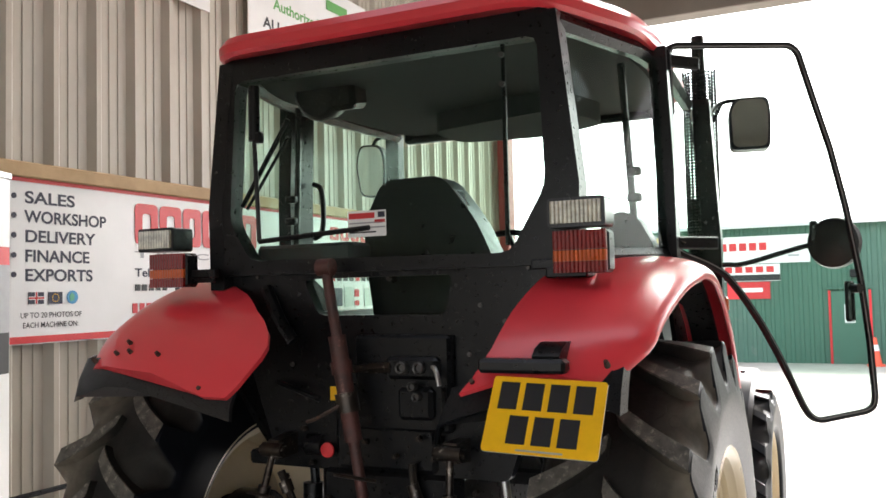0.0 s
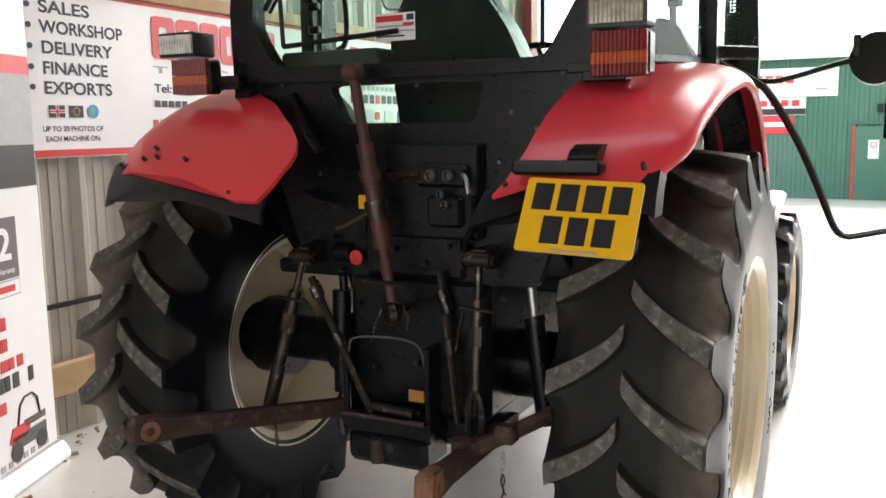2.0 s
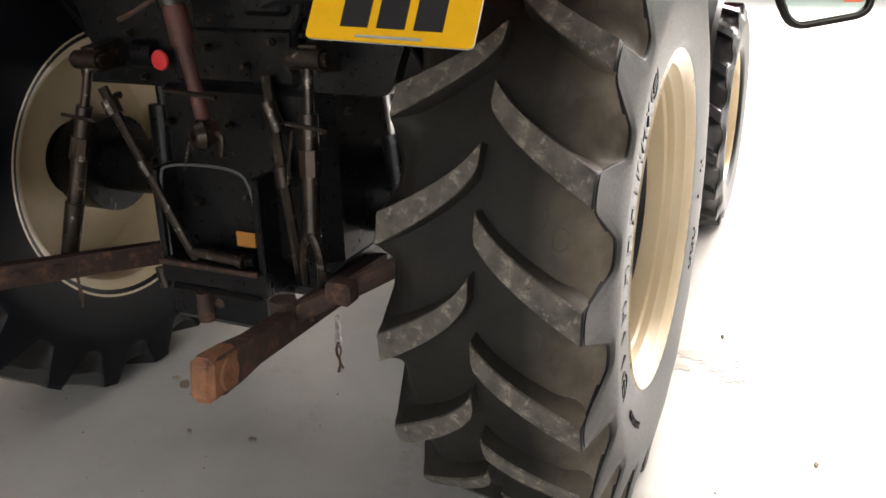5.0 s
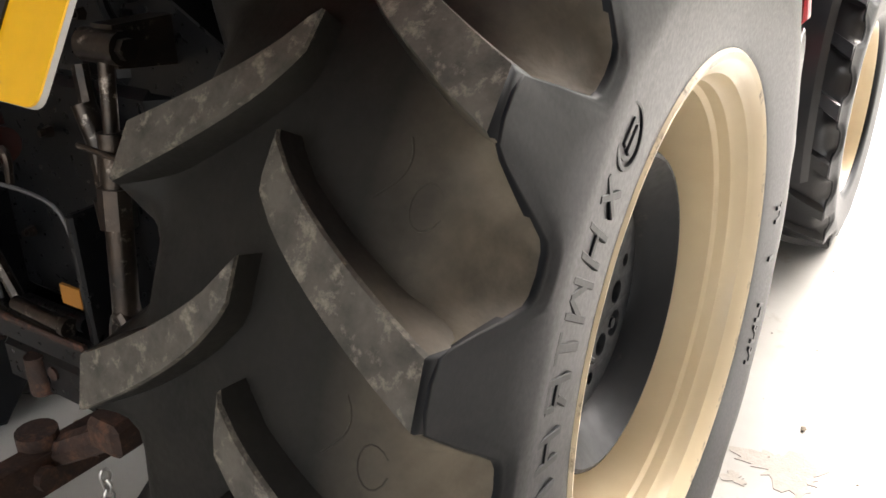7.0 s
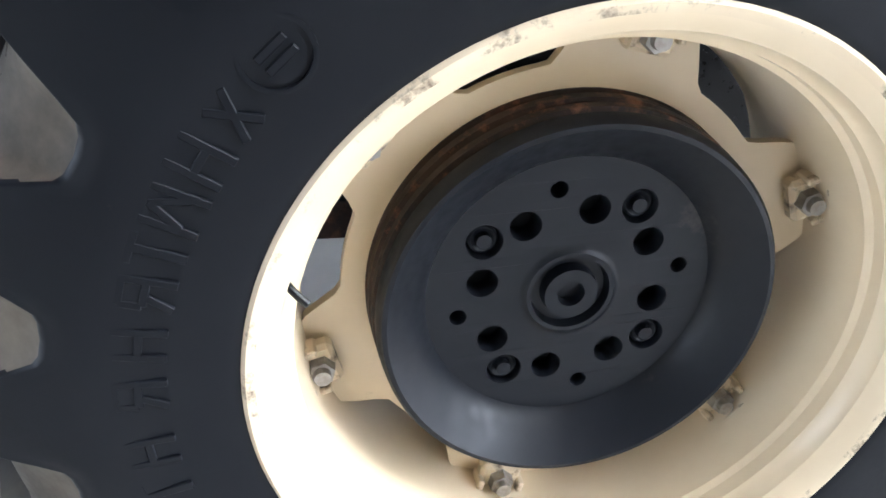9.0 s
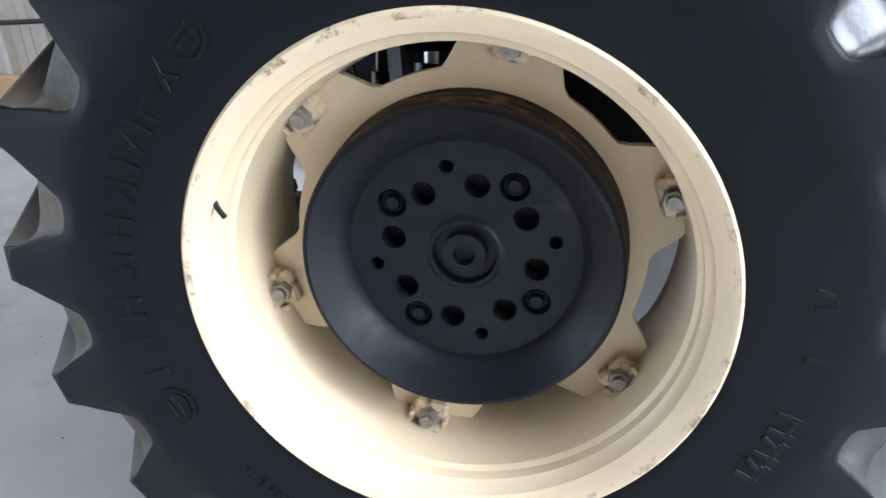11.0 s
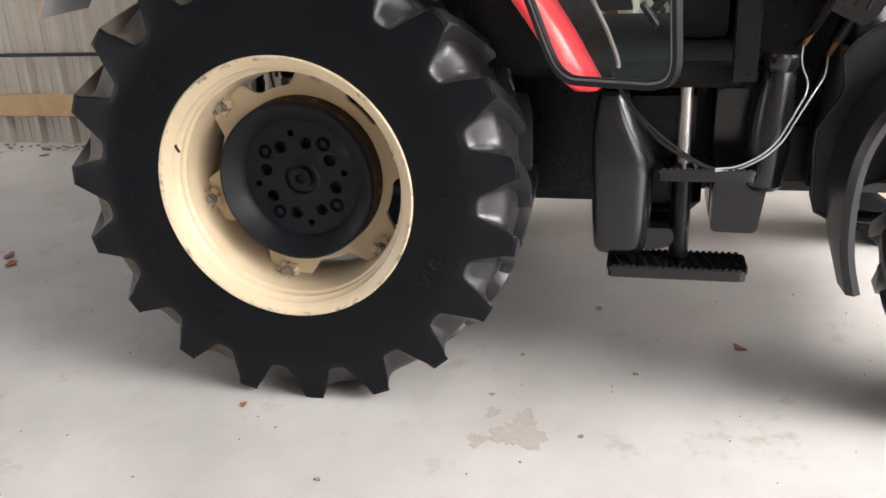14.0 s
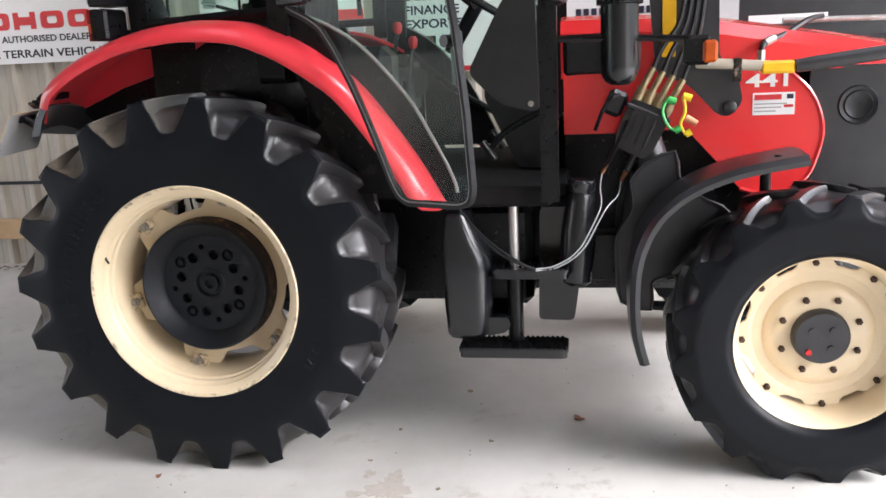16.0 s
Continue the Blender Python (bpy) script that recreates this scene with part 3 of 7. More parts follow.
HOLES = []
for k in range(4):
    for off, r, size in ((0, 0.140, 0.024), (24, 0.117, 0.0205), (68, 0.117, 0.0205), (45, 0.147, 0.0115)):
        HOLES.append((radians(52.7 + 90 * k + off), r, size))


def weight_shape():
    """Stacked cast rings, a dished face and a flat centre pierced by its bolt holes."""
    s = Shape().lathe(weight_prof, 96).lathe(boss_prof, 48)
    loop = lambda cy, cz, r, n: [Vector((cy + r * math.cos(a), cz + r * math.sin(a), 0)) for a in (2 * math.pi * i / n for i in range(n))]
    loops = [loop(0, 0, 0.187, 96), loop(0, 0, 0.068, 48)[::-1]]
    for a, r, size in HOLES:
        loops.append(loop(r * math.cos(a), r * math.sin(a), size, 20)[::-1])
    flat = [p for l in loops for p in l]
    tris = tessellate_polygon(loops)
    s.add([(0.076 if i < 96 else 0.075, p.x, p.y) for i, p in enumerate(flat)], tris)
    for a, r, size in HOLES:
        cy, cz = r * math.cos(a), r * math.sin(a)
        s.lathe([(0.075, size), (0.073, size * 0.95), (0.040, size * 0.92), (0.040, 0.0005)], 20, (0, cy, cz))
    return s


rear_weight = weight_shape().mesh("wheel_weight", WEIGHT, 30)
rear_weight.materials.append(GROOVE)
for f in rear_weight.polygons:
    if f.center.x < 0.1085 and math.hypot(f.center.y, f.center.z) > 0.240:
        f.material_index = 1
bolt_head = Shape().cyl((0, 0, 0), (0.016, 0, 0), 0.0185, 0.017, 6).cyl((0.015, 0, 0), (0.026, 0, 0), 0.012, 0.011, 12).mesh("nut", NUT)
clip = Shape().box((-0.012, 0, 0.0), (0.026, 0.062, 0.044), 0.006).box((0.0, 0, 0.021), (0.06, 0.052, 0.014), 0.004).box((-0.004, 0.03, 0.012), (0.034, 0.010, 0.03), 0.003).box((-0.004, -0.03, 0.012), (0.034, 0.010, 0.03), 0.003).mesh("rim_lug", CHIPPED)
hole_bolt = Shape().lathe([(0.040, 0.0195), (0.066, 0.019), (0.068, 0.016), (0.064, 0.010), (0.074, 0.0095), (0.074, 0.0005)], 18).mesh("weight_bolt", WEIGHT)


def mark_shape(kind, size):
    """A moulded letter-like outline, upright along +y, too worn to read."""
    h, w, t = size, size * 0.62, size * 0.15
    s = Shape()
    if kind == 0:
        s.box((0, 0, -w * 0.42), (0.006, h, t), 0.001).box((0, 0, w * 0.42), (0.006, h, t), 0.001).box((0, 0, 0), (0.006, t, w * 0.7), 0.001)
    elif kind == 1:
        s.box((0, 0, 0), (0.006, h, t * 1.2), 0.001).box((0, h * 0.43, 0), (0.006, t, w), 0.001)
    elif kind == 2:
        s.box((0, 0, -w * 0.42), (0.006, h, t), 0.001).box((0, h * 0.42, 0), (0.006, t, w * 0.9), 0.001).box((0, 0.02 * h, 0), (0.006, t, w * 0.8), 0.001).box((0, h * 0.22, w * 0.40), (0.006, h * 0.4, t), 0.001).box((0, -h * 0.26, w * 0.25), (0.006, h * 0.5, t), 0.001, Matrix.Rotation(radians(-22), 4, "X"))
    elif kind == 3:
        s.box((0, 0, -w * 0.5), (0.006, h, t), 0.001).box((0, 0, w * 0.5), (0.006, h, t), 0.001)
        for sg in (-1, 1):
            s.box((0, h * 0.12, sg * w * 0.22), (0.006, h * 0.7, t), 0.001, Matrix.Rotation(radians(-24 * sg), 4, "X"))
    else:
        s.box((0, 0, 0), (0.006, h * 0.95, t), 0.001, Matrix.Rotation(radians(30), 4, "X")).box((0, 0, 0), (0.006, h * 0.95, t), 0.001, Matrix.Rotation(radians(-30), 4, "X"))
    return s.mesh("raised_mark", SIDEWALL, 30)


MARKS = [mark_shape(k, 0.056) for k in range(5)]
SMALL_MARKS = [mark_shape(k, 0.017) for k in range(5)]
# angle round the wheel, radius, outline
MARK_PLACES = [(138.0, 0.498, 4), (144.0, 0.5, 0), (150.2, 0.5, 3), (155.5, 0.502, 1), (160.8, 0.503, 2), (167.5, 0.505, 0), (174.5, 0.505, 2), (183.0, 0.506, 0), (189.5, 0.506, 1), (196.5, 0.506, 1),
               (1.5, 0.52, 2), (351.0, 0.52, 1), (338.5, 0.515, 0), (333.5, 0.515, 2), (328.5, 0.515, 2)]
badge_shape = Shape().lathe([(-0.004, 0.036), (0.0025, 0.036), (0.003, 0.034), (0.0025, 0.031), (-0.004, 0.031)], 32, loop=True).lathe([(-0.004, 0.026), (0.001, 0.026), (0.001, 0.0005)], 24)
badge_shape.box((0.002, 0.007, 0), (0.004, 0.008, 0.034), 0.001).box((0.002, -0.007, 0), (0.004, 0.008, 0.034), 0.001)
tyre_badge = badge_shape.mesh("raised_badge", SIDEWALL, 30)
valve_shape = Shape().tube([(0, 0, 0), (0.012, 0.012, -0.006), (0.022, 0.034, -0.014)], 0.0055).mesh("valve", PLASTIC)


def mould_marks(tyre):
    """Thin stamped lines in one pocket of the tread: a bow and an open oval lying on the rubber."""
    tree = BVHTree.FromPolygons([Vector(v) for v in tyre.v], tyre.f)

    def on_rubber(u, a):
        way = Vector((0, math.cos(radians(a)), math.sin(radians(a))))
        return tree.ray_cast(Vector((u, 0, 0)) + way * 0.8, -way)[0]
    bow = [on_rubber(u, a) for u, a in ((0.088, 146.9), (0.099, 146.0), (0.108, 145.2), (0.114, 144.1), (0.113, 143.0), (0.107, 142.0))]
    oval = [on_rubber(0.139 + 0.014 * math.cos(q), 146.7 + 1.75 * math.sin(q)) for q in (radians(20 + 24 * i) for i in range(14))]
    return Shape().tube(bow, 0.0011, 6, 1).tube(oval, 0.0011, 6, 0)


def wheel_turn(a):
    return Matrix.Rotation(a, 4, "X")


def rear_wheel(parent, side):
    base = Matrix.Translation((0.805 if side > 0 else -0.866, 0, REAR_Z))
    if side < 0:
        base = base @ Matrix.Rotation(math.pi, 4, "Z")
    rim = part("rear_wheel", rear_rim, None, parent, "cream painted steel wheel with a deep-lugged tyre", base)
    # where the lugs end on the wheel's outer and inner shoulder; the turned wheel sees them mirrored
    tips = [PHASE[side] + (0 if half == side else STAGGER) + SWEEP[half] for half in (side, -side)]
    if side < 0:
        tips = [math.pi - a for a in tips]
    tyre = tyre_shape(0.222, 0.398, 0.687, 0.594, 0.711, 19, tips)
    part("tyre", tyre_mesh(tyre, 0.222, 0.594, 0.711), None, rim, "black ribbed farm tyre body")
    if side > 0:
        stamped = mould_marks(tyre).mesh("mould_mark", TREAD, 40)
        for i in range(19):
            part("mould_mark", stamped, None, rim, "", wheel_turn(2 * math.pi * i / 19))
    for a, r, k in MARK_PLACES:
        part("raised_mark", MARKS[k], None, rim, "", wheel_turn(radians(a)) @ Matrix.Translation((0.2205, r, 0)))
    for a0, r, n, k in ((16.5, 0.545, 8, 1.7), (222, 0.485, 9, 2.0)):
        for i in range(n):
            part("raised_mark", SMALL_MARKS[i % 5], None, rim, "", wheel_turn(radians(a0 + i * k)) @ Matrix.Translation((0.2205, r, 0)))
    for a, r in ((130.5, 0.505), (204, 0.507)):
        part("raised_badge", tyre_badge, None, rim, "", wheel_turn(radians(a)) @ Matrix.Translation((0.2205, r, 0)))
    n = 19
    for i in range(n):
        for half in (1, -1):
            a = PHASE[side] + 2 * math.pi * i / n + (0 if half == side else STAGGER)
            if side < 0:
                # the turned wheel keeps its tread pointing forwards
                part("lug", LUGS[half], None, rim, "", Matrix.Rotation(math.pi, 4, "Z") @ wheel_turn(a))
            else:
                part("lug", LUGS[half], None, rim, "", wheel_turn(a))
    inn = Matrix.Translation((-0.017, 0, 0))
    part("wheel_disc", rear_disc if side > 0 else plain_disc, None, rim, "", inn)
    part("wheel_weight", rear_weight, None, rim, "round black cast iron wheel weight", inn)
    for a in NUT_A:
        m = wheel_turn(a) @ Matrix.Translation((0.047, 0.331, 0))
        part("nut", bolt_head, None, rim, "", m)
        part("rim_lug", clip, None, rim, "", m @ Matrix.Rotation(radians(-90), 4, "X"))
    for k in range(4):
        a = radians(52.7 + 90 * k)
        part("weight_bolt", hole_bolt, None, rim, "", Matrix.Translation((-0.017, 0.140 * math.cos(a), 0.140 * math.sin(a))))
    part("valve", valve_shape, None, rim, "", wheel_turn(radians(158.5)) @ Matrix.Translation((0.180, 0.374, 0)) @ Matrix.Rotation(math.pi, 4, "X") @ Matrix.Scale(0.8, 4))
    return rim


tractor = thing("tractor", "red farm tractor with cream wheels and open cab door", "tractor")
rear_wheel(tractor, 1)
rear_wheel(tractor, -1)


# ---- front wheels ----
flug = lug_shape(0.18, 0.504, 0.525, radians(15), -0.008, radians(2.2))
front_tyre = tyre_mesh(tyre_shape(0.18, 0.322, 0.504, 0.466, 0.514, 17, (radians(15) + 0.1, radians(15) + 0.1 + math.pi / 17)), 0.18, 0.466, 0.514)
FLUGS = {1: lug_mesh(flug, 0.18, 0.525), -1: lug_mesh(mirror_x(flug), 0.18, 0.525)}
frim_prof = [(0.160, 0.318), (0.163, 0.327), (0.158, 0.332), (0.150, 0.329), (0.144, 0.312), (0.12, 0.304), (0.09, 0.296), (0.04, 0.282), (-0.05, 0.282), (-0.10, 0.30), (-0.15, 0.31), (-0.16, 0.33),
             (-0.165, 0.322), (-0.15, 0.302), (-0.10, 0.29), (-0.05, 0.272), (0.04, 0.272), (0.09, 0.287), (0.12, 0.295), (0.148, 0.303)]
front_rim = Shape().lathe(frim_prof, 80, loop=True).mesh("front_wheel", CREAM, 40)
front_disc = Shape().lathe([(0.0, 0.06), (0.045, 0.06), (0.047, 0.10), (0.045, 0.155), (0.037, 0.178), (0.023, 0.192), (0.025, 0.228), (0.012, 0.228), (0.010, 0.20), (0.01, 0.18)], 72).mesh("wheel_disc", CREAM, 40)
def front_disc_ring():
    """The outer band of the wheel centre, cut back between its eight fixing lobes."""
    rs, n = [], 96
    for i in range(n):
        a = 2 * math.pi * i / n
        k = abs(((a - radians(5)) / (math.pi / 4)) % 1 - 0.5) * 2
        k = min(max((k - 0.3) / 0.3, 0), 1)
        r = 0.252 + 0.036 * k * k * (3 - 2 * k)
        rs.append([(x, q * math.cos(a), q * math.sin(a)) for x, q in ((0.024, 0.225), (0.034, 0.245), (0.034, r), (0.022, r), (0.014, 0.235))])
    return Shape().rings(rs, loop=True)


front_ring = front_disc_ring().mesh("disc_rim", CREAM, 40)
front_hub = Shape().lathe([(0.02, 0.10), (0.06, 0.098), (0.080, 0.094), (0.086, 0.088), (0.087, 0.0005)], 40).cyl((0.08, 0.034, 0.030), (0.094, 0.034, 0.030), 0.012).cyl((0.08, -0.036, 0.026), (0.094, -0.036, 0.026), 0.012).cyl((0.08, 0.03, -0.036), (0.094, 0.03, -0.036), 0.012).mesh("hub", GREY_PLASTIC)
fnut = Shape().cyl((0, 0, 0), (0.014, 0, 0), 0.0125, 0.0115, 6).cyl((0.013, 0, 0), (0.022, 0, 0), 0.008, 0.007, 10).mesh("nut", RUST)
fplug = Shape().lathe([(0, 0.010), (0.012, 0.0095), (0.012, 0.005), (0.008, 0.0045), (0.008, 0.0004)], 16).mesh("drain_plug", INK_RED)


def front_wheel(parent, side):
    base = Matrix.Translation((0.782 * side, AXLE_F, FRONT_Z))
    if side < 0:
        base = base @ Matrix.Rotation(math.pi, 4, "Z")
    rim = part("front_wheel", front_rim, None, parent, "smaller cream front wheel with a lugged tyre", base)
    part("tyre", front_tyre, None, rim)
    n = 17
    for i in range(n):
        for half in (1, -1):
            a = 2 * math.pi * (i + (0.5 if half < 0 else 0)) / n + 0.1
            part("lug", FLUGS[half], None, rim, "", (Matrix.Rotation(math.pi, 4, "Z") if side < 0 else Matrix()) @ wheel_turn(a))
    part("wheel_disc", front_disc, None, rim)
    part("disc_rim", front_ring, None, rim)
    part("hub", front_hub, None, rim, "dark front hub reducer with bolts")
    for k in range(8):
        a = radians(22 + 45 * k)
        part("nut", fnut, None, rim, "", Matrix.Translation((0.044, 0.137 * math.cos(a), 0.137 * math.sin(a))))
        b = radians(5 + 45 * k)
        part("nut", fnut, None, rim, "", Matrix.Translation((0.032, 0.262 * math.cos(b), 0.262 * math.sin(b))))
    part("drain_plug", fplug, None, rim, "red drain plug", Matrix.Translation((0.086, -0.045, -0.05)))


front_wheel(tractor, 1)
front_wheel(tractor, -1)


# ---- tractor: fenders ----
CROWN = [(-0.683, 1.385), (-0.645, 1.428), (-0.58, 1.487), (-0.47, 1.560), (-0.34, 1.617), (-0.20, 1.660), (-0.06, 1.682), (0.07, 1.688), (0.25, 1.668), (0.41, 1.602), (0.535, 1.522), (0.62, 1.455), (0.71, 1.348), (0.83, 1.175), (0.915, 1.025), (0.935, 0.992)]
CROWN = smooth_path(CROWN, 3)


def along(path, k):
    """Normals pointing up and out of a path of (y, z)."""
    a, b = Vector(path[max(k - 1, 0)]), Vector(path[min(k + 1, len(path) - 1)])
    d = (b - a).normalized()
    return Vector((-d.y, d.x))


# how far in the crown reaches, on the plate's side and on the other
INNER = {1: ((-0.69, 0.462), (-0.66, 0.498), (-0.61, 0.525), (-0.453, 0.550), (-0.30, 0.56), (-0.22, 0.62), (0.10, 0.67), (0.36, 0.72), (0.50, 0.795)),
         -1: ((-0.69, 0.268), (-0.665, 0.236), (-0.64, 0.222), (-0.60, 0.200), (-0.564, 0.206), (-0.52, 0.266), (-0.475, 0.332), (-0.35, 0.468), (-0.28, 0.57), (-0.22, 0.64), (0.10, 0.67), (0.36, 0.72), (0.50, 0.795))}


def inner_edge(side, y):
    t = INNER[side]
    for (y0, x0), (y1, x1) in zip(t, t[1:]):
        if y < y1:
            return x0 + (x1 - x0) * min(max((y - y0) / (y1 - y0), 0), 1)
    return t[-1][1]


def drop(x, tail):
    """The tail hangs lower and further back towards the inner side."""
    return tail * min(1.0, max(0.0, (0.63 - x) / 0.26))


def red_reach(y):
    """How far down the red of the inner side reaches."""
    t = ((-0.68, 1.350), (-0.43, 1.452), (-0.265, 1.500), (-0.05, 1.590), (0.06, 1.66), (0.5, 1.66))
    for (y0, z0), (y1, z1) in zip(t, t[1:]):
        if y < y1:
            return z0 + (z1 - z0) * min(max((y - y0) / (y1 - y0), 0), 1)
    return 1.66


def fender(parent, side):
    rs = []
    for i, (y, z) in enumerate(CROWN):
        n = along(CROWN, i)
        if side < 0:
            z -= 0.015 * min(max((y + 0.683) / 0.2, 0), 1)
        inner = inner_edge(side, y)
        tail = min(max((-y - 0.50) / 0.183, 0), 1)
        outer = 0.972 - 0.055 * min(max((-y - 0.10) / 0.55, 0), 1) - (0.095 if side > 0 else 0.035) * min(max((-y - 0.55) / 0.133, 0), 1) ** 1.6
        # the front foot narrows to a rounded tip
        foot = min(max((1.06 - z) / 0.068, 0), 1)
        foot = 1 - 0.68 * foot * foot if y > 0.5 else 1.0
        ring = []
        mid = inner + (outer - inner) * 0.5
        k = min(1.0, (outer - inner) / 0.30)
        for x, d in ((inner, 0.0), (inner + 0.08 * k, 0.002), (mid, 0.002), (outer - 0.11 * k, -0.003), (outer - 0.070 * k, -0.010), (outer - 0.045 * k, -0.018), (outer - 0.025 * k, -0.028), (outer - 0.010, -0.040), (outer - 0.002, -0.053), (outer, -0.064), (outer - 0.004, -0.074), (outer - 0.012, -0.076),
                     (outer - 0.014, -0.062), (outer - 0.028 * k, -0.044), (outer - 0.05 * k, -0.030), (outer - 0.11 * k, -0.016), (mid, -0.012), (inner + 0.08 * k, -0.014), (inner, -0.014)):
            lo = drop(x, tail)
            x = inner + (x - inner) * foot
            d = d * foot
            ring.append((side * x, y + n.x * d - 0.044 * lo, z + n.y * d - 0.080 * lo))
        rs.append(ring)
    f = part("fender", Shape().rings(rs), RED, parent, "glossy red rear fender with a rounded outer lip")
    # black lining under the crown and the inner side
    rs = []
    for k, (y, z) in enumerate(CROWN):
        if -0.06 < y < 0.78:
            n = along(CROWN, k)
            near = inner_edge(side, y) + 0.02
            rs.append([(side * x, y + n.x * d, z + n.y * d) for x, d in ((near, -0.018), (0.90, -0.022), (0.915, -0.045), (0.90, -0.034), (near, -0.030))])
    part("fender_liner", Shape().rings(rs), BLACK, f, "black underside lining")
    if side > 0:
        # the inner side of the fender: red above, a black skirt below
        upper, lower = [], []
        for y, z in CROWN:
            if -0.67 < y < 0.45:
                x = inner_edge(side, y)
                lo = drop(x, min(max((-y - 0.50) / 0.183, 0), 1))
                low = red_reach(y)
                hem = 1.05 if y > -0.30 else 1.05 + (-0.30 - y) * 0.95
                y, z = y - 0.044 * lo, z - 0.080 * lo - 0.010
                low = min(low, z - 0.012)
                upper.append([(x + 0.004, y, z), (x + 0.004, y, low), (x - 0.004, y, low), (x - 0.004, y, z)])
                lower.append([(x + 0.003, y, low - 0.001), (x + 0.003, y, min(hem, low - 0.01)), (x - 0.005, y, min(hem, low - 0.01)), (x - 0.005, y, low - 0.001)])
        part("fender_side", Shape().rings(upper), RED, f, "red inner side of the fender")
        part("fender_skirt", Shape().rings(lower), BLACK, f, "black skirt inside the wheel arch")
    # the rubber flap at the tail
    fl = []
    edge = 0.465 if side > 0 else 0.29
    for y, z, low in ((-0.650, 1.402, 0), (-0.686, 1.356, 0.4), (-0.706, 1.316, 1)):
        row = []
        short = 0.045 if side > 0 else 0.0
        for x, dy, dz in ((edge - 0.04, 0, 0.0), (0.56, 0, 0.006), (0.66, 0, 0.006), (0.75, 0, 0.006), (0.88, 0.005, 0.004), (0.908, 0.02, 0.0), (0.918, 0.06, 0.010), (0.908, 0.06, 0.008), (0.898, 0.03, 0.0), (0.88, 0.018, 0.0), (0.75, 0.014, 0.002), (0.66, 0.014, 0.002), (0.56, 0.014, 0.002), (edge - 0.04, 0.014, -0.004)):
            lo = drop(x, 1)
            x -= short * max(0, (x - 0.56) / 0.36)
            row.append((side * (x - 0.02 * low * lo), y + dy + short * 0.6 - 0.040 * lo, z + dz - 0.074 * lo - low * 0.045 * max(0, (x - 0.78) / 0.12) ** 1.5))
        fl.append(row)
    part("mudflap", Shape().rings(fl), PLASTIC, f, "black rubber mudflap")
    bolts = ((0.837, -0.660, 1.412), (0.50, -0.69, 1.362)) if side > 0 else ((0.841, -0.664, 1.400), (0.755, -0.651, 1.421), (0.704, -0.646, 1.427), (0.734, -0.617, 1.454), (0.582, -0.652, 1.421), (0.365, -0.710, 1.325))
    for x, y, z in bolts:
        part("bolt", Shape().cyl((side * x, y + 0.008, z - 0.006), (side * x, y - 0.008, z + 0.007), 0.008, 0.006, 10), RUST, f)
    return f


for side in (1, -1):
    fender(tractor, side)

# number plate under the plate lamp on the fender
plate_m = Matrix.Translation((0.5823, -0.8428, 1.2258)) @ Matrix.Rotation(0.0426, 4, "Z") @ Matrix.Rotation(radians(90) - 0.5265, 4, "X") @ Matrix.Rotation(-0.0424, 4, "Z")
plate = part("number_plate", Shape().prism(rounded([(0, 0), (0.276, 0), (0.276, 0.187), (0, 0.187)], 0.01), "z", -0.0015, 0.0), YELLOW, tractor, "yellow rear plate with black bars", plate_m)
part("plate_backing", Shape().prism(rounded([(0, 0), (0.276, 0), (0.276, 0.187), (0, 0.187)], 0.01), "z", -0.006, -0.0017), plain("plate_back", (0.42, 0.42, 0.41), 0.4), plate, "grey plastic back of the plate")
for row, (y, n, x0) in enumerate(((0.105, 4, 0.022), (0.022, 3, 0.057))):
    for i in range(n):
        x = x0 + i * 0.061
        bar(plate, Matrix(), x, y, 0.046, 0.068, INK, "plate_bar", 0.002)
bar(plate, Matrix(), 0.085, 0.006, 0.11, 0.004, INK_GREY, "plate_bar", 0.0015)
part("plate_bracket", Shape().box((0.138, 0.165, -0.013), (0.15, 0.03, 0.012), 0.004).box((0.09, 0.165, -0.04), (0.025, 0.025, 0.05), 0.004).box((0.19, 0.165, -0.04), (0.025, 0.025, 0.05), 0.004), BLACK, plate, "black bracket behind the plate")
lamp = part("plate_lamp", Shape().box((0.64, -0.70, 1.408), (0.225, 0.05, 0.035), 0.01).prism([(-0.61, 1.425), (-0.70, 1.410), (-0.705, 1.432), (-0.685, 1.448), (-0.64, 1.462), (-0.60, 1.462)], "x", 0.665, 0.735), BLACK, tractor, "black plate lamp housing")


# ---- lights on the rear ----
def lens(parent, name, x, z, w, h, y, mat, label=""):
    n = int(w / 0.011)
    front = [(x - w / 2 + w * i / (2 * n), y - (0.0055 if i % 2 == 0 else 0.0085)) for i in range(2 * n + 1)]
    s = Shape().prism([(x + w / 2, y + 0.007), (x - w / 2, y + 0.007)] + front, "z", z - h / 2, z + h / 2)
    return part(name, s, mat, parent, label)


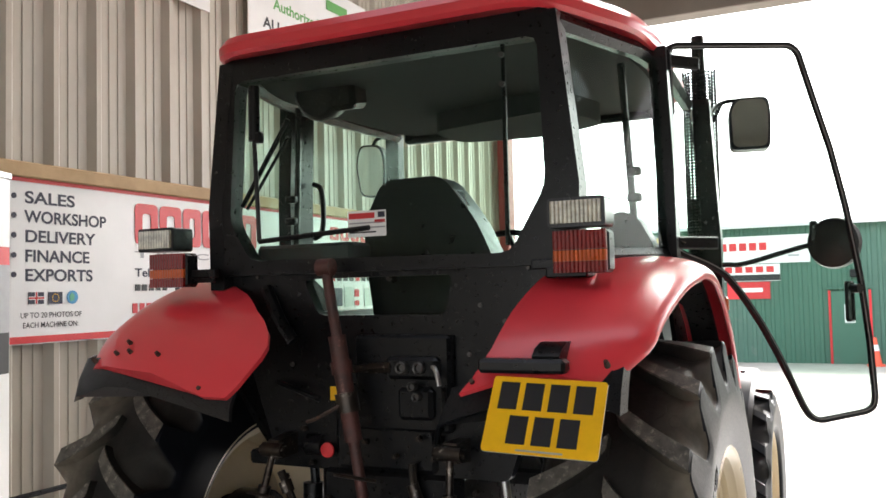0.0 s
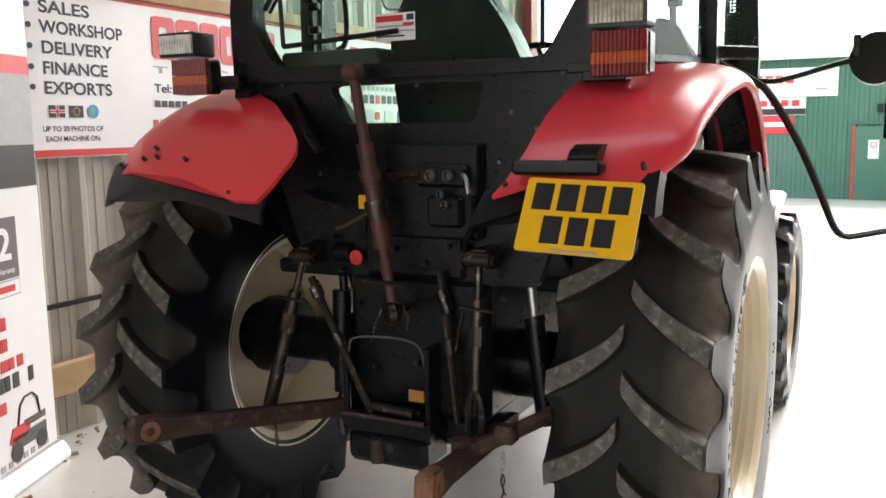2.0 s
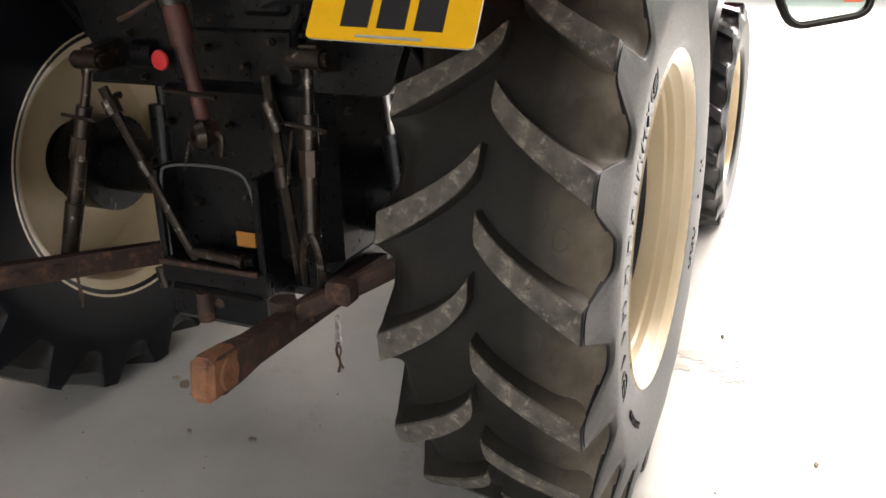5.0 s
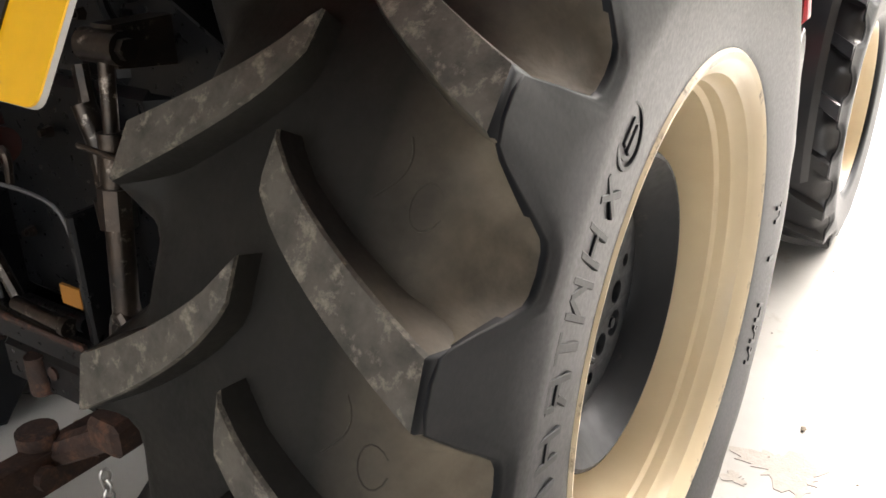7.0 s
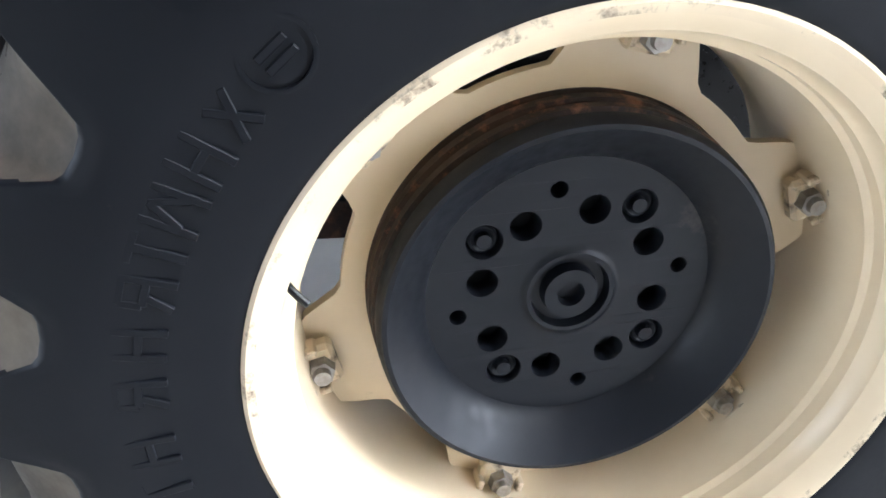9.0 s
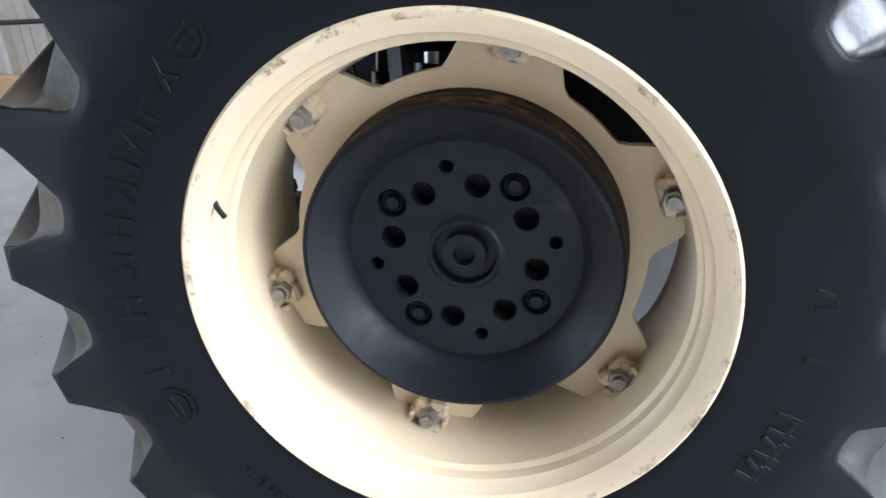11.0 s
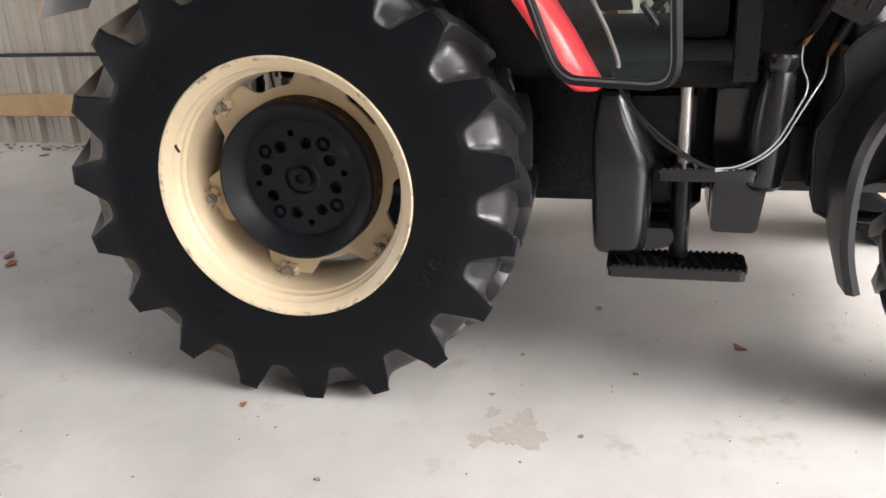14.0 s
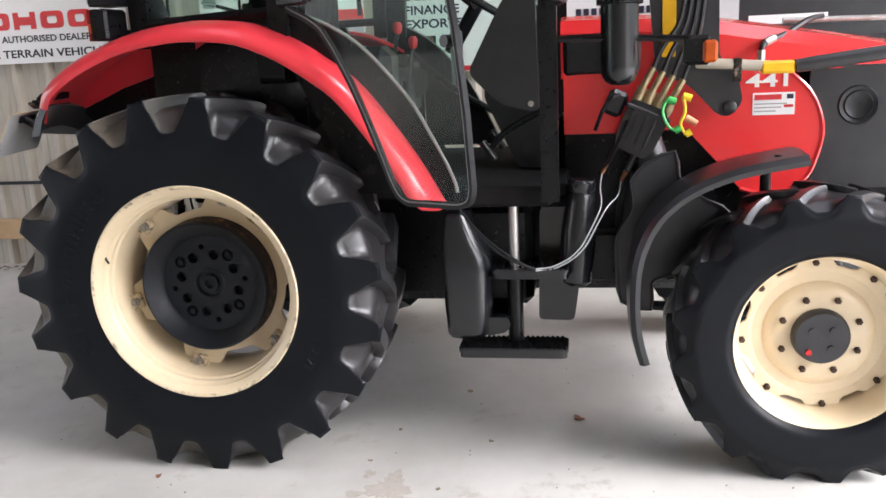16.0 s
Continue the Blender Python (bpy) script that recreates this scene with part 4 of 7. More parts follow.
def light_cluster(parent, x, y, z, work_x, side):
    base = part("rear_light", Shape().box((x, y + 0.05, z), (0.158, 0.07, 0.118), 0.01).box((x + side * 0.11, y + 0.07, z - 0.03), (0.10, 0.02, 0.03), 0.004), BLACK, parent, "rear light cluster in a black housing")
    lens(base, "red_lens", x, z + 0.031, 0.15, 0.052, y + 0.01, LENS_RED, "ribbed red lens")
    lens(base, "amber_lens", x, z - 0.012, 0.15, 0.030, y + 0.010, LENS_AMBER, "amber indicator lens")
    lens(base, "red_lens", x, z - 0.043, 0.15, 0.030, y + 0.010, LENS_RED)
    w = part("work_lamp", Shape().prism(rounded([(work_x - 0.082, z + 0.068), (work_x + 0.082, z + 0.068), (work_x + 0.082, z + 0.150), (work_x - 0.082, z + 0.150)], 0.012), "y", y + 0.015, y + 0.11), PLASTIC, parent, "black square work lamp")
    part("reflector", Shape().box((work_x, y + 0.017, z + 0.109), (0.14, 0.008, 0.06), 0.004), REFLECTOR, w)
    lens(w, "clear_lens", work_x, z + 0.109, 0.142, 0.062, y + 0.010, LENS_CLEAR, "clear ribbed lens")


light_cluster(tractor, 0.705, -0.42, 1.695, 0.695, -1)
light_cluster(tractor, -0.772, -0.42, 1.690, -0.828, 1)
part("lamp_bracket", Shape().box((-0.665, -0.36, 1.675), (0.14, 0.03, 0.03), 0.004), BLACK, tractor)
part("lamp_bracket", Shape().box((0.655, -0.33, 1.64), (0.12, 0.10, 0.03), 0.004), BLACK, tractor)

# ---- tractor: cab shell ----
rear_out = [(-0.655, 1.665), (0.655, 1.665), (0.665, 1.90), (0.60, 2.43), (-0.60, 2.43), (-0.665, 1.90)]
rear_in = [(-0.50, 1.715), (0.46, 1.705), (0.575, 1.90), (0.56, 2.345), (-0.555, 2.345), (-0.585, 1.85)]
cab = part("cab", Shape().hollow(rounded(rear_out, 0.03, 2), rounded(rear_in, 0.035, 2), "y", -0.30, -0.235), BLACK, tractor, "black cab frame with large panes")
rear_win = part("rear_window", Shape().prism(inset(rear_in, -0.012), "y", -0.275, -0.270), PANE, cab, "tinted rear window")
rear_win.visible_shadow = False
# lower rear wall with its small pane
slot = rounded([(-0.252, 1.524), (0.22, 1.522), (0.25, 1.648), (-0.312, 1.648)], 0.025, 2)
wall_out = rounded([(-0.42, 1.02), (0.42, 1.02), (0.655, 1.69), (-0.655, 1.69)], 0.02, 2)
part("cab_rear_wall", Shape().hollow(wall_out, slot, "y", -0.255, -0.210), BLACK, tractor, "black lower rear wall of the cab with bolts")
lower_pane = part("lower_pane", Shape().prism(inset(slot, -0.006), "y", -0.236, -0.232), PANE, cab)
lower_pane.visible_shadow = False
for x, z in ((-0.42, 1.56), (-0.36, 1.36), (-0.46, 1.46), (0.34, 1.55), (0.42, 1.50), (0.30, 1.40), (-0.30, 1.25), (0.36, 1.22), (-0.2, 1.36), (0.02, 1.64), (-0.5, 1.66), (0.5, 1.66)):
    part("bolt", Shape().cyl((x, -0.250, z), (x, -0.262, z), 0.009, 0.007, 8), DULL_BOLT, cab)


def post(pts, w, d, mat=BLACK, name="pillar", parent=None):
    """A square post through points, w across x and d along y."""
    rs = [[(x - w / 2, y - d / 2, z), (x + w / 2, y - d / 2, z), (x + w / 2, y + d / 2, z), (x - w / 2, y + d / 2, z)] for x, y, z in pts]
    return part(name, Shape().rings(rs), mat, parent or cab)


for s in (1, -1):
    post([(s * 0.64, -0.265, 1.60), (s * 0.648, -0.265, 1.9), (s * 0.592, -0.265, 2.415)], 0.06, 0.075)
    post([(s * 0.80, 0.35, 1.62), (s * 0.80, 0.35, 2.0), (s * 0.785, 0.35, 2.43)], 0.062, 0.07)
    if s < 0:
        post([(-0.80, 0.44, 1.62), (-0.80, 0.44, 2.0), (-0.785, 0.44, 2.43)], 0.05, 0.10, BLACK, "door_post")
    post([(s * 0.80, 1.310, 1.0), (s * 0.808, 1.310, 1.80), (s * 0.785, 1.27, 2.42)], 0.075, 0.062)
    # lower sill of the side window over the fender, and the top rail
    part("side_sill", Shape().tube([(s * 0.65, -0.25, 1.69), (s * 0.80, 0.35, 1.71), (s * 0.80, 0.42, 1.70)], 0.022, 6, 1), BLACK, cab)
    side_top = [(0.60, 1.45), (0.38, 1.60), (0.36, 1.70)] if s > 0 else [(0.60, 1.38), (0.28, 1.48), (0.20, 1.68)]
    part("side_wall", Shape().prism([(-0.24, 1.30), (0.0, 1.02), (0.60, 1.02)] + side_top + [(-0.24, 1.68)], "x", s * 0.62, s * 0.65), BLACK, cab)
    # the curved rear edge of the doorway with its pale seal
    arch = smooth_path([(0.385, 1.705), (0.49, 1.668), (0.561, 1.63), (0.625, 1.587), (0.703, 1.51), (0.768, 1.433), (0.826, 1.355), (0.871, 1.27), (0.937, 1.14), (0.968, 1.06), (0.970, 1.035)], 2)
    part("side_wall", Shape().prism(arch + [(0.60, 1.035), (0.38, 1.50)], "x", s * 0.782, s * 0.796), BLACK, cab)
    part("doorway_seal", Shape().tube([(s * 0.797, y, z) for y, z in arch], 0.0065, 6, 0), GREY_RUBBER, cab, "pale grey rubber seal round the doorway")
    part("window_frame", Shape().tube([(s * 0.705, 0.26, 1.74), (s * 0.69, 0.26, 2.05), (s * 0.675, 0.25, 2.37)], 0.013, 6, 1).box((s * 0.71, 0.24, 1.90), (0.05, 0.03, 0.03), 0.006).box((s * 0.71, 0.24, 1.99), (0.05, 0.03, 0.03), 0.006), BLACK, cab)
    if s > 0:
        part("arch_cover", Shape().prism(rounded([(0.52, 1.45), (0.55, 1.72), (0.60, 1.83), (0.66, 1.862), (0.72, 1.83), (0.772, 1.725), (0.772, 1.45)], 0.03, 3), "y", 0.24, 0.34), BLACK, cab)
    part("top_rail", Shape().tube([(s * 0.60, -0.26, 2.39), (s * 0.78, 0.35, 2.40), (s * 0.73, 1.20, 2.40)], 0.03, 6, 1), BLACK, cab)
    q = [(s * 0.655, -0.23, 1.71), (s * 0.80, 0.32, 1.72), (s * 0.785, 0.32, 2.38), (s * 0.60, -0.23, 2.38)]
    pane = part("quarter_window", Shape().rings([q, [(x + s * 0.004, y - 0.001, z) for x, y, z in q]]), PANE, cab)
    pane.visible_shadow = False
part("front_header", Shape().box((0, 1.20, 2.39), (1.36, 0.06, 0.07), 0.015), BLACK, cab)
ws = [(-0.79, 1.31, 1.45), (0.79, 1.31, 1.45), (0.76, 1.275, 2.36), (-0.76, 1.275, 2.36)]
screen = part("windscreen", Shape().rings([ws, [(x, y + 0.005, z) for x, y, z in ws]]), PANE, cab)
screen.visible_shadow = False

roof_out = rounded([(-0.585, -0.37), (0.585, -0.37), (0.775, 0.08), (0.785, 0.48), (0.73, 1.15), (0.55, 1.46), (-0.55, 1.46), (-0.73, 1.15), (-0.785, 0.48), (-0.775, 0.08)], 0.12, 5)
rs = []
for z, k in ((2.425, 0.97), (2.417, 0.995), (2.43, 1.010), (2.458, 1.013), (2.485, 0.995), (2.505, 0.94), (2.525, 0.80), (2.535, 0.5)):
    rs.append([(x * k, 0.55 + (y - 0.55) * k, z) for x, y in roof_out])
part("roof", Shape().rings(rs), RED, tractor, "moulded red cab roof")
part("headliner", Shape().prism([(x * 0.9, 0.55 + (y - 0.55) * 0.9) for x, y in roof_out], "z", 2.388, 2.416), HEADLINER, cab, "grey moulded roof lining")
part("air_duct", Shape().prism(rounded([(-0.30, 0.72), (0.34, 0.55), (0.44, 0.95), (0.12, 1.12), (-0.30, 1.05)], 0.1), "z", 2.305, 2.392), HEADLINER, cab)
speaker = part("speaker", Shape().lathe([(0.0, 0.0005), (0.0, 0.085), (0.012, 0.10), (0.03, 0.108), (0.10, 0.10), (0.13, 0.07), (0.132, 0.0005)], 24).box((0.06, -0.11, 0.0), (0.12, 0.12, 0.15), 0.02), BLACK, cab, "round black speaker under the roof", Matrix.Translation((-0.48, 0.08, 2.372)) @ Matrix.Rotation(radians(90), 4, "Z") @ Matrix.Rotation(radians(-12), 4, "Y"))
for x in (-0.53, -0.46):
    part("bolt", Shape().cyl((x, 0.02, 2.395), (x, 0.005, 2.395), 0.008, n=8), DULL_BOLT, cab)
# strap down the rear glass with its bolts
part("glass_strap", Shape().box((0.436, -0.255, 2.04), (0.014, 0.010, 0.62), 0.002), BLACK, cab)
for z in (2.31, 2.22):
    part("bolt", Shape().cyl((0.436, -0.262, z), (0.436, -0.275, z), 0.009, n=10), DULL_BOLT, cab)

# left door, shut
q = [(-0.80, 0.38, 1.68), (-0.755, 1.24, 1.10), (-0.73, 1.21, 2.38), (-0.785, 0.38, 2.38)]
ld = part("left_door", Shape().rings([q, [(x - 0.004, y, z) for x, y, z in q]]), PANE, cab, "closed glass door")
ld.visible_shadow = False
part("door_frame", Shape().tube([(-0.80, 0.38, 1.68), (-0.785, 0.38, 2.38)], 0.018).tube([(-0.80, 0.38, 1.68), (-0.78, 0.75, 1.30), (-0.755, 1.24, 1.08)], 0.018, 8, 2), BLACK, ld)
part("door_pull", Shape().tube([(-0.75, 0.46, 1.84), (-0.70, 0.46, 1.86), (-0.70, 0.46, 2.06), (-0.75, 0.46, 2.08)], 0.012), PLASTIC, ld)

# right door, swung open on its rear hinges
door_m = Matrix.Translation((0.80, 0.36, 0)) @ Matrix.Rotation(math.atan2(0.77, 0.64), 4, "Z")
door_line = [(0.015, 1.72), (0.06, 1.70), (0.16, 1.668), (0.240, 1.632), (0.315, 1.556), (0.402, 1.448), (0.470, 1.346), (0.536, 1.236), (0.590, 1.138), (0.625, 1.092), (0.67, 1.072), (0.925, 1.088), (0.968, 1.104), (0.981, 1.141), (0.965, 1.36), (0.930, 1.612), (0.864, 1.90), (0.796, 2.118), (0.699, 2.352), (0.645, 2.488), (0.60, 2.508), (0.02, 2.448)]
door = part("door", Shape().prism(door_line, "y", -0.0025, 0.0025), PANE, cab, "open glass cab door with a black rubber seal", door_m)
door.visible_shadow = False
seal = rounded(door_line, 0.03, 2)
part("door_seal", Shape().hollow(inset(seal, -0.006), inset(seal, 0.006), "y", -0.010, 0.010), SEAL_RUBBER, door, "black rubber edge seal")
part("door_trim", Shape().hollow(inset(seal, 0.006), inset(seal, 0.011), "y", -0.008, 0.008), GREY_RUBBER, door, "pale grey inner lip of the seal")
part("door_trim", Shape().hollow(inset(seal, 0.011), inset(seal, 0.015), "y", -0.006, 0.006), SEAL_RUBBER, door)
for z, l in ((2.385, 0.16), (1.745, 0.215)):
    part("hinge", Shape().box((l / 2 - 0.02, -0.018, z), (l, 0.022, 0.045), 0.008).cyl((0.0, -0.02, z - 0.035), (0.0, -0.02, z + 0.035), 0.014), BLACK, door)
part("door_handle", Shape().box((0.90, 0.03, 1.52), (0.035, 0.03, 0.16), 0.008).cyl((0.90, -0.02, 1.57), (0.90, 0.02, 1.57), 0.018), PLASTIC, door)

# ---- cab inside ----
part("seat_cushion", Shape().box((-0.04, 0.45, 1.40), (0.50, 0.48, 0.14), 0.04), SEAT, cab)
part("seat_back", Shape().prism(rounded([(-0.25, 1.42), (0.25, 1.42), (0.25, 1.66), (0.171, 1.838), (0.095, 1.945), (0.03, 2.02), (-0.215, 2.018), (-0.30, 1.86), (-0.29, 1.70)], 0.05), "y", 0.13, 0.26).box((-0.04, 0.19, 1.40), (0.3, 0.12, 0.3), 0.03), WRAP, cab, "dark driver's seat under crumpled clear wrapping")
part("seat_base", Shape().box((-0.04, 0.42, 1.18), (0.36, 0.36, 0.32), 0.03), BLACK, cab)
part("cab_floor", Shape().box((0, 0.62, 1.01), (1.30, 1.50, 0.05), 0.01).box((0.45, 1.05, 1.005), (0.60, 0.52, 0.075), 0.012), FLOOR_MAT, cab)
part("dash", Shape().prism(rounded([(1.02, 1.35), (1.08, 1.62), (1.20, 1.74), (1.30, 1.66), (1.30, 1.05), (1.16, 1.05)], 0.03), "x", -0.30, 0.30), PLASTIC, cab, "black steering console")
part("side_cowl", Shape().prism(rounded([(1.00, 1.455), (1.14, 1.72), (1.255, 1.80), (1.265, 1.30), (1.12, 1.335)], 0.035), "x", 0.54, 0.62), GREY_PLASTIC, cab, "dark grey side cowl with a bolt")
part("bolt", Shape().cyl((0.62, 1.235, 1.335), (0.632, 1.235, 1.335), 0.012, 0.010, 10), NUT, cab)
part("pedal", Shape().tube([(0.42, 1.28, 1.30), (0.42, 1.12, 1.22), (0.42, 1.06, 1.15)], 0.014).box((0.42, 1.05, 1.14), (0.07, 0.02, 0.09), 0.005, Matrix.Rotation(radians(35), 4, "X")).tube([(0.28, 1.28, 1.32), (0.28, 1.14, 1.22), (0.28, 1.08, 1.18)], 0.014).box((0.28, 1.07, 1.17), (0.07, 0.02, 0.09), 0.005, Matrix.Rotation(radians(35), 4, "X")), BLACK, cab)
wheel_m = Matrix.Translation((0.02, 0.98, 1.74)) @ Matrix.Rotation(radians(-32), 4, "X")
sw = Shape()
ring = [(0.2 * math.cos(a), 0.2 * math.sin(a), 0) for a in (2 * math.pi * i / 28 for i in range(29))]
sw.tube(ring, 0.014, 8, 0).cyl((0, 0, -0.25), (0, 0, 0.0), 0.03).tube([(-0.2, 0, 0), (0, 0, -0.03), (0.2, 0, 0)], 0.012).tube([(0, 0, -0.03), (0, -0.2, 0)], 0.012)
part("steering_wheel", sw, PLASTIC, cab, "black steering wheel", wheel_m)
for x, y, z, h in ((0.37, 0.66, 1.40, 0.22), (0.47, 0.74, 1.38, 0.18)):
    lever = part("lever", Shape().tube([(x, y, z), (x + 0.01, y + 0.02, z + h * 0.8), (x, y + 0.03, z + h)], 0.008).cyl((x, y, z - 0.05), (x, y, z + 0.05), 0.035, 0.018), PLASTIC, cab, "black control lever in a rubber boot")
    part("knob", Shape().lathe([(0.0, 0.0005), (0.0, 0.010), (0.012, 0.017), (0.034, 0.019), (0.046, 0.012), (0.048, 0.0005)], 16), INK_RED, lever, "red knob", Matrix.Translation((x, y + 0.03, z + h - 0.005)) @ Matrix.Rotation(radians(-90), 4, "Y"))
part("side_console", Shape().box((0.50, 0.35, 1.42), (0.20, 0.70, 0.30), 0.04).box((-0.46, 0.3, 1.38), (0.22, 0.6, 0.30), 0.04), PLASTIC, cab)
part("tool_tray", Shape().box((-0.36, -0.12, 1.735), (0.40, 0.14, 0.075), 0.012), GREY_PLASTIC, cab, "grey tray behind the rear window")

# wipers, stickers and mirrors
part("rear_wiper", Shape().cyl((-0.475, -0.30, 2.13), (-0.475, -0.30, 2.32), 0.020).tube([(-0.472, -0.305, 2.15), (-0.455, -0.305, 1.78)], 0.008).tube([(-0.455, -0.305, 1.78), (-0.02, -0.305, 1.805)], 0.009).box((-0.46, -0.3, 2.14), (0.04, 0.03, 0.04), 0.008), BLACK, cab, "rear window wiper")
part("wiper_blade", Shape().tube([(-0.56, -0.262, 1.91), (-0.36, -0.262, 2.20)], 0.009).tube([(-0.545, -0.255, 1.90), (-0.365, -0.255, 2.14)], 0.006), BLACK, cab)
note_m = Matrix.Translation((-0.112, -0.283, 1.778)) @ Matrix.Rotation(radians(90), 4, "X") @ Matrix.Scale(0.84, 4)
note = part("sale_sticker", Shape().prism([(0, 0), (0.17, 0), (0.17, 0.10), (0, 0.10)], "z", 0, 0.001), VINYL, cab, "white sale sticker with red heading bars", note_m)
bar(note, Matrix(), 0.005, 0.07, 0.115, 0.022, INK_RED, t=0.002)
bar(note, Matrix(), 0.135, 0.072, 0.03, 0.022, INK_BLUE, t=0.002)
for k, (w, mat) in enumerate(((0.15, INK_GREY), (0.16, INK_GREY), (0.12, INK))):
    bar(note, Matrix(), 0.006, 0.05 - k * 0.018, w, 0.006, mat, t=0.002)
bar(note, Matrix(), 0.12, 0.052, 0.045, 0.012, INK_RED, t=0.002)

tilt = Matrix.Translation((0.97, 1.39, 2.31)) @ Matrix.Rotation(0.25, 4, "Z") @ Matrix.Rotation(-0.2, 4, "X") @ Matrix.Translation((-0.97, -1.39, -2.31))
mr = part("mirror", Shape().prism(rounded([(0.885, 2.195), (1.055, 2.195), (1.068, 2.36), (1.06, 2.445), (0.915, 2.445), (0.885, 2.38)], 0.03), "y", 1.38, 1.42), PLASTIC, tractor, "black rear-view mirror on a bent arm", tilt)
part("mirror_glass", Shape().prism(rounded([(0.897, 2.207), (1.043, 2.207), (1.055, 2.36), (1.048, 2.433), (0.927, 2.433), (0.897, 2.38)], 0.03), "y", 1.374, 1.379), MIRROR, mr)
part("mirror_arm", Shape().tube([(0.80, 1.33, 2.35), (0.84, 1.40, 2.43), (0.92, 1.41, 2.45), (0.99, 1.41, 2.42)], 0.010).tube([(0.74, 1.33, 2.28), (0.80, 1.38, 2.30), (0.86, 1.41, 2.43)], 0.009).cyl((0.72, 1.32, 2.35), (0.77, 1.33, 2.35), 0.03), BLACK, mr)
ml = part("mirror", Shape().prism(rounded([(-1.075, 2.13), (-0.925, 2.12), (-0.915, 2.31), (-0.94, 2.41), (-1.08, 2.42), (-1.105, 2.31)], 0.04), "y", 1.40, 1.44), PLASTIC, tractor, "black rear-view mirror on a bent arm")
part("mirror_glass", Shape().prism(rounded([(-1.065, 2.14), (-0.935, 2.13), (-0.927, 2.31), (-0.95, 2.40), (-1.07, 2.41), (-1.093, 2.31)], 0.04), "y", 1.394, 1.399), MIRROR, ml)
part("mirror_arm", Shape().tube([(-0.80, 1.30, 2.38), (-0.86, 1.42, 2.45), (-0.98, 1.42, 2.46), (-1.01, 1.42, 2.40)], 0.010), BLACK, ml)
part("side_lamp", Shape().lathe([(-0.035, 0.0005), (-0.035, 0.05), (-0.025, 0.105), (0.0, 0.112), (0.018, 0.105), (0.03, 0.06), (0.032, 0.0005)], 28, (0, 0, 0)), PLASTIC, tractor, "round black lamp on a bent arm", Matrix.Translation((1.30, 1.36, 1.765)) @ Matrix.Rotation(radians(75), 4, "Z"))
part("lamp_arm", Shape().tube([(0.76, 1.30, 1.67), (0.86, 1.31, 1.69), (0.92, 1.32, 1.68), (1.20, 1.36, 1.765), (1.29, 1.38, 1.765)], 0.012).box((1.22, 1.36, 1.82), (0.03, 0.03, 0.09), 0.006), BLACK, tractor)


# ---- tractor: rear axle and linkage ----
part("transmission", Shape().box((0, 0.45, 0.72), (0.46, 1.35, 0.55), 0.05).box((0, -0.10, 0.80), (0.52, 0.34, 0.50), 0.04).box((0.0, -0.17, 1.16), (0.40, 0.20, 0.30), 0.03).box((0, 1.6, 0.70), (0.40, 1.1, 0.42), 0.04), BLACK, tractor, "black oily transmission housing")
part("rear_axle", Shape().cyl((-0.74, 0, REAR_Z), (0.74, 0, REAR_Z), 0.085).cyl((-0.46, 0, REAR_Z), (0.46, 0, REAR_Z), 0.115, n=20).cyl((-0.80, 0, REAR_Z), (-0.68, 0, REAR_Z), 0.15, n=28).cyl((0.62, 0, REAR_Z), (0.72, 0, REAR_Z), 0.17, n=24), BLACK, tractor)
part("hydraulic_block", Shape().box((0.08, -0.275, 1.31), (0.34, 0.04, 0.30), 0.015).box((0.13, -0.30, 1.36), (0.18, 0.05, 0.07), 0.012).box((0.14, -0.30, 1.25), (0.12, 0.05, 0.10), 0.012), BLACK, tractor)
for x, z in ((0.105, 1.362), (0.165, 1.362), (0.14, 1.305), (0.155, 1.275)):
    r = 0.020 if z > 1.35 else 0.015
    part("coupling", Shape().lathe([(0.0, r), (0.022, r), (0.026, r * 0.85), (0.024, r * 0.62), (0.012, r * 0.55), (0.012, 0.0005)], 18), DULL_BOLT, tractor, "", Matrix.Translation((x, -0.322, z)) @ Matrix.Rotation(radians(-90), 4, "Z"))
part("hose_fitting", Shape().cyl((-0.10, -0.31, 1.352), (0.03, -0.315, 1.362), 0.013).cyl((-0.02, -0.312, 1.357), (0.06, -0.318, 1.362), 0.019, n=6), WORN, tractor)
part("hose_fitting", Shape().tube([(0.19, -0.31, 1.37), (0.22, -0.33, 1.36), (0.235, -0.34, 1.31)], 0.008), STEEL, tractor)
part("warning_label", Shape().box((-0.165, -0.285, 1.27), (0.05, 0.003, 0.045), 0.0), YELLOW, tractor, "small yellow warning label")

# stored top link
top = Vector((-0.138, -0.38, 1.680))
low = Vector((-0.015, -0.38, 0.965))
ax = (low - top).normalized()
tl = Shape().cyl(top + ax * 0.02, top + ax * 0.25, 0.017, n=12).cyl(top + ax * 0.22, top + ax * 0.55, 0.028, n=14).cyl(top + ax * 0.30, top + ax * 0.34, 0.034, n=14).cyl(top + ax * 0.53, low, 0.018, n=12)
tl.cyl(top + Vector((-0.025, 0, 0)), top + Vector((0.025, 0, 0)), 0.028, n=16).cyl(low + Vector((-0.02, 0, -0.03)), low + Vector((0.02, 0, -0.03)), 0.03, n=16)
part("top_link", tl, FADED_RED, tractor, "rusty stored top link with worn red paint")
part("top_link_handle", Shape().tube([top + ax * 0.42 + Vector((0.02, -0.02, 0)), top + ax * 0.45 + Vector((-0.09, -0.05, -0.03)), top + ax * 0.46 + Vector((-0.13, -0.04, -0.03))], 0.006), RUST, tractor)
part("top_link_sleeve", Shape().cyl(top + ax * 0.40, top + ax * 0.46, 0.036, n=18), WORN, tractor, "worn steel sleeve on the top link")
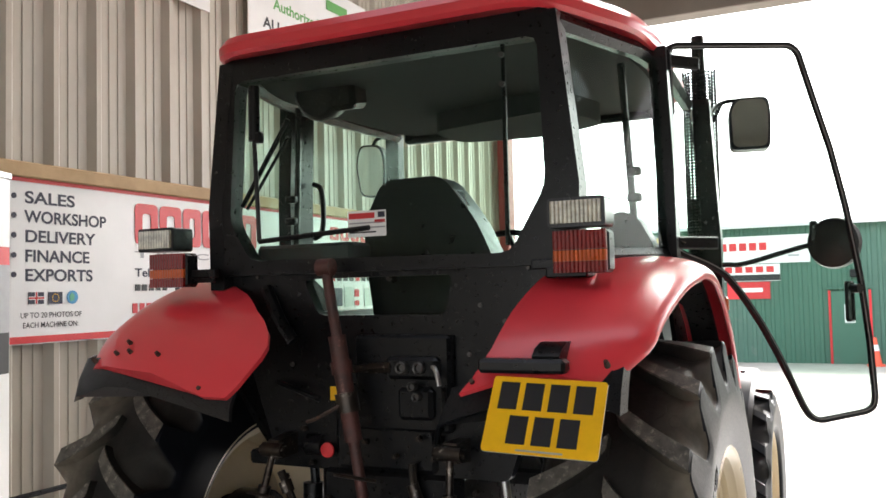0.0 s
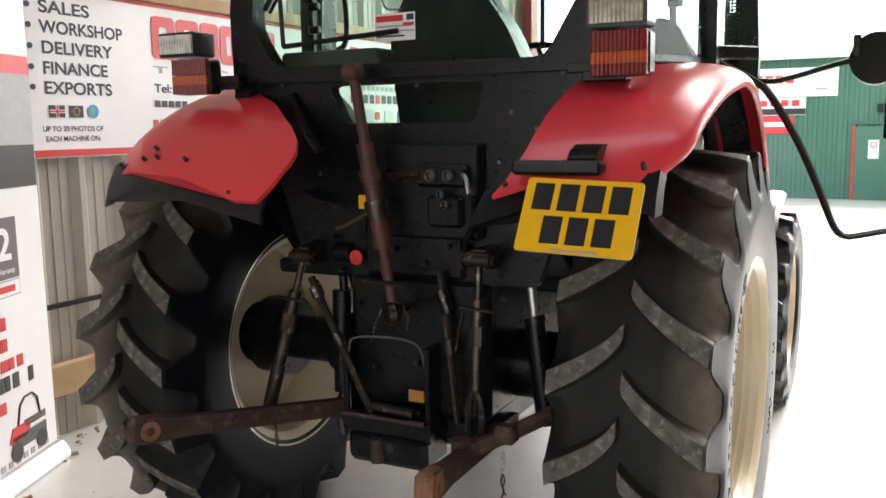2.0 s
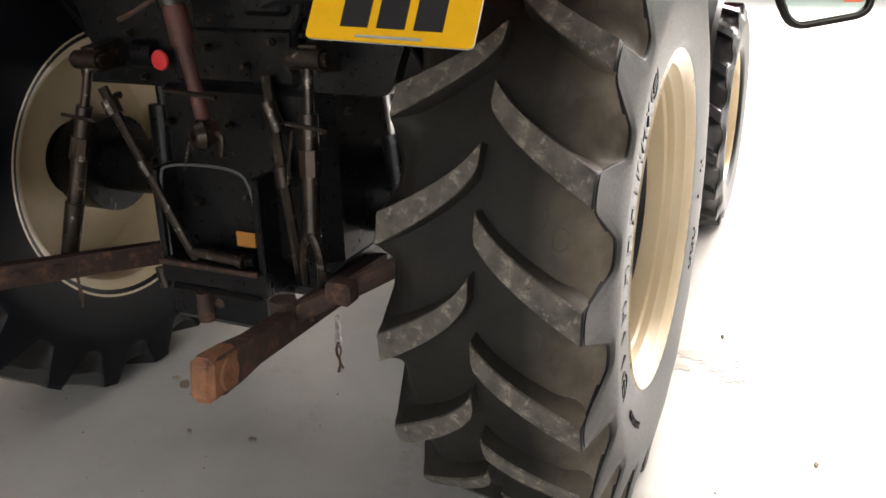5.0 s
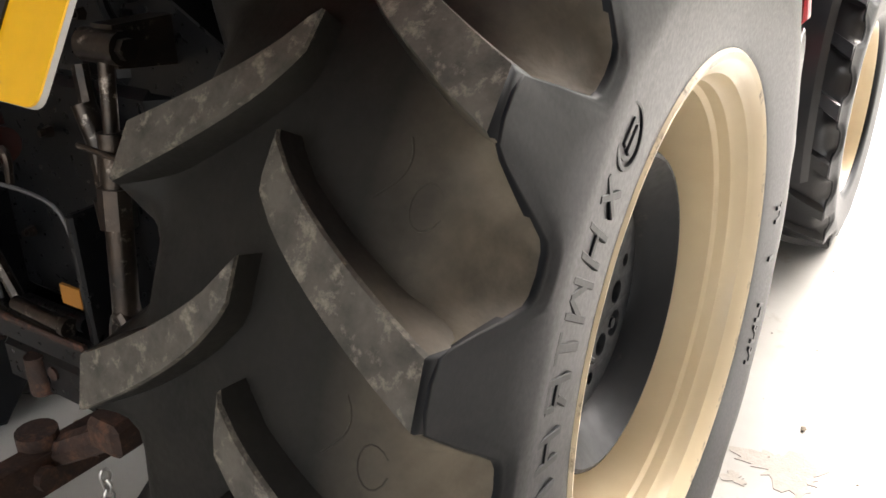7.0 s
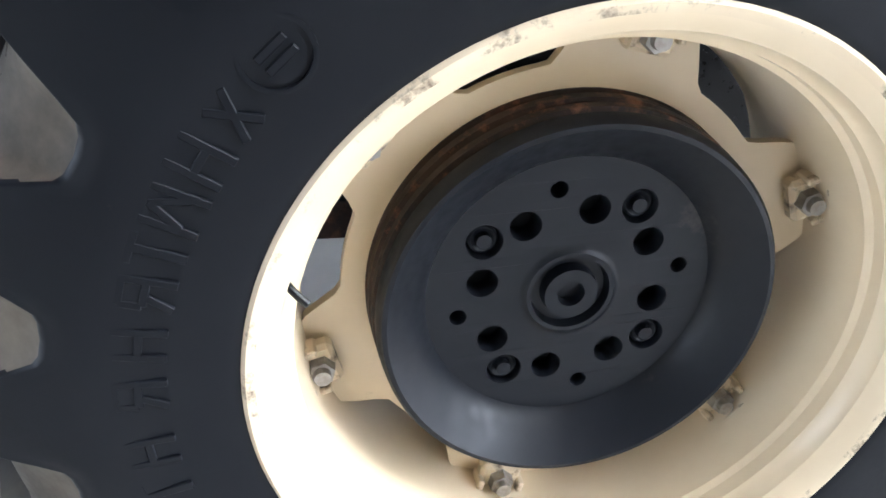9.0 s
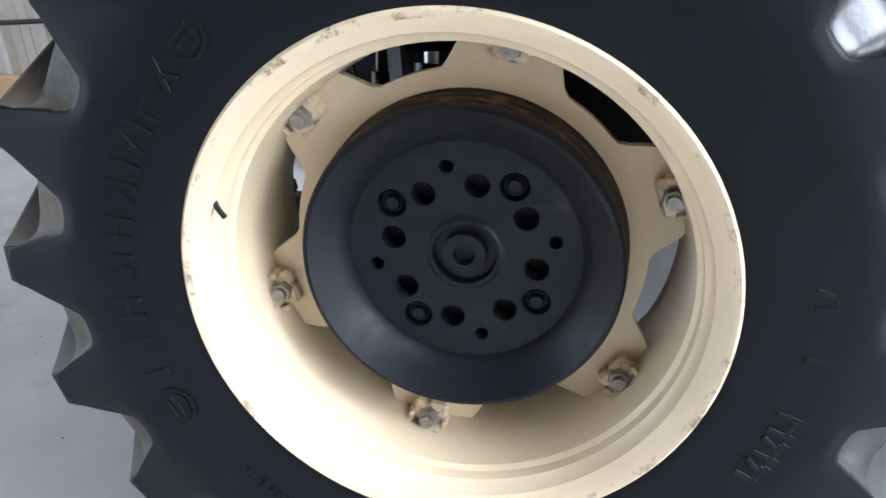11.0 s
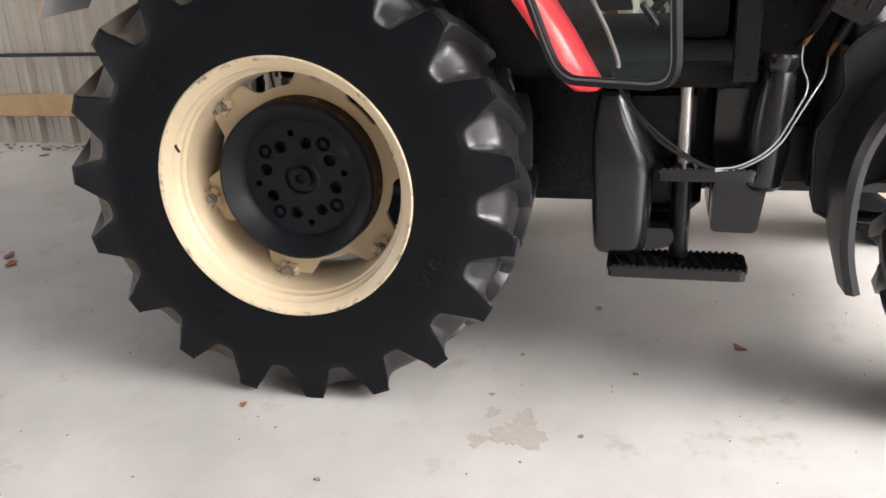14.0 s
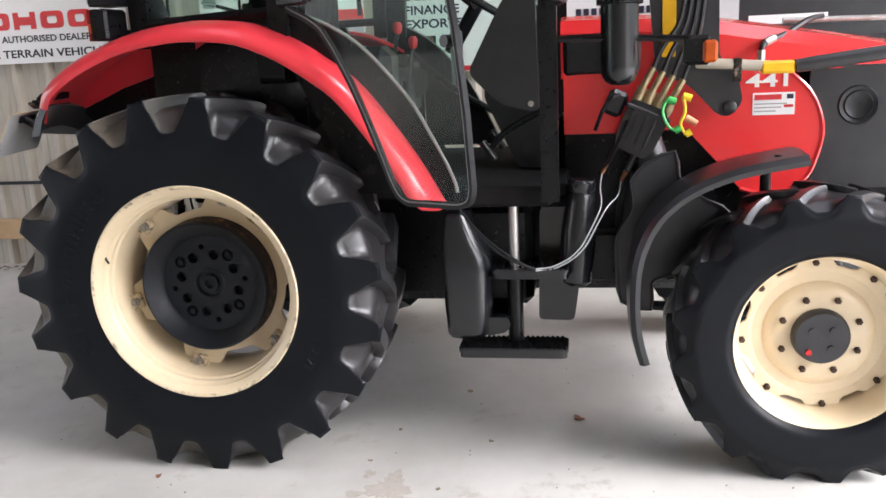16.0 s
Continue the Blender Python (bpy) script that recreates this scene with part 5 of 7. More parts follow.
part("ball_end", Shape().lathe([(-0.02, 0.014), (-0.02, 0.03), (0, 0.038), (0.02, 0.03), (0.02, 0.014)], 20, loop=True), WORN, tractor, "", Matrix.Translation(low + Vector((0.012, -0.03, -0.03))) @ Matrix.Rotation(radians(60), 4, "Z"))
part("link_hook", Shape().tube([low + Vector((0.06, -0.03, -0.02)), low + Vector((0.075, -0.03, -0.03)), low + Vector((0.065, -0.03, -0.075))], 0.007), WORN, tractor)
part("link_pin", Shape().tube([low + Vector((-0.09, -0.02, 0.07)), low + Vector((0.06, -0.02, 0.06))], 0.006), WORN, tractor)

# rocker arms, lift rods and lower links
part("rocker_shaft", Shape().cyl((-0.34, -0.20, 1.10), (0.30, -0.20, 1.10), 0.045).cyl((-0.30, -0.255, 1.095), (-0.235, -0.255, 1.095), 0.036).cyl((0.13, -0.22, 1.11), (0.21, -0.22, 1.11), 0.05), BLACK, tractor)
# bolts and pipes in the dark round the lift
for x, y, z in ((-0.30, -0.27, 1.15), (-0.27, -0.27, 1.04), (0.14, -0.29, 1.14), (0.19, -0.29, 1.08), (0.05, -0.28, 1.08), (-0.02, -0.28, 0.93), (-0.20, -0.28, 0.93), (0.02, -0.28, 0.75), (-0.14, -0.28, 0.72), (-0.40, -0.24, 0.98), (0.31, -0.25, 0.98), (-0.06, -0.275, 1.12), (0.24, -0.25, 0.93), (-0.33, -0.22, 0.80), (-0.31, -0.22, 0.70)):
    part("bolt", Shape().cyl((x, y, z), (x, y - 0.014, z), 0.011, 0.009, 6).cyl((x, y - 0.012, z), (x, y - 0.022, z), 0.006, n=8), WORN, tractor)
part("oil_pipe", Shape().tube([(0.23, -0.30, 1.30), (0.25, -0.33, 1.22), (0.20, -0.30, 1.16), (0.19, -0.26, 1.10)], 0.009), BLACK, tractor, "thin black oil pipe")
part("oil_pipe", Shape().tube([(-0.08, -0.34, 0.93), (-0.10, -0.35, 0.88), (-0.125, -0.34, 0.82)], 0.0035), WORN, tractor, "thin worn rod")
part("oil_pipe", Shape().tube([(0.22, -0.36, 0.95), (0.205, -0.36, 0.88), (0.19, -0.35, 0.82)], 0.005), WORN, tractor)
part("side_pipe", Shape().tube([(-0.46, -0.262, 1.62), (-0.38, -0.29, 1.50), (-0.33, -0.29, 1.44)], 0.022, 8, 1), BLACK, tractor, "black hose behind the fender")
part("oil_pipe", Shape().tube([(-0.40, -0.28, 1.30), (-0.30, -0.31, 1.28), (-0.22, -0.30, 1.25)], 0.010), BLACK, tractor)
part("cap", Shape().lathe([(0, 0.026), (0.006, 0.024), (0.008, 0.012), (0.008, 0.0005)], 20), INK_RED, tractor, "round red cap", Matrix.Translation((-0.205, -0.285, 1.085)) @ Matrix.Rotation(radians(-90), 4, "Z"))
for s, arm, foot in ((1, (0.275, -0.36, 1.115), (0.285, -0.42, 0.63)), (-1, (-0.365, -0.36, 1.09), (-0.485, -0.42, 0.575))):
    part("lift_arm", Shape().rings([[(arm[0] - 0.02, -0.18, 1.065), (arm[0] + 0.02, -0.18, 1.065), (arm[0] + 0.02, -0.18, 1.145), (arm[0] - 0.02, -0.18, 1.145)], [(arm[0] - 0.022, arm[1], arm[2] - 0.03), (arm[0] + 0.022, arm[1], arm[2] - 0.03), (arm[0] + 0.022, arm[1], arm[2] + 0.03), (arm[0] - 0.022, arm[1], arm[2] + 0.03)]]).cyl((arm[0] - 0.040, arm[1], arm[2]), (arm[0] + 0.040, arm[1], arm[2]), 0.024, n=14).cyl((arm[0] - 0.052, arm[1], arm[2]), (arm[0] - 0.040, arm[1], arm[2]), 0.016, n=6).cyl((arm[0] + 0.040, arm[1], arm[2]), (arm[0] + 0.052, arm[1], arm[2]), 0.016, n=6), WORN, tractor)
    a, f = Vector(arm), Vector(foot)
    d = (f - a).normalized()
    rod = Shape().cyl(a + d * 0.02, a + d * 0.22, 0.012, n=12).cyl(a + d * 0.12, a + d * 0.40, 0.021, n=12).cyl(a + d * 0.20, a + d * 0.26, 0.027, n=8)
    if s > 0:
        rod.tube([f + Vector((-0.022, 0, -0.03)), f + Vector((-0.024, 0, 0.05)), f + Vector((0, 0, 0.11)), f + Vector((0.024, 0, 0.05)), f + Vector((0.022, 0, -0.03))], 0.011, 8, 2)
    else:
        rod.cyl(a + d * 0.38, f, 0.026, 0.024, n=12)
    part("lift_rod", rod, WORN, tractor, "adjustable lift rod")
    part("rod_pin", Shape().tube([a + d * 0.15 + Vector((-0.05, -0.02, 0.01)), a + d * 0.15 + Vector((0.06, -0.02, 0.0))], 0.005), WORN, tractor)


def flat_link(a, b, w, h, label, end_rust):
    """A forged flat bar with an eye at its rear end."""
    a, b = Vector(a), Vector(b)
    d = (b - a).normalized()
    x = d.cross(Vector((0, 0, 1))).normalized() * w / 2
    z = Vector((0, 0, h / 2))
    rs = []
    for t, k in ((0, 0.7), (0.1, 0.8), (0.5, 0.8), (0.82, 0.8), (0.9, 0.95), (0.97, 1.0), (1.0, 0.85)):
        p = a.lerp(b, t)
        rs.append([p - x * k - z * k, p + x * k - z * k, p + x * k + z * k, p - x * k + z * k])
    s = Shape().rings(rs)
    e = a.lerp(b, 0.955)
    n = x.normalized()
    eye = Shape().lathe([(-w * 0.66, 0.014), (-w * 0.66, 0.030), (w * 0.66, 0.030), (w * 0.66, 0.014)], 20, loop=True)
    lk = part("lower_link", s, RUST, tractor, label)
    tip = Shape().box((0, 0.01, 0), (w * 1.05, 0.105, h * 1.12), 0.020).cyl((-w * 0.60, 0.015, 0), (w * 0.60, 0.015, 0), h * 0.28, n=18)
    part("link_end", tip, ORANGE_RUST if end_rust else RUST, lk, "orange rusted link end" if end_rust else "", Matrix.Translation(a.lerp(b, 0.95)) @ d.to_track_quat("Y", "Z").to_matrix().to_4x4())
    for t0 in (0.56, 0.66):
        q = a.lerp(b, t0)
        part("link_bolt", Shape().cyl(q - x * 1.3, q + x * 1.3, 0.017, n=8), RUST, lk)
    part("link_eye", eye, ORANGE_RUST, lk, "", Matrix.Translation(e) @ n.to_track_quat("X", "Z").to_matrix().to_4x4())
    return lk


flat_link((0.24, 0.0, 0.50), (0.402, -0.965, 0.655), 0.045, 0.075, "rusty lower link arm with an open eye", True)
flat_link((-0.26, 0.0, 0.50), (-0.585, -0.93, 0.640), 0.045, 0.075, "dark rusty lower link arm with an eye", False)
part("stabiliser", Shape().tube([(0.34, -0.60, 0.610), (0.45, -0.56, 0.665), (0.58, -0.40, 0.72)], 0.022, 8, 1).cyl((0.33, -0.61, 0.585), (0.33, -0.61, 0.65), 0.028).box((0.45, -0.57, 0.67), (0.06, 0.05, 0.05), 0.008), RUST, tractor, "rusty stabiliser bar")
part("brace_strut", Shape().tube([(-0.345, -0.35, 1.02), (-0.30, -0.35, 0.93)], 0.014).tube([(-0.30, -0.35, 0.93), (-0.15, -0.34, 0.62), (-0.12, -0.33, 0.55)], 0.013, 8, 1).cyl((-0.33, -0.35, 0.99), (-0.315, -0.35, 0.955), 0.022, n=10).cyl((-0.25, -0.346, 0.83), (-0.235, -0.344, 0.80), 0.018, n=10), WORN, tractor)
part("brace_strut", Shape().cyl((0.115, -0.30, 1.0), (0.14, -0.30, 0.93), 0.02).tube([(0.11, -0.29, 1.06), (0.145, -0.31, 0.85), (0.18, -0.32, 0.58)], 0.014, 8, 1).cyl((0.147, -0.311, 0.85), (0.152, -0.312, 0.80), 0.022, n=12), WORN, tractor)
ram = part("lift_cylinder", Shape().cyl((0.368, -0.14, 0.90), (0.42, -0.16, 0.56), 0.034, n=16).cyl((0.366, -0.138, 0.905), (0.372, -0.14, 0.885), 0.037, n=16), BLACK, tractor, "black hydraulic lift ram")
part("ram_rod", Shape().cyl((0.345, -0.13, 1.06), (0.372, -0.14, 0.88), 0.016, n=14), STEEL, ram, "bright chromed rod")
part("lift_cylinder", Shape().cyl((-0.40, -0.08, 1.06), (-0.38, -0.10, 0.92), 0.017, n=14).cyl((-0.39, -0.10, 0.93), (-0.38, -0.12, 0.56), 0.036, n=16), BLACK, tractor)
# drawbar frame with its guard
part("hitch_guard", Shape().tube([(-0.215, -0.33, 0.56), (-0.222, -0.33, 0.80), (-0.18, -0.34, 0.835), (0.03, -0.35, 0.845), (0.075, -0.34, 0.80), (0.08, -0.33, 0.56)], 0.0038, 8, 2), plain("grey_wire", (0.10, 0.10, 0.10), 0.4), tractor, "grey wire guard loop")
part("hitch_frame", Shape().box((-0.07, -0.33, 0.545), (0.33, 0.06, 0.07), 0.01).box((-0.225, -0.25, 0.66), (0.02, 0.20, 0.32), 0.005).box((0.085, -0.25, 0.66), (0.02, 0.20, 0.32), 0.005).box((-0.07, -0.27, 0.46), (0.30, 0.17, 0.11), 0.02).cyl((-0.12, -0.335, 0.60), (0.06, -0.335, 0.60), 0.016), BLACK, tractor, "black drawbar frame")
part("hitch_pin", Shape().cyl((-0.11, -0.362, 0.612), (0.03, -0.362, 0.604), 0.0135).cyl((0.03, -0.362, 0.604), (0.045, -0.362, 0.603), 0.018), WORN, tractor)
part("hitch_lip", Shape().box((-0.07, -0.366, 0.574), (0.31, 0.012, 0.014), 0.003), RUST, tractor)
part("hitch_pin", Shape().cyl((-0.10, -0.358, 0.50), (-0.10, -0.352, 0.42), 0.020, 0.026, 12).cyl((-0.05, -0.36, 0.475), (-0.05, -0.34, 0.475), 0.014), RUST, tractor)
part("hitch_pin", Shape().cyl((-0.245, -0.345, 0.545), (-0.235, -0.345, 0.49), 0.016, n=12), WORN, tractor)
part("warning_label", Shape().box((0.046, -0.345, 0.659), (0.055, 0.006, 0.038), 0.0), plain("label_amber", (0.36, 0.15, 0.02), 0.5), tractor, "small amber label")
chain = Shape()
for k in range(4):
    c = Vector((0.452, -0.60, 0.618 - k * 0.016))
    ring = [c + Vector(((0.0055 if k % 2 else 0.001) * math.cos(q) * 1.2, (0.001 if k % 2 else 0.0055) * math.cos(q) * 1.2, 0.011 * math.sin(q))) for q in (2 * math.pi * j / 10 for j in range(11))]
    chain.tube(ring, 0.0022, 5, 0)
part("pin_chain", chain, STEEL, tractor, "hanging chain with a clip")
part("clip_pin", Shape().tube([(0.452, -0.60, 0.565), (0.458, -0.60, 0.545), (0.449, -0.60, 0.525), (0.460, -0.60, 0.505)], 0.0024).tube([(0.450, -0.60, 0.565), (0.444, -0.60, 0.54), (0.455, -0.60, 0.52), (0.447, -0.60, 0.495)], 0.003), RUST, tractor)
part("clip_pin", Shape().tube([(-0.44, -0.45, 0.56), (-0.435, -0.45, 0.51), (-0.445, -0.45, 0.48), (-0.436, -0.45, 0.45)], 0.003).tube([(-0.445, -0.45, 0.55), (-0.438, -0.45, 0.50), (-0.43, -0.45, 0.47), (-0.442, -0.45, 0.44)], 0.003), RUST, tractor)

# ---- tractor: right flank ----
# the tank bulges at mid height, with a slanted front face
rs = []
for z, x1, ya, yb, r in ((0.462, 0.775, 0.935, 1.050, 0.03), (0.470, 0.790, 0.918, 1.064, 0.032), (0.49, 0.802, 0.908, 1.072, 0.035), (0.60, 0.806, 0.902, 1.078, 0.030), (0.72, 0.805, 0.900, 1.082, 0.028), (0.775, 0.803, 0.900, 1.074, 0.028), (0.86, 0.796, 0.903, 1.036, 0.026), (0.935, 0.790, 0.910, 1.008, 0.024), (0.952, 0.782, 0.915, 0.998, 0.022), (0.958, 0.765, 0.928, 0.986, 0.02)):
    slant = min(0.035, (yb - ya) * 0.3)
    rs.append([(x, y, z) for x, y in rounded([(0.40, ya), (x1, ya), (x1, yb - slant), (x1 - slant * 1.2, yb), (0.40, yb)], r, 3)])
part("fuel_tank", Shape().rings(rs), GLOSSY, tractor, "black moulded fuel tank")
part("tank_foot", Shape().prism(rounded([(1.06, 0.47), (1.13, 0.485), (1.15, 0.51), (1.14, 0.545), (1.06, 0.545)], 0.012, 3), "x", 0.56, 0.765), GLOSSY, tractor)
part("tank_back", Shape().box((0.52, 1.10, 0.75), (0.20, 0.26, 0.40), 0.03), BLACK, tractor)
part("battery_box", Shape().prism(rounded([(1.252, 0.525), (1.385, 0.522), (1.40, 0.60), (1.418, 0.75), (1.44, 0.80), (1.40, 0.94), (1.258, 0.94)], 0.025, 3), "x", 0.40, 0.61).prism(rounded([(1.254, 0.523), (1.388, 0.520), (1.40, 0.60), (1.412, 0.692), (1.258, 0.692)], 0.02, 3), "x", 0.60, 0.715), GLOSSY, tractor)
can = [(0.0, 0.0005), (0.0, 0.050), (0.015, 0.062), (0.10, 0.066), (0.20, 0.064), (0.33, 0.052), (0.350, 0.047), (0.352, 0.044), (0.358, 0.044), (0.360, 0.050), (0.365, 0.052), (0.392, 0.052), (0.40, 0.046), (0.401, 0.0005)]
part("filter_can", Shape().lathe(can, 32), GLOSSY, tractor, "tall black canister with a screw cap", Matrix.Translation((0.672, 1.392, 0.655)) @ Matrix.Rotation(radians(-4), 4, "X") @ Matrix.Rotation(radians(-90), 4, "Y"))
part("step_post", Shape().cyl((0.705, 1.165, 0.44), (0.705, 1.165, 0.72), 0.030, n=20), BLACK, tractor)
part("step_bracket", Shape().box((0.70, 1.165, 0.985), (0.09, 0.14, 0.02), 0.005), BLACK, tractor)
part("step_post", Shape().cyl((0.70, 1.165, 0.71), (0.70, 1.165, 0.985), 0.019, n=18), STEEL, tractor, "bright steel step post")


def tread_step(y0, y1, z, x0, x1):
    """A pressed rim round a lattice of slanted bars, with a raised tooth at one end."""
    def rim(k, r):
        return rounded([(x0 + k, y0 + k), (x1 - k, y0 + k), (x1 - k, y1 - k), (x0 + k, y1 - k)], r, 3)
    s = Shape().hollow(rim(0.0, 0.025), rim(0.012, 0.018), "z", z - 0.012, z)
    s.hollow(rim(0.004, 0.025), rim(0.016, 0.018), "z", z - 0.034, z - 0.0122)
    s.box(((x0 + x1) / 2, (y0 + y1) / 2, z - 0.020), (x1 - x0 - 0.02, y1 - y0 - 0.02, 0.006), 0.002)
    step = part("step", s, GLOSSY, tractor, "black open-grid cab step")
    n = max(int((y1 - y0) / 0.040), 3)
    w = (y1 - y0 - 0.02) / n
    for i in range(n):
        a, b = y0 + 0.01 + i * w, y0 + 0.01 + (i + 1) * w
        part("tread_bar", Shape().tube([(x0 + 0.006, a, z - 0.003), (x1 - 0.006, b, z - 0.003)], 0.0055, 6, 0), GLOSSY, step)
        part("tread_bar", Shape().tube([(x0 + 0.006, b, z - 0.005), (x1 - 0.006, a, z - 0.005)], 0.0045, 6, 0), GLOSSY, step)
    part("step_tooth", Shape().box((x1 - 0.01, y1 - 0.006, z + 0.006), (0.02, 0.006, 0.022), 0.002), GLOSSY, step)
    notch = Shape().prism([(-0.009, 0), (0.009, 0), (0.004, 0.007), (-0.004, 0.007)], "x", -0.006, 0.006).mesh("grip_tooth", GLOSSY)
    for i in range(2 * n):
        for x in (x0 + 0.008, (x0 + x1) / 2, x1 - 0.008):
            part("grip_tooth", notch, None, step, "", Matrix.Translation((x, y0 + 0.025 + (y1 - y0 - 0.05) * i / (2 * n - 1), z - (0.001 if x != (x0 + x1) / 2 else 0.006))))
    return step


tread_step(0.950, 1.366, 0.431, 0.655, 0.81)
tread_step(1.085, 1.375, 0.738, 0.57, 0.80)
part("side_frame", Shape().box((0.40, 1.75, 0.70), (0.10, 0.70, 0.20), 0.01).prism([(1.56, 0.60), (1.70, 0.60), (1.78, 0.80), (1.75, 1.16), (1.62, 1.16), (1.55, 0.9)], "x", 0.42, 0.47), BLACK, tractor)
part("front_axle", Shape().cyl((-0.62, AXLE_F, FRONT_Z), (0.62, AXLE_F, FRONT_Z), 0.07, n=18).box((0, AXLE_F, FRONT_Z), (0.30, 0.26, 0.26), 0.04).cyl((0.55, AXLE_F, FRONT_Z - 0.15), (0.55, AXLE_F, FRONT_Z + 0.17), 0.06).cyl((-0.55, AXLE_F, FRONT_Z - 0.15), (-0.55, AXLE_F, FRONT_Z + 0.17), 0.06).cyl((0.45, 1.70, 0.50), (0.60, 2.1, 0.52), 0.02), BLACK, tractor)
arc = [(1.628, 0.405), (1.600, 0.52), (1.592, 0.66), (1.606, 0.80), (1.652, 0.915), (1.72, 0.995), (1.82, 1.06), (1.94, 1.105), (2.06, 1.13), (2.165, 1.147)]
arc = smooth_path(arc, 3)
for s in (1, -1):
    rs = []
    for k, (y, z) in enumerate(arc):
        n = along(arc, k) * 1.0
        w = 0.30 if k > 5 else 0.22 + 0.014 * k
        x0 = 0.90 - w
        rs.append([(s * x, y + n.x * d, z + n.y * d) for x, d in ((x0, 0), (x0 + w * 0.5, 0.012), (0.88, 0.006), (0.90, -0.012), (0.895, -0.03), (0.885, -0.016), (x0 + w * 0.5, 0.002), (x0, -0.008))])
    ff = part("front_fender", Shape().rings(rs), GREY_PLASTIC, tractor, "dull black plastic front mudguard")
    part("fender_bracket", Shape().box((s * 0.62, 2.10, 1.10), (0.25, 0.05, 0.02), 0.004).cyl((s * 0.52, 2.10, 0.70), (s * 0.52, 2.10, 1.10), 0.02).cyl((s * 0.82, 2.08, 1.132), (s * 0.82, 2.08, 1.148), 0.012, n=8), BLACK, ff)
# splash plate behind the mudguard, with four horns
horns = smooth_path([(1.60, 1.035), (1.655, 1.098), (1.76, 1.14), (1.775, 1.05), (1.81, 1.0), (1.88, 0.955), (1.965, 0.905), (1.85, 0.815), (1.81, 0.75), (1.795, 0.685), (1.72, 0.66), (1.68, 0.632), (1.68, 0.53), (1.568, 0.562), (1.55, 0.68), (1.548, 0.815), (1.605, 0.912), (1.61, 0.97)], 2)
part("splash_shield", Shape().prism(horns, "x", 0.595, 0.607).tube([(0.607, y, z) for y, z in horns + horns[:1]], 0.007, 6, 0), GREY_PLASTIC, tractor, "dull black splash plate behind the mudguard")
part("canister", Shape().cyl((0.50, 1.72, 0.94), (0.50, 1.66, 1.18), 0.075, 0.06, 20).cyl((0.52, 1.60, 0.78), (0.52, 1.64, 1.05), 0.05), GREY_PLASTIC, tractor)

# bonnet
hood_side = [(1.35, 1.19), (1.62, 1.19), (1.825, 1.199), (1.95, 1.06), (2.034, 0.958), (2.15, 0.925), (2.28, 0.978), (2.325, 1.10), (2.338, 1.195), (2.298, 1.316), (2.215, 1.40), (2.14, 1.44), (1.60, 1.44), (1.35, 1.42)]
for s in (1, -1):
    part("bonnet_side", Shape().prism(hood_side, "x", s * 0.345, s * 0.365), HOOD, tractor, "bright red bonnet side panel")
    part("panel_lip", Shape().tube([(s * 0.362, y, z) for y, z in hood_side[4:12]], 0.009, 6, 2), HOOD, tractor)
    part("grille_side", Shape().prism(rounded([(2.30, 0.95), (2.85, 0.95), (2.95, 1.20), (2.85, 1.42), (2.28, 1.42)], 0.04), "x", s * 0.33, s * 0.352), GREY_PLASTIC, tractor)
part("grille_lamp", Shape().lathe([(0.0, 0.075), (0.008, 0.07), (0.004, 0.055), (0.010, 0.05), (0.004, 0.03), (0.004, 0.0005)], 28), PLASTIC, tractor, "", Matrix.Translation((0.352, 2.46, 1.27)))
rs = []
for y, top_z, w in ((1.34, 1.655, 0.36), (1.6, 1.652, 0.365), (1.95, 1.625, 0.362), (2.4, 1.545, 0.352), (2.8, 1.47, 0.33), (3.0, 1.40, 0.27)):
    rs.append([(-w, y, 1.41), (-w * 0.98, y, top_z - 0.07), (-w * 0.85, y, top_z - 0.02), (-w * 0.4, y, top_z), (w * 0.4, y, top_z), (w * 0.85, y, top_z - 0.02), (w * 0.98, y, top_z - 0.07), (w, y, 1.41)])
part("bonnet", Shape().rings(rs), HOOD, tractor, "orange-red bonnet top")
part("nose", Shape().box((0, 2.92, 1.15), (0.56, 0.16, 0.5), 0.05), GREY_PLASTIC, tractor)
part("engine", Shape().box((0, 2.0, 0.98), (0.46, 1.4, 0.55), 0.05).cyl((0.24, 1.9, 0.9), (0.34, 1.9, 0.9), 0.06), BLACK, tractor)
part("black_side_panel", Shape().box((0.345, 1.50, 1.50), (0.06, 0.30, 0.16), 0.02), PLASTIC, tractor)
text("441", 0.048, VINYL, tractor, Matrix.Translation((0.368, 2.045, 1.352)) @ Matrix.Rotation(radians(90), 4, "Z") @ Matrix.Rotation(radians(90), 4, "X"), "white model number", 0.155)
st_m = Matrix.Translation((0.3665, 2.072, 1.243)) @ Matrix.Rotation(radians(90), 4, "Z") @ Matrix.Rotation(radians(90), 4, "X")
st = part("sale_sticker", Shape().prism([(0, 0), (0.155, 0), (0.155, 0.085), (0, 0.085)], "z", 0, 0.001), VINYL, tractor, "white sale sticker with red bars", st_m)
bar(st, Matrix(), 0.006, 0.058, 0.10, 0.02, INK_RED, t=0.002)
bar(st, Matrix(), 0.125, 0.060, 0.024, 0.018, INK_BLUE, t=0.002)
for k in range(3):
    bar(st, Matrix(), 0.006, 0.04 - k * 0.014, 0.12 - 0.02 * k, 0.005, INK_GREY, t=0.002)
bar(st, Matrix(), 0.115, 0.028, 0.034, 0.010, INK_RED, t=0.002)

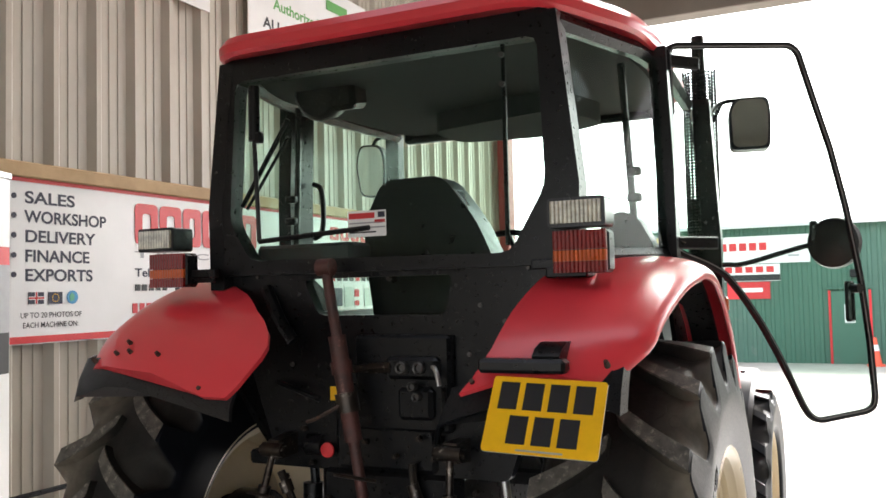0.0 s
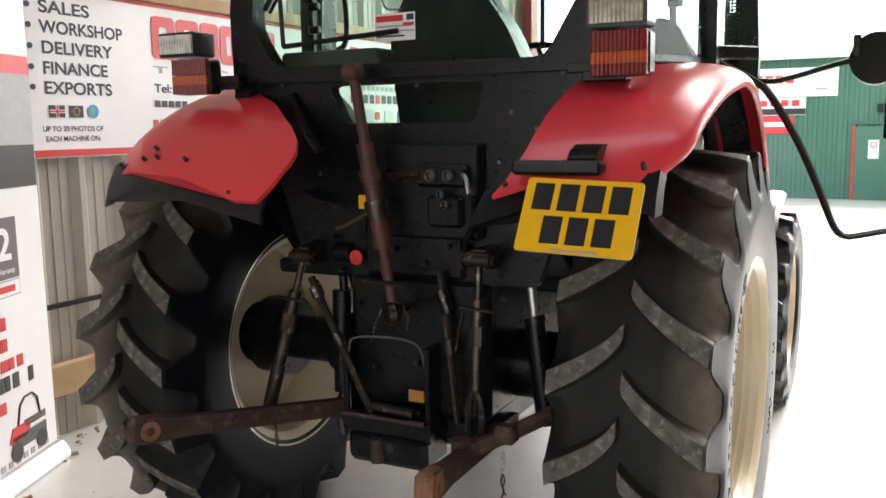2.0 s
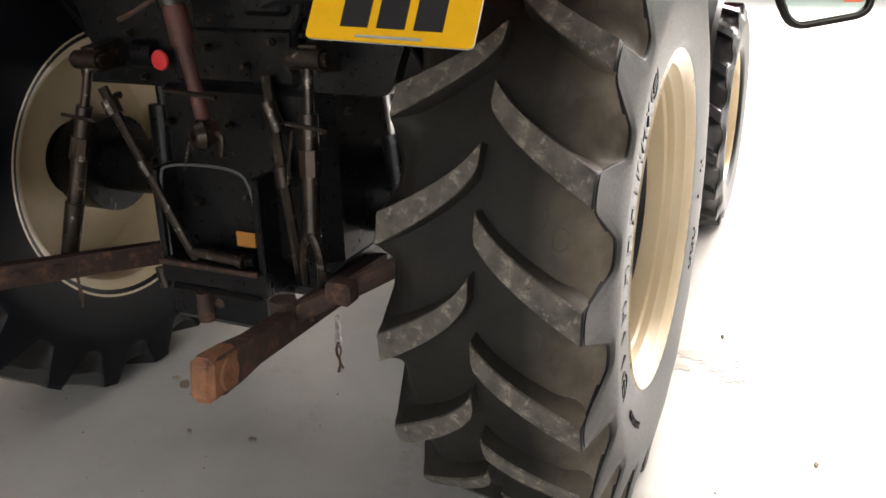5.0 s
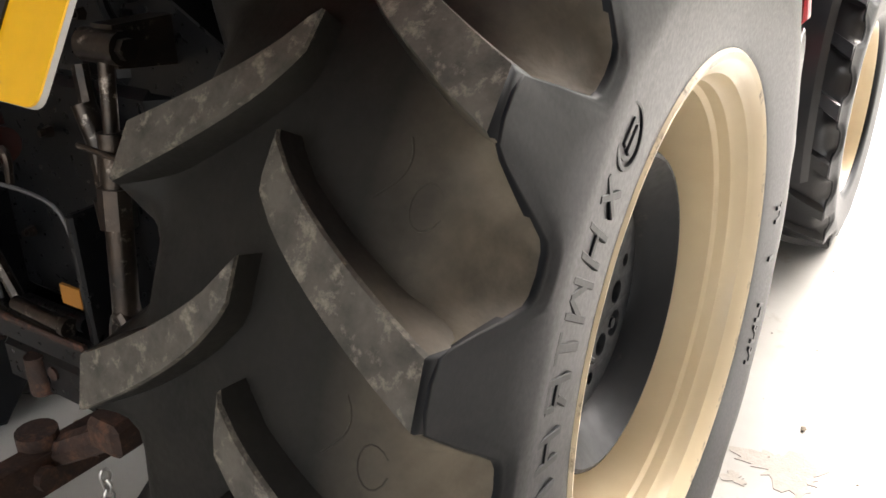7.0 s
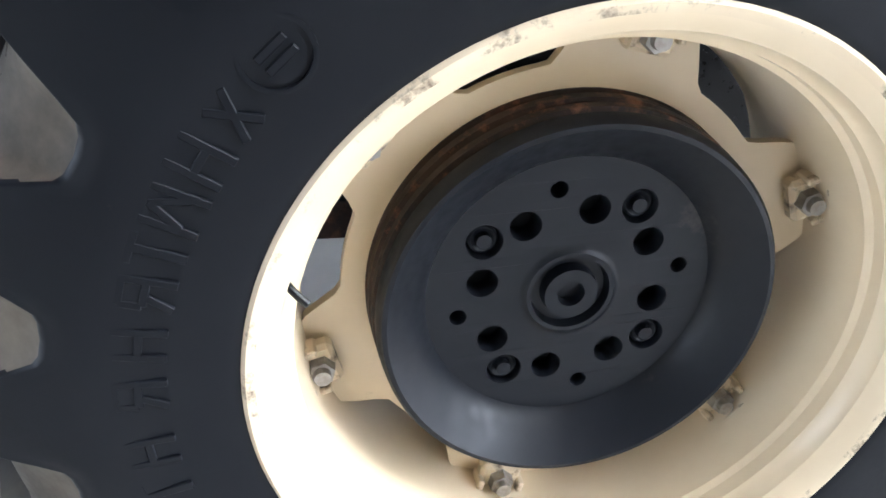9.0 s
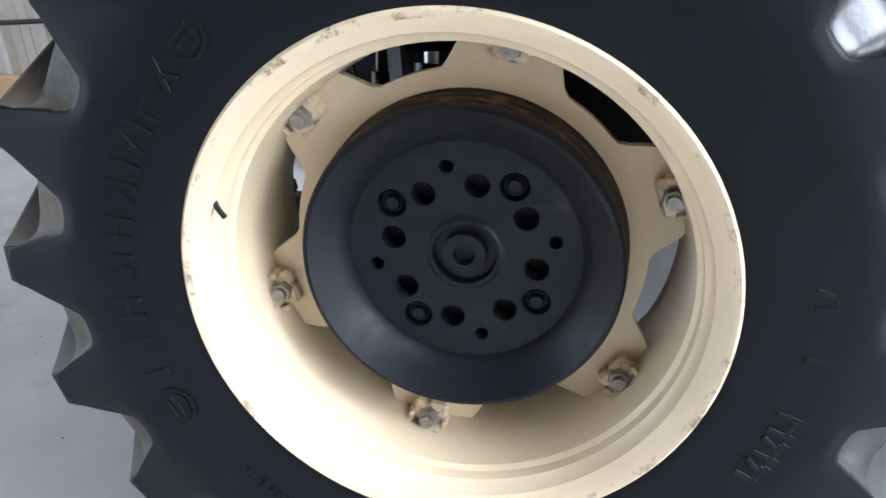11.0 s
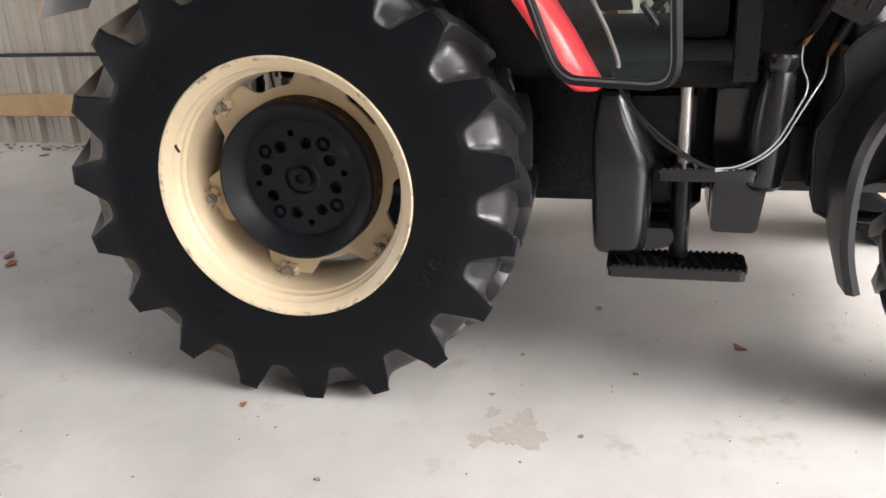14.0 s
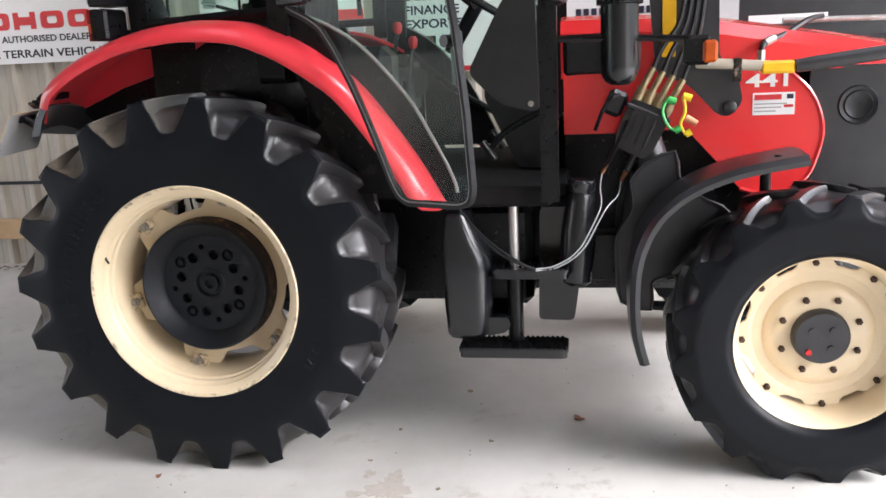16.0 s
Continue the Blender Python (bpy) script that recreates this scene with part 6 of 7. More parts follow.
# loader bracket, beam and hydraulics in front of the cab
part("loader_bracket", Shape().prism(rounded([(1.66, 1.85), (1.92, 1.85), (1.93, 1.47), (2.0, 1.40), (2.02, 1.30), (1.97, 1.250), (1.93, 1.258), (1.82, 1.375), (1.70, 1.42)], 0.03), "x", 0.44, 0.47), GREY_PLASTIC, tractor, "dark grey steel loader bracket")
part("bracket_bolt", Shape().lathe([(0, 0.026), (0.012, 0.024), (0.016, 0.016), (0.016, 0.0005)], 18), GREY_PLASTIC, tractor, "", Matrix.Translation((0.47, 1.972, 1.285)))
part("cross_rod", Shape().cyl((0.52, 1.84, 1.455), (0.52, 2.12, 1.432), 0.020, n=14), PALE_TUBE, tractor, "pale tube with a yellow end")
part("yellow_sleeve", Shape().box((0.52, 2.127, 1.429), (0.046, 0.124, 0.046), 0.010), YELLOW, tractor)
for s in (1, -1):
    part("loader_beam", Shape().cyl((s * 0.525, 2.188, 1.430), (s * 0.525, 2.26, 1.438), 0.0235, 0.026, 16).cyl((s * 0.525, 2.26, 1.438), (s * 0.525, 3.2, 1.552), 0.026, n=16), GREY_PLASTIC, tractor, "dark grey beam beside the bonnet")
part("yellow_strap", Shape().box((0.475, 1.745, 1.66), (0.006, 0.05, 0.36), 0.002), YELLOW, tractor, "yellow strip on the bracket")
part("indicator_rod", Shape().tube([(0.75, 1.30, 1.565), (0.75, 1.62, 1.555), (0.75, 1.80, 1.545)], 0.012), BLACK, tractor)
ind = part("indicator", Shape().box((0.75, 1.815, 1.505), (0.06, 0.09, 0.10), 0.012), BLACK, tractor, "front indicator lamp on a rod")
part("amber_lens", Shape().box((0.76, 1.855, 1.50), (0.065, 0.05, 0.075), 0.010), LENS_AMBER, ind, "orange lens")
exhaust = part("exhaust_pipe", Shape().lathe([(0.0, 0.0005), (0.003, 0.030), (0.014, 0.050), (0.035, 0.062), (0.065, 0.066), (0.60, 0.064), (0.62, 0.034), (0.64, 0.030), (1.40, 0.030), (1.402, 0.026), (1.36, 0.025), (1.36, 0.0005)], 28), GLOSSY, tractor, "upright black exhaust beside the windscreen", Matrix.Translation((0.735, 1.555, 1.395)) @ Matrix.Rotation(radians(-90), 4, "Y"))
# perforated guard round the pipe
guard = Shape()
turn = [2 * math.pi * i / 24 for i in range(25)]
for k in range(64):
    z = 1.675 + k * 0.0148
    guard.tube([(0.735 + 0.076 * math.cos(a), 1.555 + 0.076 * math.sin(a), z) for a in turn], 0.0042, 4, 0)
for a in turn[:-1]:
    x, y = 0.735 + 0.076 * math.cos(a), 1.555 + 0.076 * math.sin(a)
    guard.tube([(x, y, 1.67), (x, y, 2.625)], 0.0042, 4, 0)
part("heat_guard", guard, BLACK, exhaust, "perforated black heat guard", exhaust.matrix_basis.inverted())
# pipe on the bonnet and the far lift rod
part("bonnet_pipe", Shape().tube([(0.40, 2.09, 1.455), (0.40, 2.09, 1.50), (0.38, 2.11, 1.52), (0.30, 2.20, 1.545), (0.20, 2.30, 1.60), (0.0, 2.40, 1.61)], 0.011, 8), PLASTIC, tractor, "black pipe curving over the bonnet")
part("pipe_nut", Shape().cyl((0.40, 2.09, 1.452), (0.40, 2.09, 1.49), 0.016, n=6).cyl((0.385, 2.105, 1.515), (0.35, 2.145, 1.532), 0.015, n=6), NUT, tractor)
part("lift_rod", Shape().cyl((-0.5, 2.35, 1.605), (-0.5, 3.2, 1.59), 0.014, n=12), STEEL, tractor, "bright rod beyond the bonnet")
part("rod_clamp", Shape().box((0.535, 1.985, 1.425), (0.012, 0.030, 0.085), 0.004), WORN, tractor, "worn clamp on the tube")
# multi-coupler with its lines and coloured caps
mc = Matrix.Translation((0.52, 1.635, 1.215)) @ Matrix.Rotation(radians(-24), 4, "X") @ Matrix.Scale(1.22, 4)
block = Shape().prism(rounded([(-0.05, -0.07), (0.045, -0.075), (0.062, -0.04), (0.066, 0.05), (0.05, 0.085), (-0.055, 0.085), (-0.066, 0.05), (-0.062, -0.04)], 0.012, 3), "x", -0.045, 0.045)
block.prism(rounded([(-0.045, -0.055), (0.04, -0.055), (0.045, 0.06), (-0.045, 0.06)], 0.015, 3), "x", 0.044, 0.060)
for k in range(3):
    block.box((0.060, -0.028 + k * 0.028, 0.004), (0.008, 0.007, 0.09), 0.003)
block.box((0.0, 0.0, 0.060), (0.115, 0.142, 0.016), 0.006).box((0.0, -0.10, 0.05), (0.05, 0.06, 0.08), 0.016)
block.tube([(0.02, -0.10, 0.08), (0.04, -0.13, 0.04), (0.03, -0.125, -0.05)], 0.006, 8)
coupler = part("hose_coupler", block, GLOSSY, tractor, "black hydraulic hose coupling block", mc)
for i in range(4):
    y = -0.045 + i * 0.032
    part("coupling", Shape().cyl((0.02, y, 0.07), (0.02, y, 0.125), 0.0155, n=12).cyl((0.02, y, 0.085), (0.02, y, 0.10), 0.0175, n=12).cyl((0.02, y, 0.125), (0.02, y + 0.002, 0.15), 0.011, n=6).cyl((0.02, y + 0.002, 0.15), (0.02, y + 0.006, 0.19), 0.0105, n=10), BRASS, coupler, "tarnished brass hose coupling")
    x0 = 0.52 + 0.01 * i
    p0 = mc @ Vector((0.02, y + 0.006, 0.18))
    part("hose", Shape().tube([p0, p0 + Vector((0, 0.03, 0.08)), (x0, 1.80 + 0.02 * i, 1.62), (x0, 1.80 + 0.025 * i, 1.95)], 0.0095, 8), PLASTIC, tractor, "black hydraulic hose")
    if i in (0, 2):
        gland = part("cable_gland", Shape().cyl((0.02, y, -0.06), (0.02, y - 0.004, -0.13), 0.015, 0.012, 14), GLOSSY, coupler)
        part("cable_end", Shape().cyl((0.02, y - 0.004, -0.13), (0.02, y - 0.006, -0.165), 0.008, 0.006, 10), ORANGE_RUST, gland, "brass cable end")
for col, nm, pts in (((0.05, 0.45, 0.10), "green", [(0.57, 1.735, 1.33), (0.585, 1.71, 1.29), (0.59, 1.735, 1.23), (0.585, 1.76, 1.215)]), ((0.85, 0.60, 0.02), "yellow", [(0.57, 1.79, 1.34), (0.59, 1.80, 1.28), (0.59, 1.775, 1.24), (0.585, 1.80, 1.20)])):
    part("cap_strap", Shape().tube(pts, 0.006).cyl(pts[0], Vector(pts[0]) + Vector((0.0, 0.03, -0.01)), 0.014, n=12).cyl(pts[-1], Vector(pts[-1]) + Vector((0.0, 0.02, 0.01)), 0.013, n=12), plain(nm + "_cap", col, 0.4), tractor, nm + " dust cap on a strap")
part("cap_strap", Shape().cyl((0.585, 1.80, 1.262), (0.59, 1.84, 1.24), 0.013, 0.010, 12), plain("peach_cap", (0.75, 0.35, 0.2), 0.4), tractor, "peach dust cap")
for k in range(2):
    a = mc @ Vector((0.02, -0.051 + 0.064 * k, -0.165))
    low = [(0.74, 1.495 + 0.02 * k, 0.97), (0.75, 1.462 + 0.014 * k, 0.90), (0.77, 1.41 + 0.012 * k, 0.80 - 0.004 * k), (0.79, 1.32, 0.748 - 0.010 * k), (0.80, 1.25, 0.744 - 0.006 * k)]
    far = [(0.80, 1.25, 0.744 - 0.006 * k), (0.81, 1.17, 0.772 + 0.012 * k), (0.815, 1.07, 0.845 + 0.016 * k), (0.80, 0.985, 0.955), (0.77, 0.95, 1.02)]
    part("cable", Shape().tube([a, a + Vector((0.05, -0.01, -0.05))] + low, 0.0026, 8), CABLE, tractor, "pale stretch of a looped control cable")
    part("cable", Shape().tube(far, 0.0048, 8), PLASTIC, tractor, "sleeved stretch of a looped control cable")
part("cable", Shape().tube([(0.55, 1.60, 1.30), (0.60, 1.57, 1.20), (0.58, 1.52, 1.10), (0.50, 1.48, 1.05)], 0.005, 6), PLASTIC, tractor)
part("cable", Shape().tube([(0.50, 1.72, 1.12), (0.56, 1.76, 1.00), (0.55, 1.70, 0.88), (0.48, 1.58, 0.86)], 0.007, 6), PLASTIC, tractor)


# ---- banners and boards on the wall ----
def on_wall(y, z, off=0.05):
    """The plane of the west wall with its origin at y, z: local x runs along +y, local y upwards."""
    return Matrix.Translation((WALL_X + off, y, z)) @ Matrix.Rotation(radians(90), 4, "Z") @ Matrix.Rotation(radians(90), 4, "X")


def board(name, label, m, w, h, mat=None, t=0.006, category="banner", sag=0.0006):
    """A vinyl sheet with a slight ripple."""
    n = 16
    s = Shape()
    rs = []
    for i in range(n + 1):
        x = w * i / n
        d = sag * math.sin(i * 1.7) * (0 if i in (0, n) else 1)
        rs.append([(x, 0, d - t), (x, h, d * 0.6 - t), (x, h, d * 0.6), (x, 0, d)])
    s.rings(rs)
    return thing(name, label, category, shape=s, mat=mat or VINYL, m=m)


BX = 0.0015
ban = board("banner", "white dealer banner with red stripes and dark lettering", on_wall(0.088, 1.388), 2.20, 0.815)
bar(ban, Matrix.Translation((0, 0, BX)), 0.0, 0.79, 2.20, 0.024, INK_RED)
bar(ban, Matrix.Translation((0, 0, BX)), 0.0, 0.006, 2.20, 0.034, INK_RED)
for word, z, w in (("SALES", 0.688, 0.295), ("WORKSHOP", 0.594, 0.505), ("DELIVERY", 0.498, 0.425), ("FINANCE", 0.402, 0.385), ("EXPORTS", 0.308, 0.405)):
    text(word, 0.058, INK_BLUE, ban, Matrix.Translation((0.095, z, BX)), "", w)
    part("bullet", Shape().cyl((0.035, z + 0.03, BX), (0.035, z + 0.03, BX + 0.003), 0.014), INK_BLUE, ban)
text("UP TO 20 PHOTOS OF", 0.026, INK, ban, Matrix.Translation((0.072, 0.128, BX)), "", 0.36)
text("EACH MACHINE ON:", 0.026, INK, ban, Matrix.Translation((0.085, 0.080, BX)), "", 0.325)
fx = 0.115
bar(ban, Matrix.Translation((0, 0, BX)), fx, 0.195, 0.088, 0.058, INK_BLUE, "flag")
for x, y, w, h, mt in ((0, 0.021, 0.088, 0.016, VINYL), (0.036, 0, 0.016, 0.058, VINYL), (0, 0.0245, 0.088, 0.009, INK_RED), (0.0395, 0, 0.009, 0.058, INK_RED)):
    bar(ban, Matrix.Translation((0, 0, BX + 0.003)), fx + x, 0.195 + y, w, h, mt, "flag_stripe", 0.001 if mt is VINYL else 0.002)
bar(ban, Matrix.Translation((0, 0, BX)), fx + 0.115, 0.195, 0.083, 0.058, INK_BLUE, "flag")
for i in range(12):
    a = math.pi * i / 6
    part("flag_star", Shape().cyl((fx + 0.156 + 0.019 * math.cos(a), 0.224 + 0.019 * math.sin(a), BX + 0.003), (fx + 0.156 + 0.019 * math.cos(a), 0.224 + 0.019 * math.sin(a), BX + 0.0045), 0.003, n=5), YELLOW, ban)
part("globe", Shape().cyl((fx + 0.26, 0.226, BX), (fx + 0.26, 0.226, BX + 0.003), 0.034, n=24), plain("globe_blue", (0.06, 0.30, 0.55)), ban)
part("globe_land", Shape().prism([(fx + 0.245, 0.205), (fx + 0.268, 0.21), (fx + 0.272, 0.235), (fx + 0.255, 0.25), (fx + 0.24, 0.232)], "z", BX + 0.003, BX + 0.0045), plain("globe_green", (0.10, 0.40, 0.25)), ban)
# the dealer's mark as plain red blocks
xs = 0.80
for k, w in enumerate((0.19, 0.19, 0.17, 0.17, 0.19, 0.18)):
    bm = rounded([(xs, 0.515), (xs + w - 0.015, 0.515), (xs + w - 0.015, 0.745), (xs, 0.745)], 0.035)
    bi = rounded([(xs + 0.055, 0.57), (xs + w - 0.07, 0.57), (xs + w - 0.07, 0.69), (xs + 0.055, 0.69)], 0.02)
    part("mark_block", Shape().hollow(bm, bi, "z", BX, BX + 0.003), INK_RED, ban)
    xs += w
text("T R A C T O R S", 0.036, INK_GREY, ban, Matrix.Translation((0.80, 0.440, BX)), "", 1.25)
for x, w, mt, z, h in ((0.80, 0.13, INK_BLUE, 0.335, 0.045), (0.97, 0.95, INK_BLUE, 0.335, 0.045), (0.80, 1.2, INK, 0.255, 0.035), (0.78, 1.25, INK_RED, 0.130, 0.055)):
    if w > 0.5:
        n = int(w / 0.052)
        for i in range(n):
            if i % 6 != 5:
                bar(ban, Matrix.Translation((0, 0, BX)), x + i * 0.052, z, 0.036, h, mt)
    else:
        text("Tel:", h, mt, ban, Matrix.Translation((x, z, BX)), "", w)

b2 = board("banner", "white banner with red, black and green print", on_wall(2.30, 1.388), 2.6, 0.815)
for z, h in ((0.79, 0.024), (0.006, 0.034)):
    bar(b2, Matrix.Translation((0, 0, BX)), 0.0, z, 2.6, h, INK_RED)
for i in range(5):
    part("mark_block", Shape().hollow(rounded([(0.56 + i * 0.15, 0.63), (0.68 + i * 0.15, 0.63), (0.68 + i * 0.15, 0.73), (0.56 + i * 0.15, 0.73)], 0.02), rounded([(0.60 + i * 0.15, 0.655), (0.64 + i * 0.15, 0.655), (0.64 + i * 0.15, 0.705), (0.60 + i * 0.15, 0.705)], 0.01), "z", BX, BX + 0.003), INK_RED, b2)
for i in range(9):
    bar(b2, Matrix.Translation((0, 0, BX)), 0.58 + i * 0.085, 0.50, 0.055, 0.085, INK_GREEN, skew=0.012)
for i in range(11):
    bar(b2, Matrix.Translation((0, 0, BX)), 0.58 + i * 0.07, 0.415, 0.045, 0.035, INK_GREY)
for i in range(10):
    bar(b2, Matrix.Translation((0, 0, BX)), 0.56 + i * 0.09, 0.315, 0.06, 0.065, INK if i % 4 else INK_RED)
for x0, x1, z0, z1, mt in ((0.60, 0.72, 0.12, 0.26, INK_BLUE), (0.75, 0.88, 0.11, 0.27, PALE_PRINT), (0.90, 0.97, 0.19, 0.25, INK_RED), (0.90, 0.97, 0.12, 0.16, INK_RED), (1.05, 1.19, 0.11, 0.26, PALE_PRINT), (1.25, 1.40, 0.11, 0.26, INK_BLUE)):
    part("print_badge", Shape().prism(rounded([(x0, z0), (x1, z0), (x1, z1), (x0, z1)], 0.012), "z", BX, BX + 0.003), mt, b2)

b3 = board("banner", "white dealer banner with red mark and black lettering", on_wall(-3.86, 1.585), 1.95, 0.60)
xs = 0.58
for k in range(5):
    w = 0.225
    m0 = Matrix.Translation((0, 0, BX))
    if k == 0:
        bar(b3, m0, xs, 0.25, 0.05, 0.125, INK_RED), bar(b3, m0, xs + 0.13, 0.25, 0.05, 0.125, INK_RED), bar(b3, m0, xs + 0.05, 0.29, 0.08, 0.04, INK_RED)
    elif k == 2:
        bar(b3, m0, xs, 0.25, 0.045, 0.125, INK_RED), bar(b3, m0, xs + 0.14, 0.25, 0.045, 0.125, INK_RED), bar(b3, m0, xs + 0.045, 0.28, 0.095, 0.06, INK_RED)
    else:
        part("mark_block", Shape().hollow(rounded([(xs, 0.25), (xs + 0.19, 0.25), (xs + 0.19, 0.375), (xs, 0.375)], 0.04), rounded([(xs + 0.055, 0.285), (xs + 0.135, 0.285), (xs + 0.135, 0.34), (xs + 0.055, 0.34)], 0.02), "z", BX, BX + 0.003), INK_RED, b3)
    xs += w
text("AUTHORISED DEALER", 0.046, INK, b3, Matrix.Translation((0.91, 0.158, BX)), "", 0.75)
text("ALL TERRAIN VEHICLES", 0.056, INK, b3, Matrix.Translation((0.70, 0.045, BX)), "", 1.10)

b4_m = Matrix.Translation((-1.35, 2.44, 0.0)) @ Matrix.Rotation(radians(90), 4, "Z") @ Matrix.Rotation(radians(90), 4, "X")
b4 = thing("display_board", "dark grey display board with pale print standing on the floor", "board", m=b4_m)
part("panel", Shape().box((0.60, 0.98, 0), (1.5, 1.92, 0.03), 0.006), GREY_PLASTIC, b4)
for x in (0.15, 1.15):
    part("foot", Shape().box((x, 0.012, 0), (0.06, 0.024, 0.40), 0.006), BLACK, b4)
bar(b4, Matrix.Translation((0, 0, 0.015)), -0.10, 1.60, 0.42, 0.05, VINYL, skew=0.0)
for i in range(7):
    bar(b4, Matrix.Translation((0, 0, 0.015)), 0.42 + i * 0.075, 1.44, 0.05, 0.07, VINYL)

b5 = board("sign_board", "white sign with green and black lettering high on the wall", on_wall(1.91, 3.36), 1.55, 0.62, category="sign", sag=0.0)
text("Authorized Dealer", 0.075, INK_GREEN, b5, Matrix.Translation((0.28, 0.26, BX)), "", 0.95)
text("ALL TERRAIN", 0.075, INK, b5, Matrix.Translation((0.16, 0.10, BX)), "", 0.80)
bar(b5, Matrix.Translation((0, 0, BX)), 0.95, 0.45, 0.3, 0.08, INK_GREEN)
b6 = board("sign_board", "white sign with black lettering high on the wall", on_wall(0.55, 3.40), 0.98, 0.50, category="sign", sag=0.0)
for i in range(5):
    bar(b6, Matrix.Translation((0, 0, BX)), 0.35 + i * 0.11, 0.06, 0.08, 0.10, INK)

# pull-up stand beside the wall
ru_m = Matrix(((-0.368, 0, 0.930, -1.727), (0.930, 0, 0.368, -0.84), (0, 1, 0, 0), (0, 0, 0, 1)))
ru = thing("pull_up_banner", "white pull-up banner with red print on an aluminium foot", "banner", m=ru_m)
part("sheet", Shape().box((0.305, 1.12, 0), (1.08, 2.06, 0.004), 0.001), VINYL, ru)
part("foot", Shape().prism(rounded([(-0.045, 0.0), (0.055, 0.0), (0.055, 0.03), (0.02, 0.085), (-0.02, 0.085), (-0.045, 0.05)], 0.012), "x", -0.245, 0.86).moved(Matrix(((1, 0, 0, 0), (0, 0, 1, 0), (0, 1, 0, 0), (0, 0, 0, 1)))), plain("aluminium", (0.75, 0.75, 0.76), 0.35, 0.6), ru, "silver foot")
part("top_rail", Shape().box((0.305, 2.16, 0), (1.09, 0.03, 0.022), 0.005), plain("rail_alu", (0.7, 0.7, 0.71), 0.35, 0.6), ru)
z0 = Matrix.Translation((0, 0, 0.002))
bar(ru, z0, -0.23, 1.42, 1.07, 0.34, INK_GREY, "photo_block")
bar(ru, z0, 0.30, 1.74, 0.54, 0.10, INK_RED, "photo_block", 0.0025, 0.0)
bar(ru, z0, -0.23, 1.28, 1.065, 0.18, GREY_PLASTIC, "photo_block", 0.004)
bar(ru, z0, 0.40, 0.90, 0.25, 0.26, plain("warranty_ink", (0.12, 0.09, 0.10), 0.4), "badge")
text("2", 0.13, VINYL, ru, Matrix.Translation((0.50, 0.985, 0.006)), "", 0.10)
text("Year Warranty", 0.022, VINYL, ru, Matrix.Translation((0.42, 0.925, 0.006)), "", 0.20)
bar(ru, z0, 0.40, 0.825, 0.25, 0.07, INK_GREY, "badge")
bar(ru, z0, 0.405, 0.83, 0.24, 0.06, VINYL, "badge", 0.004)
bar(ru, z0, 0.44, 0.845, 0.17, 0.028, INK_RED, "print_bar", 0.005)
for row, (z, x0, n, mt, h) in enumerate(((0.69, -0.21, 13, INK_RED, 0.055), (0.60, -0.21, 13, INK_RED, 0.055), (0.515, -0.172, 15, INK_RED, 0.05), (0.43, -0.212, 16, INK, 0.065), (0.34, -0.21, 12, INK_RED, 0.05))):
    for i in range(n):
        if i % 5 != 4:
            bar(ru, z0, x0 + i * 0.058, z, 0.036 + 0.008 * (i % 3), h, mt)
# small utility vehicle as plain shapes
for x, y, w, h, mt, sk in ((0.50, 0.16, 0.26, 0.06, GREY_PLASTIC, 0), (0.48, 0.20, 0.14, 0.06, INK_RED, 0.03), (0.60, 0.24, 0.16, 0.03, GREY_PLASTIC, 0)):
    bar(ru, z0, x, y, w, h, mt, "print_shape", 0.004, sk)
for cx in (0.53, 0.72):
    part("print_shape", Shape().cyl((cx, 0.15, 0.002), (cx, 0.15, 0.007), 0.042), INK, ru)
part("print_shape", Shape().tube([(0.55, 0.26, 0.004), (0.58, 0.37, 0.004), (0.70, 0.375, 0.004), (0.72, 0.26, 0.004)], 0.005, 6, 1), INK, ru)
for i in range(9):
    bar(ru, z0, 0.30 + i * 0.055, 0.10 if i < 5 else 0.105, 0.03, 0.026, INK_GREY)

board("poster", "plain red sheet leaning on the wall", on_wall(-1.255, 0.03, 0.16), 0.46, 1.75, plain("poster_red", (0.30, 0.018, 0.022), 0.4), category="poster", sag=0.0)

# ---- yard: the shed opposite ----
BY = 23.2
shed = thing("shed", "long green corrugated farm shed across the yard", "building", at=(0, BY, -0.58))
s, x, line = Shape(), -5.5, []
while x < 16:
    line += [(x, 0), (x + 0.12, 0), (x + 0.15, -0.03), (x + 0.22, -0.03), (x + 0.25, 0)]
    x += 0.25
rs = [[(a, b, z) for a, b in line] for z in (0, 3.85)] + [[(a, 0.15, z) for a, b in line] for z in (3.85, 0)]
part("wall", s.rings(rs, close=False, loop=True), GREENWALL, shed, smooth=15)
part("wall", Shape().box((5.0, 6.0, 1.92), (20.9, 11.7, 3.83), 0.02), GREENWALL, shed)
part("roof", Shape().prism([(-0.35, 3.80), (6.0, 5.3), (12.4, 3.80), (12.4, 3.88), (6.0, 5.38), (-0.35, 3.90)], "x", -5.8, 16.3), plain("pale_roof", (0.62, 0.63, 0.62), 0.5), shed, "pale sheet roof")
dr = part("door", Shape().box((1.16, -0.05, 0.99), (0.94, 0.05, 1.98), 0.01), GREENWALL, shed, "green door with a notice")
for xx in (0.66, 1.66):
    part("door_jamb", Shape().box((xx, -0.06, 1.0), (0.06, 0.06, 2.0), 0.005), INK_RED, shed, "red door jamb")
part("door_head", Shape().box((1.16, -0.07, 2.06), (1.20, 0.08, 0.05), 0.005), GREENWALL, shed)
part("notice", Shape().box((1.15, -0.082, 1.36), (0.26, 0.006, 0.50), 0.0), VINYL, dr)
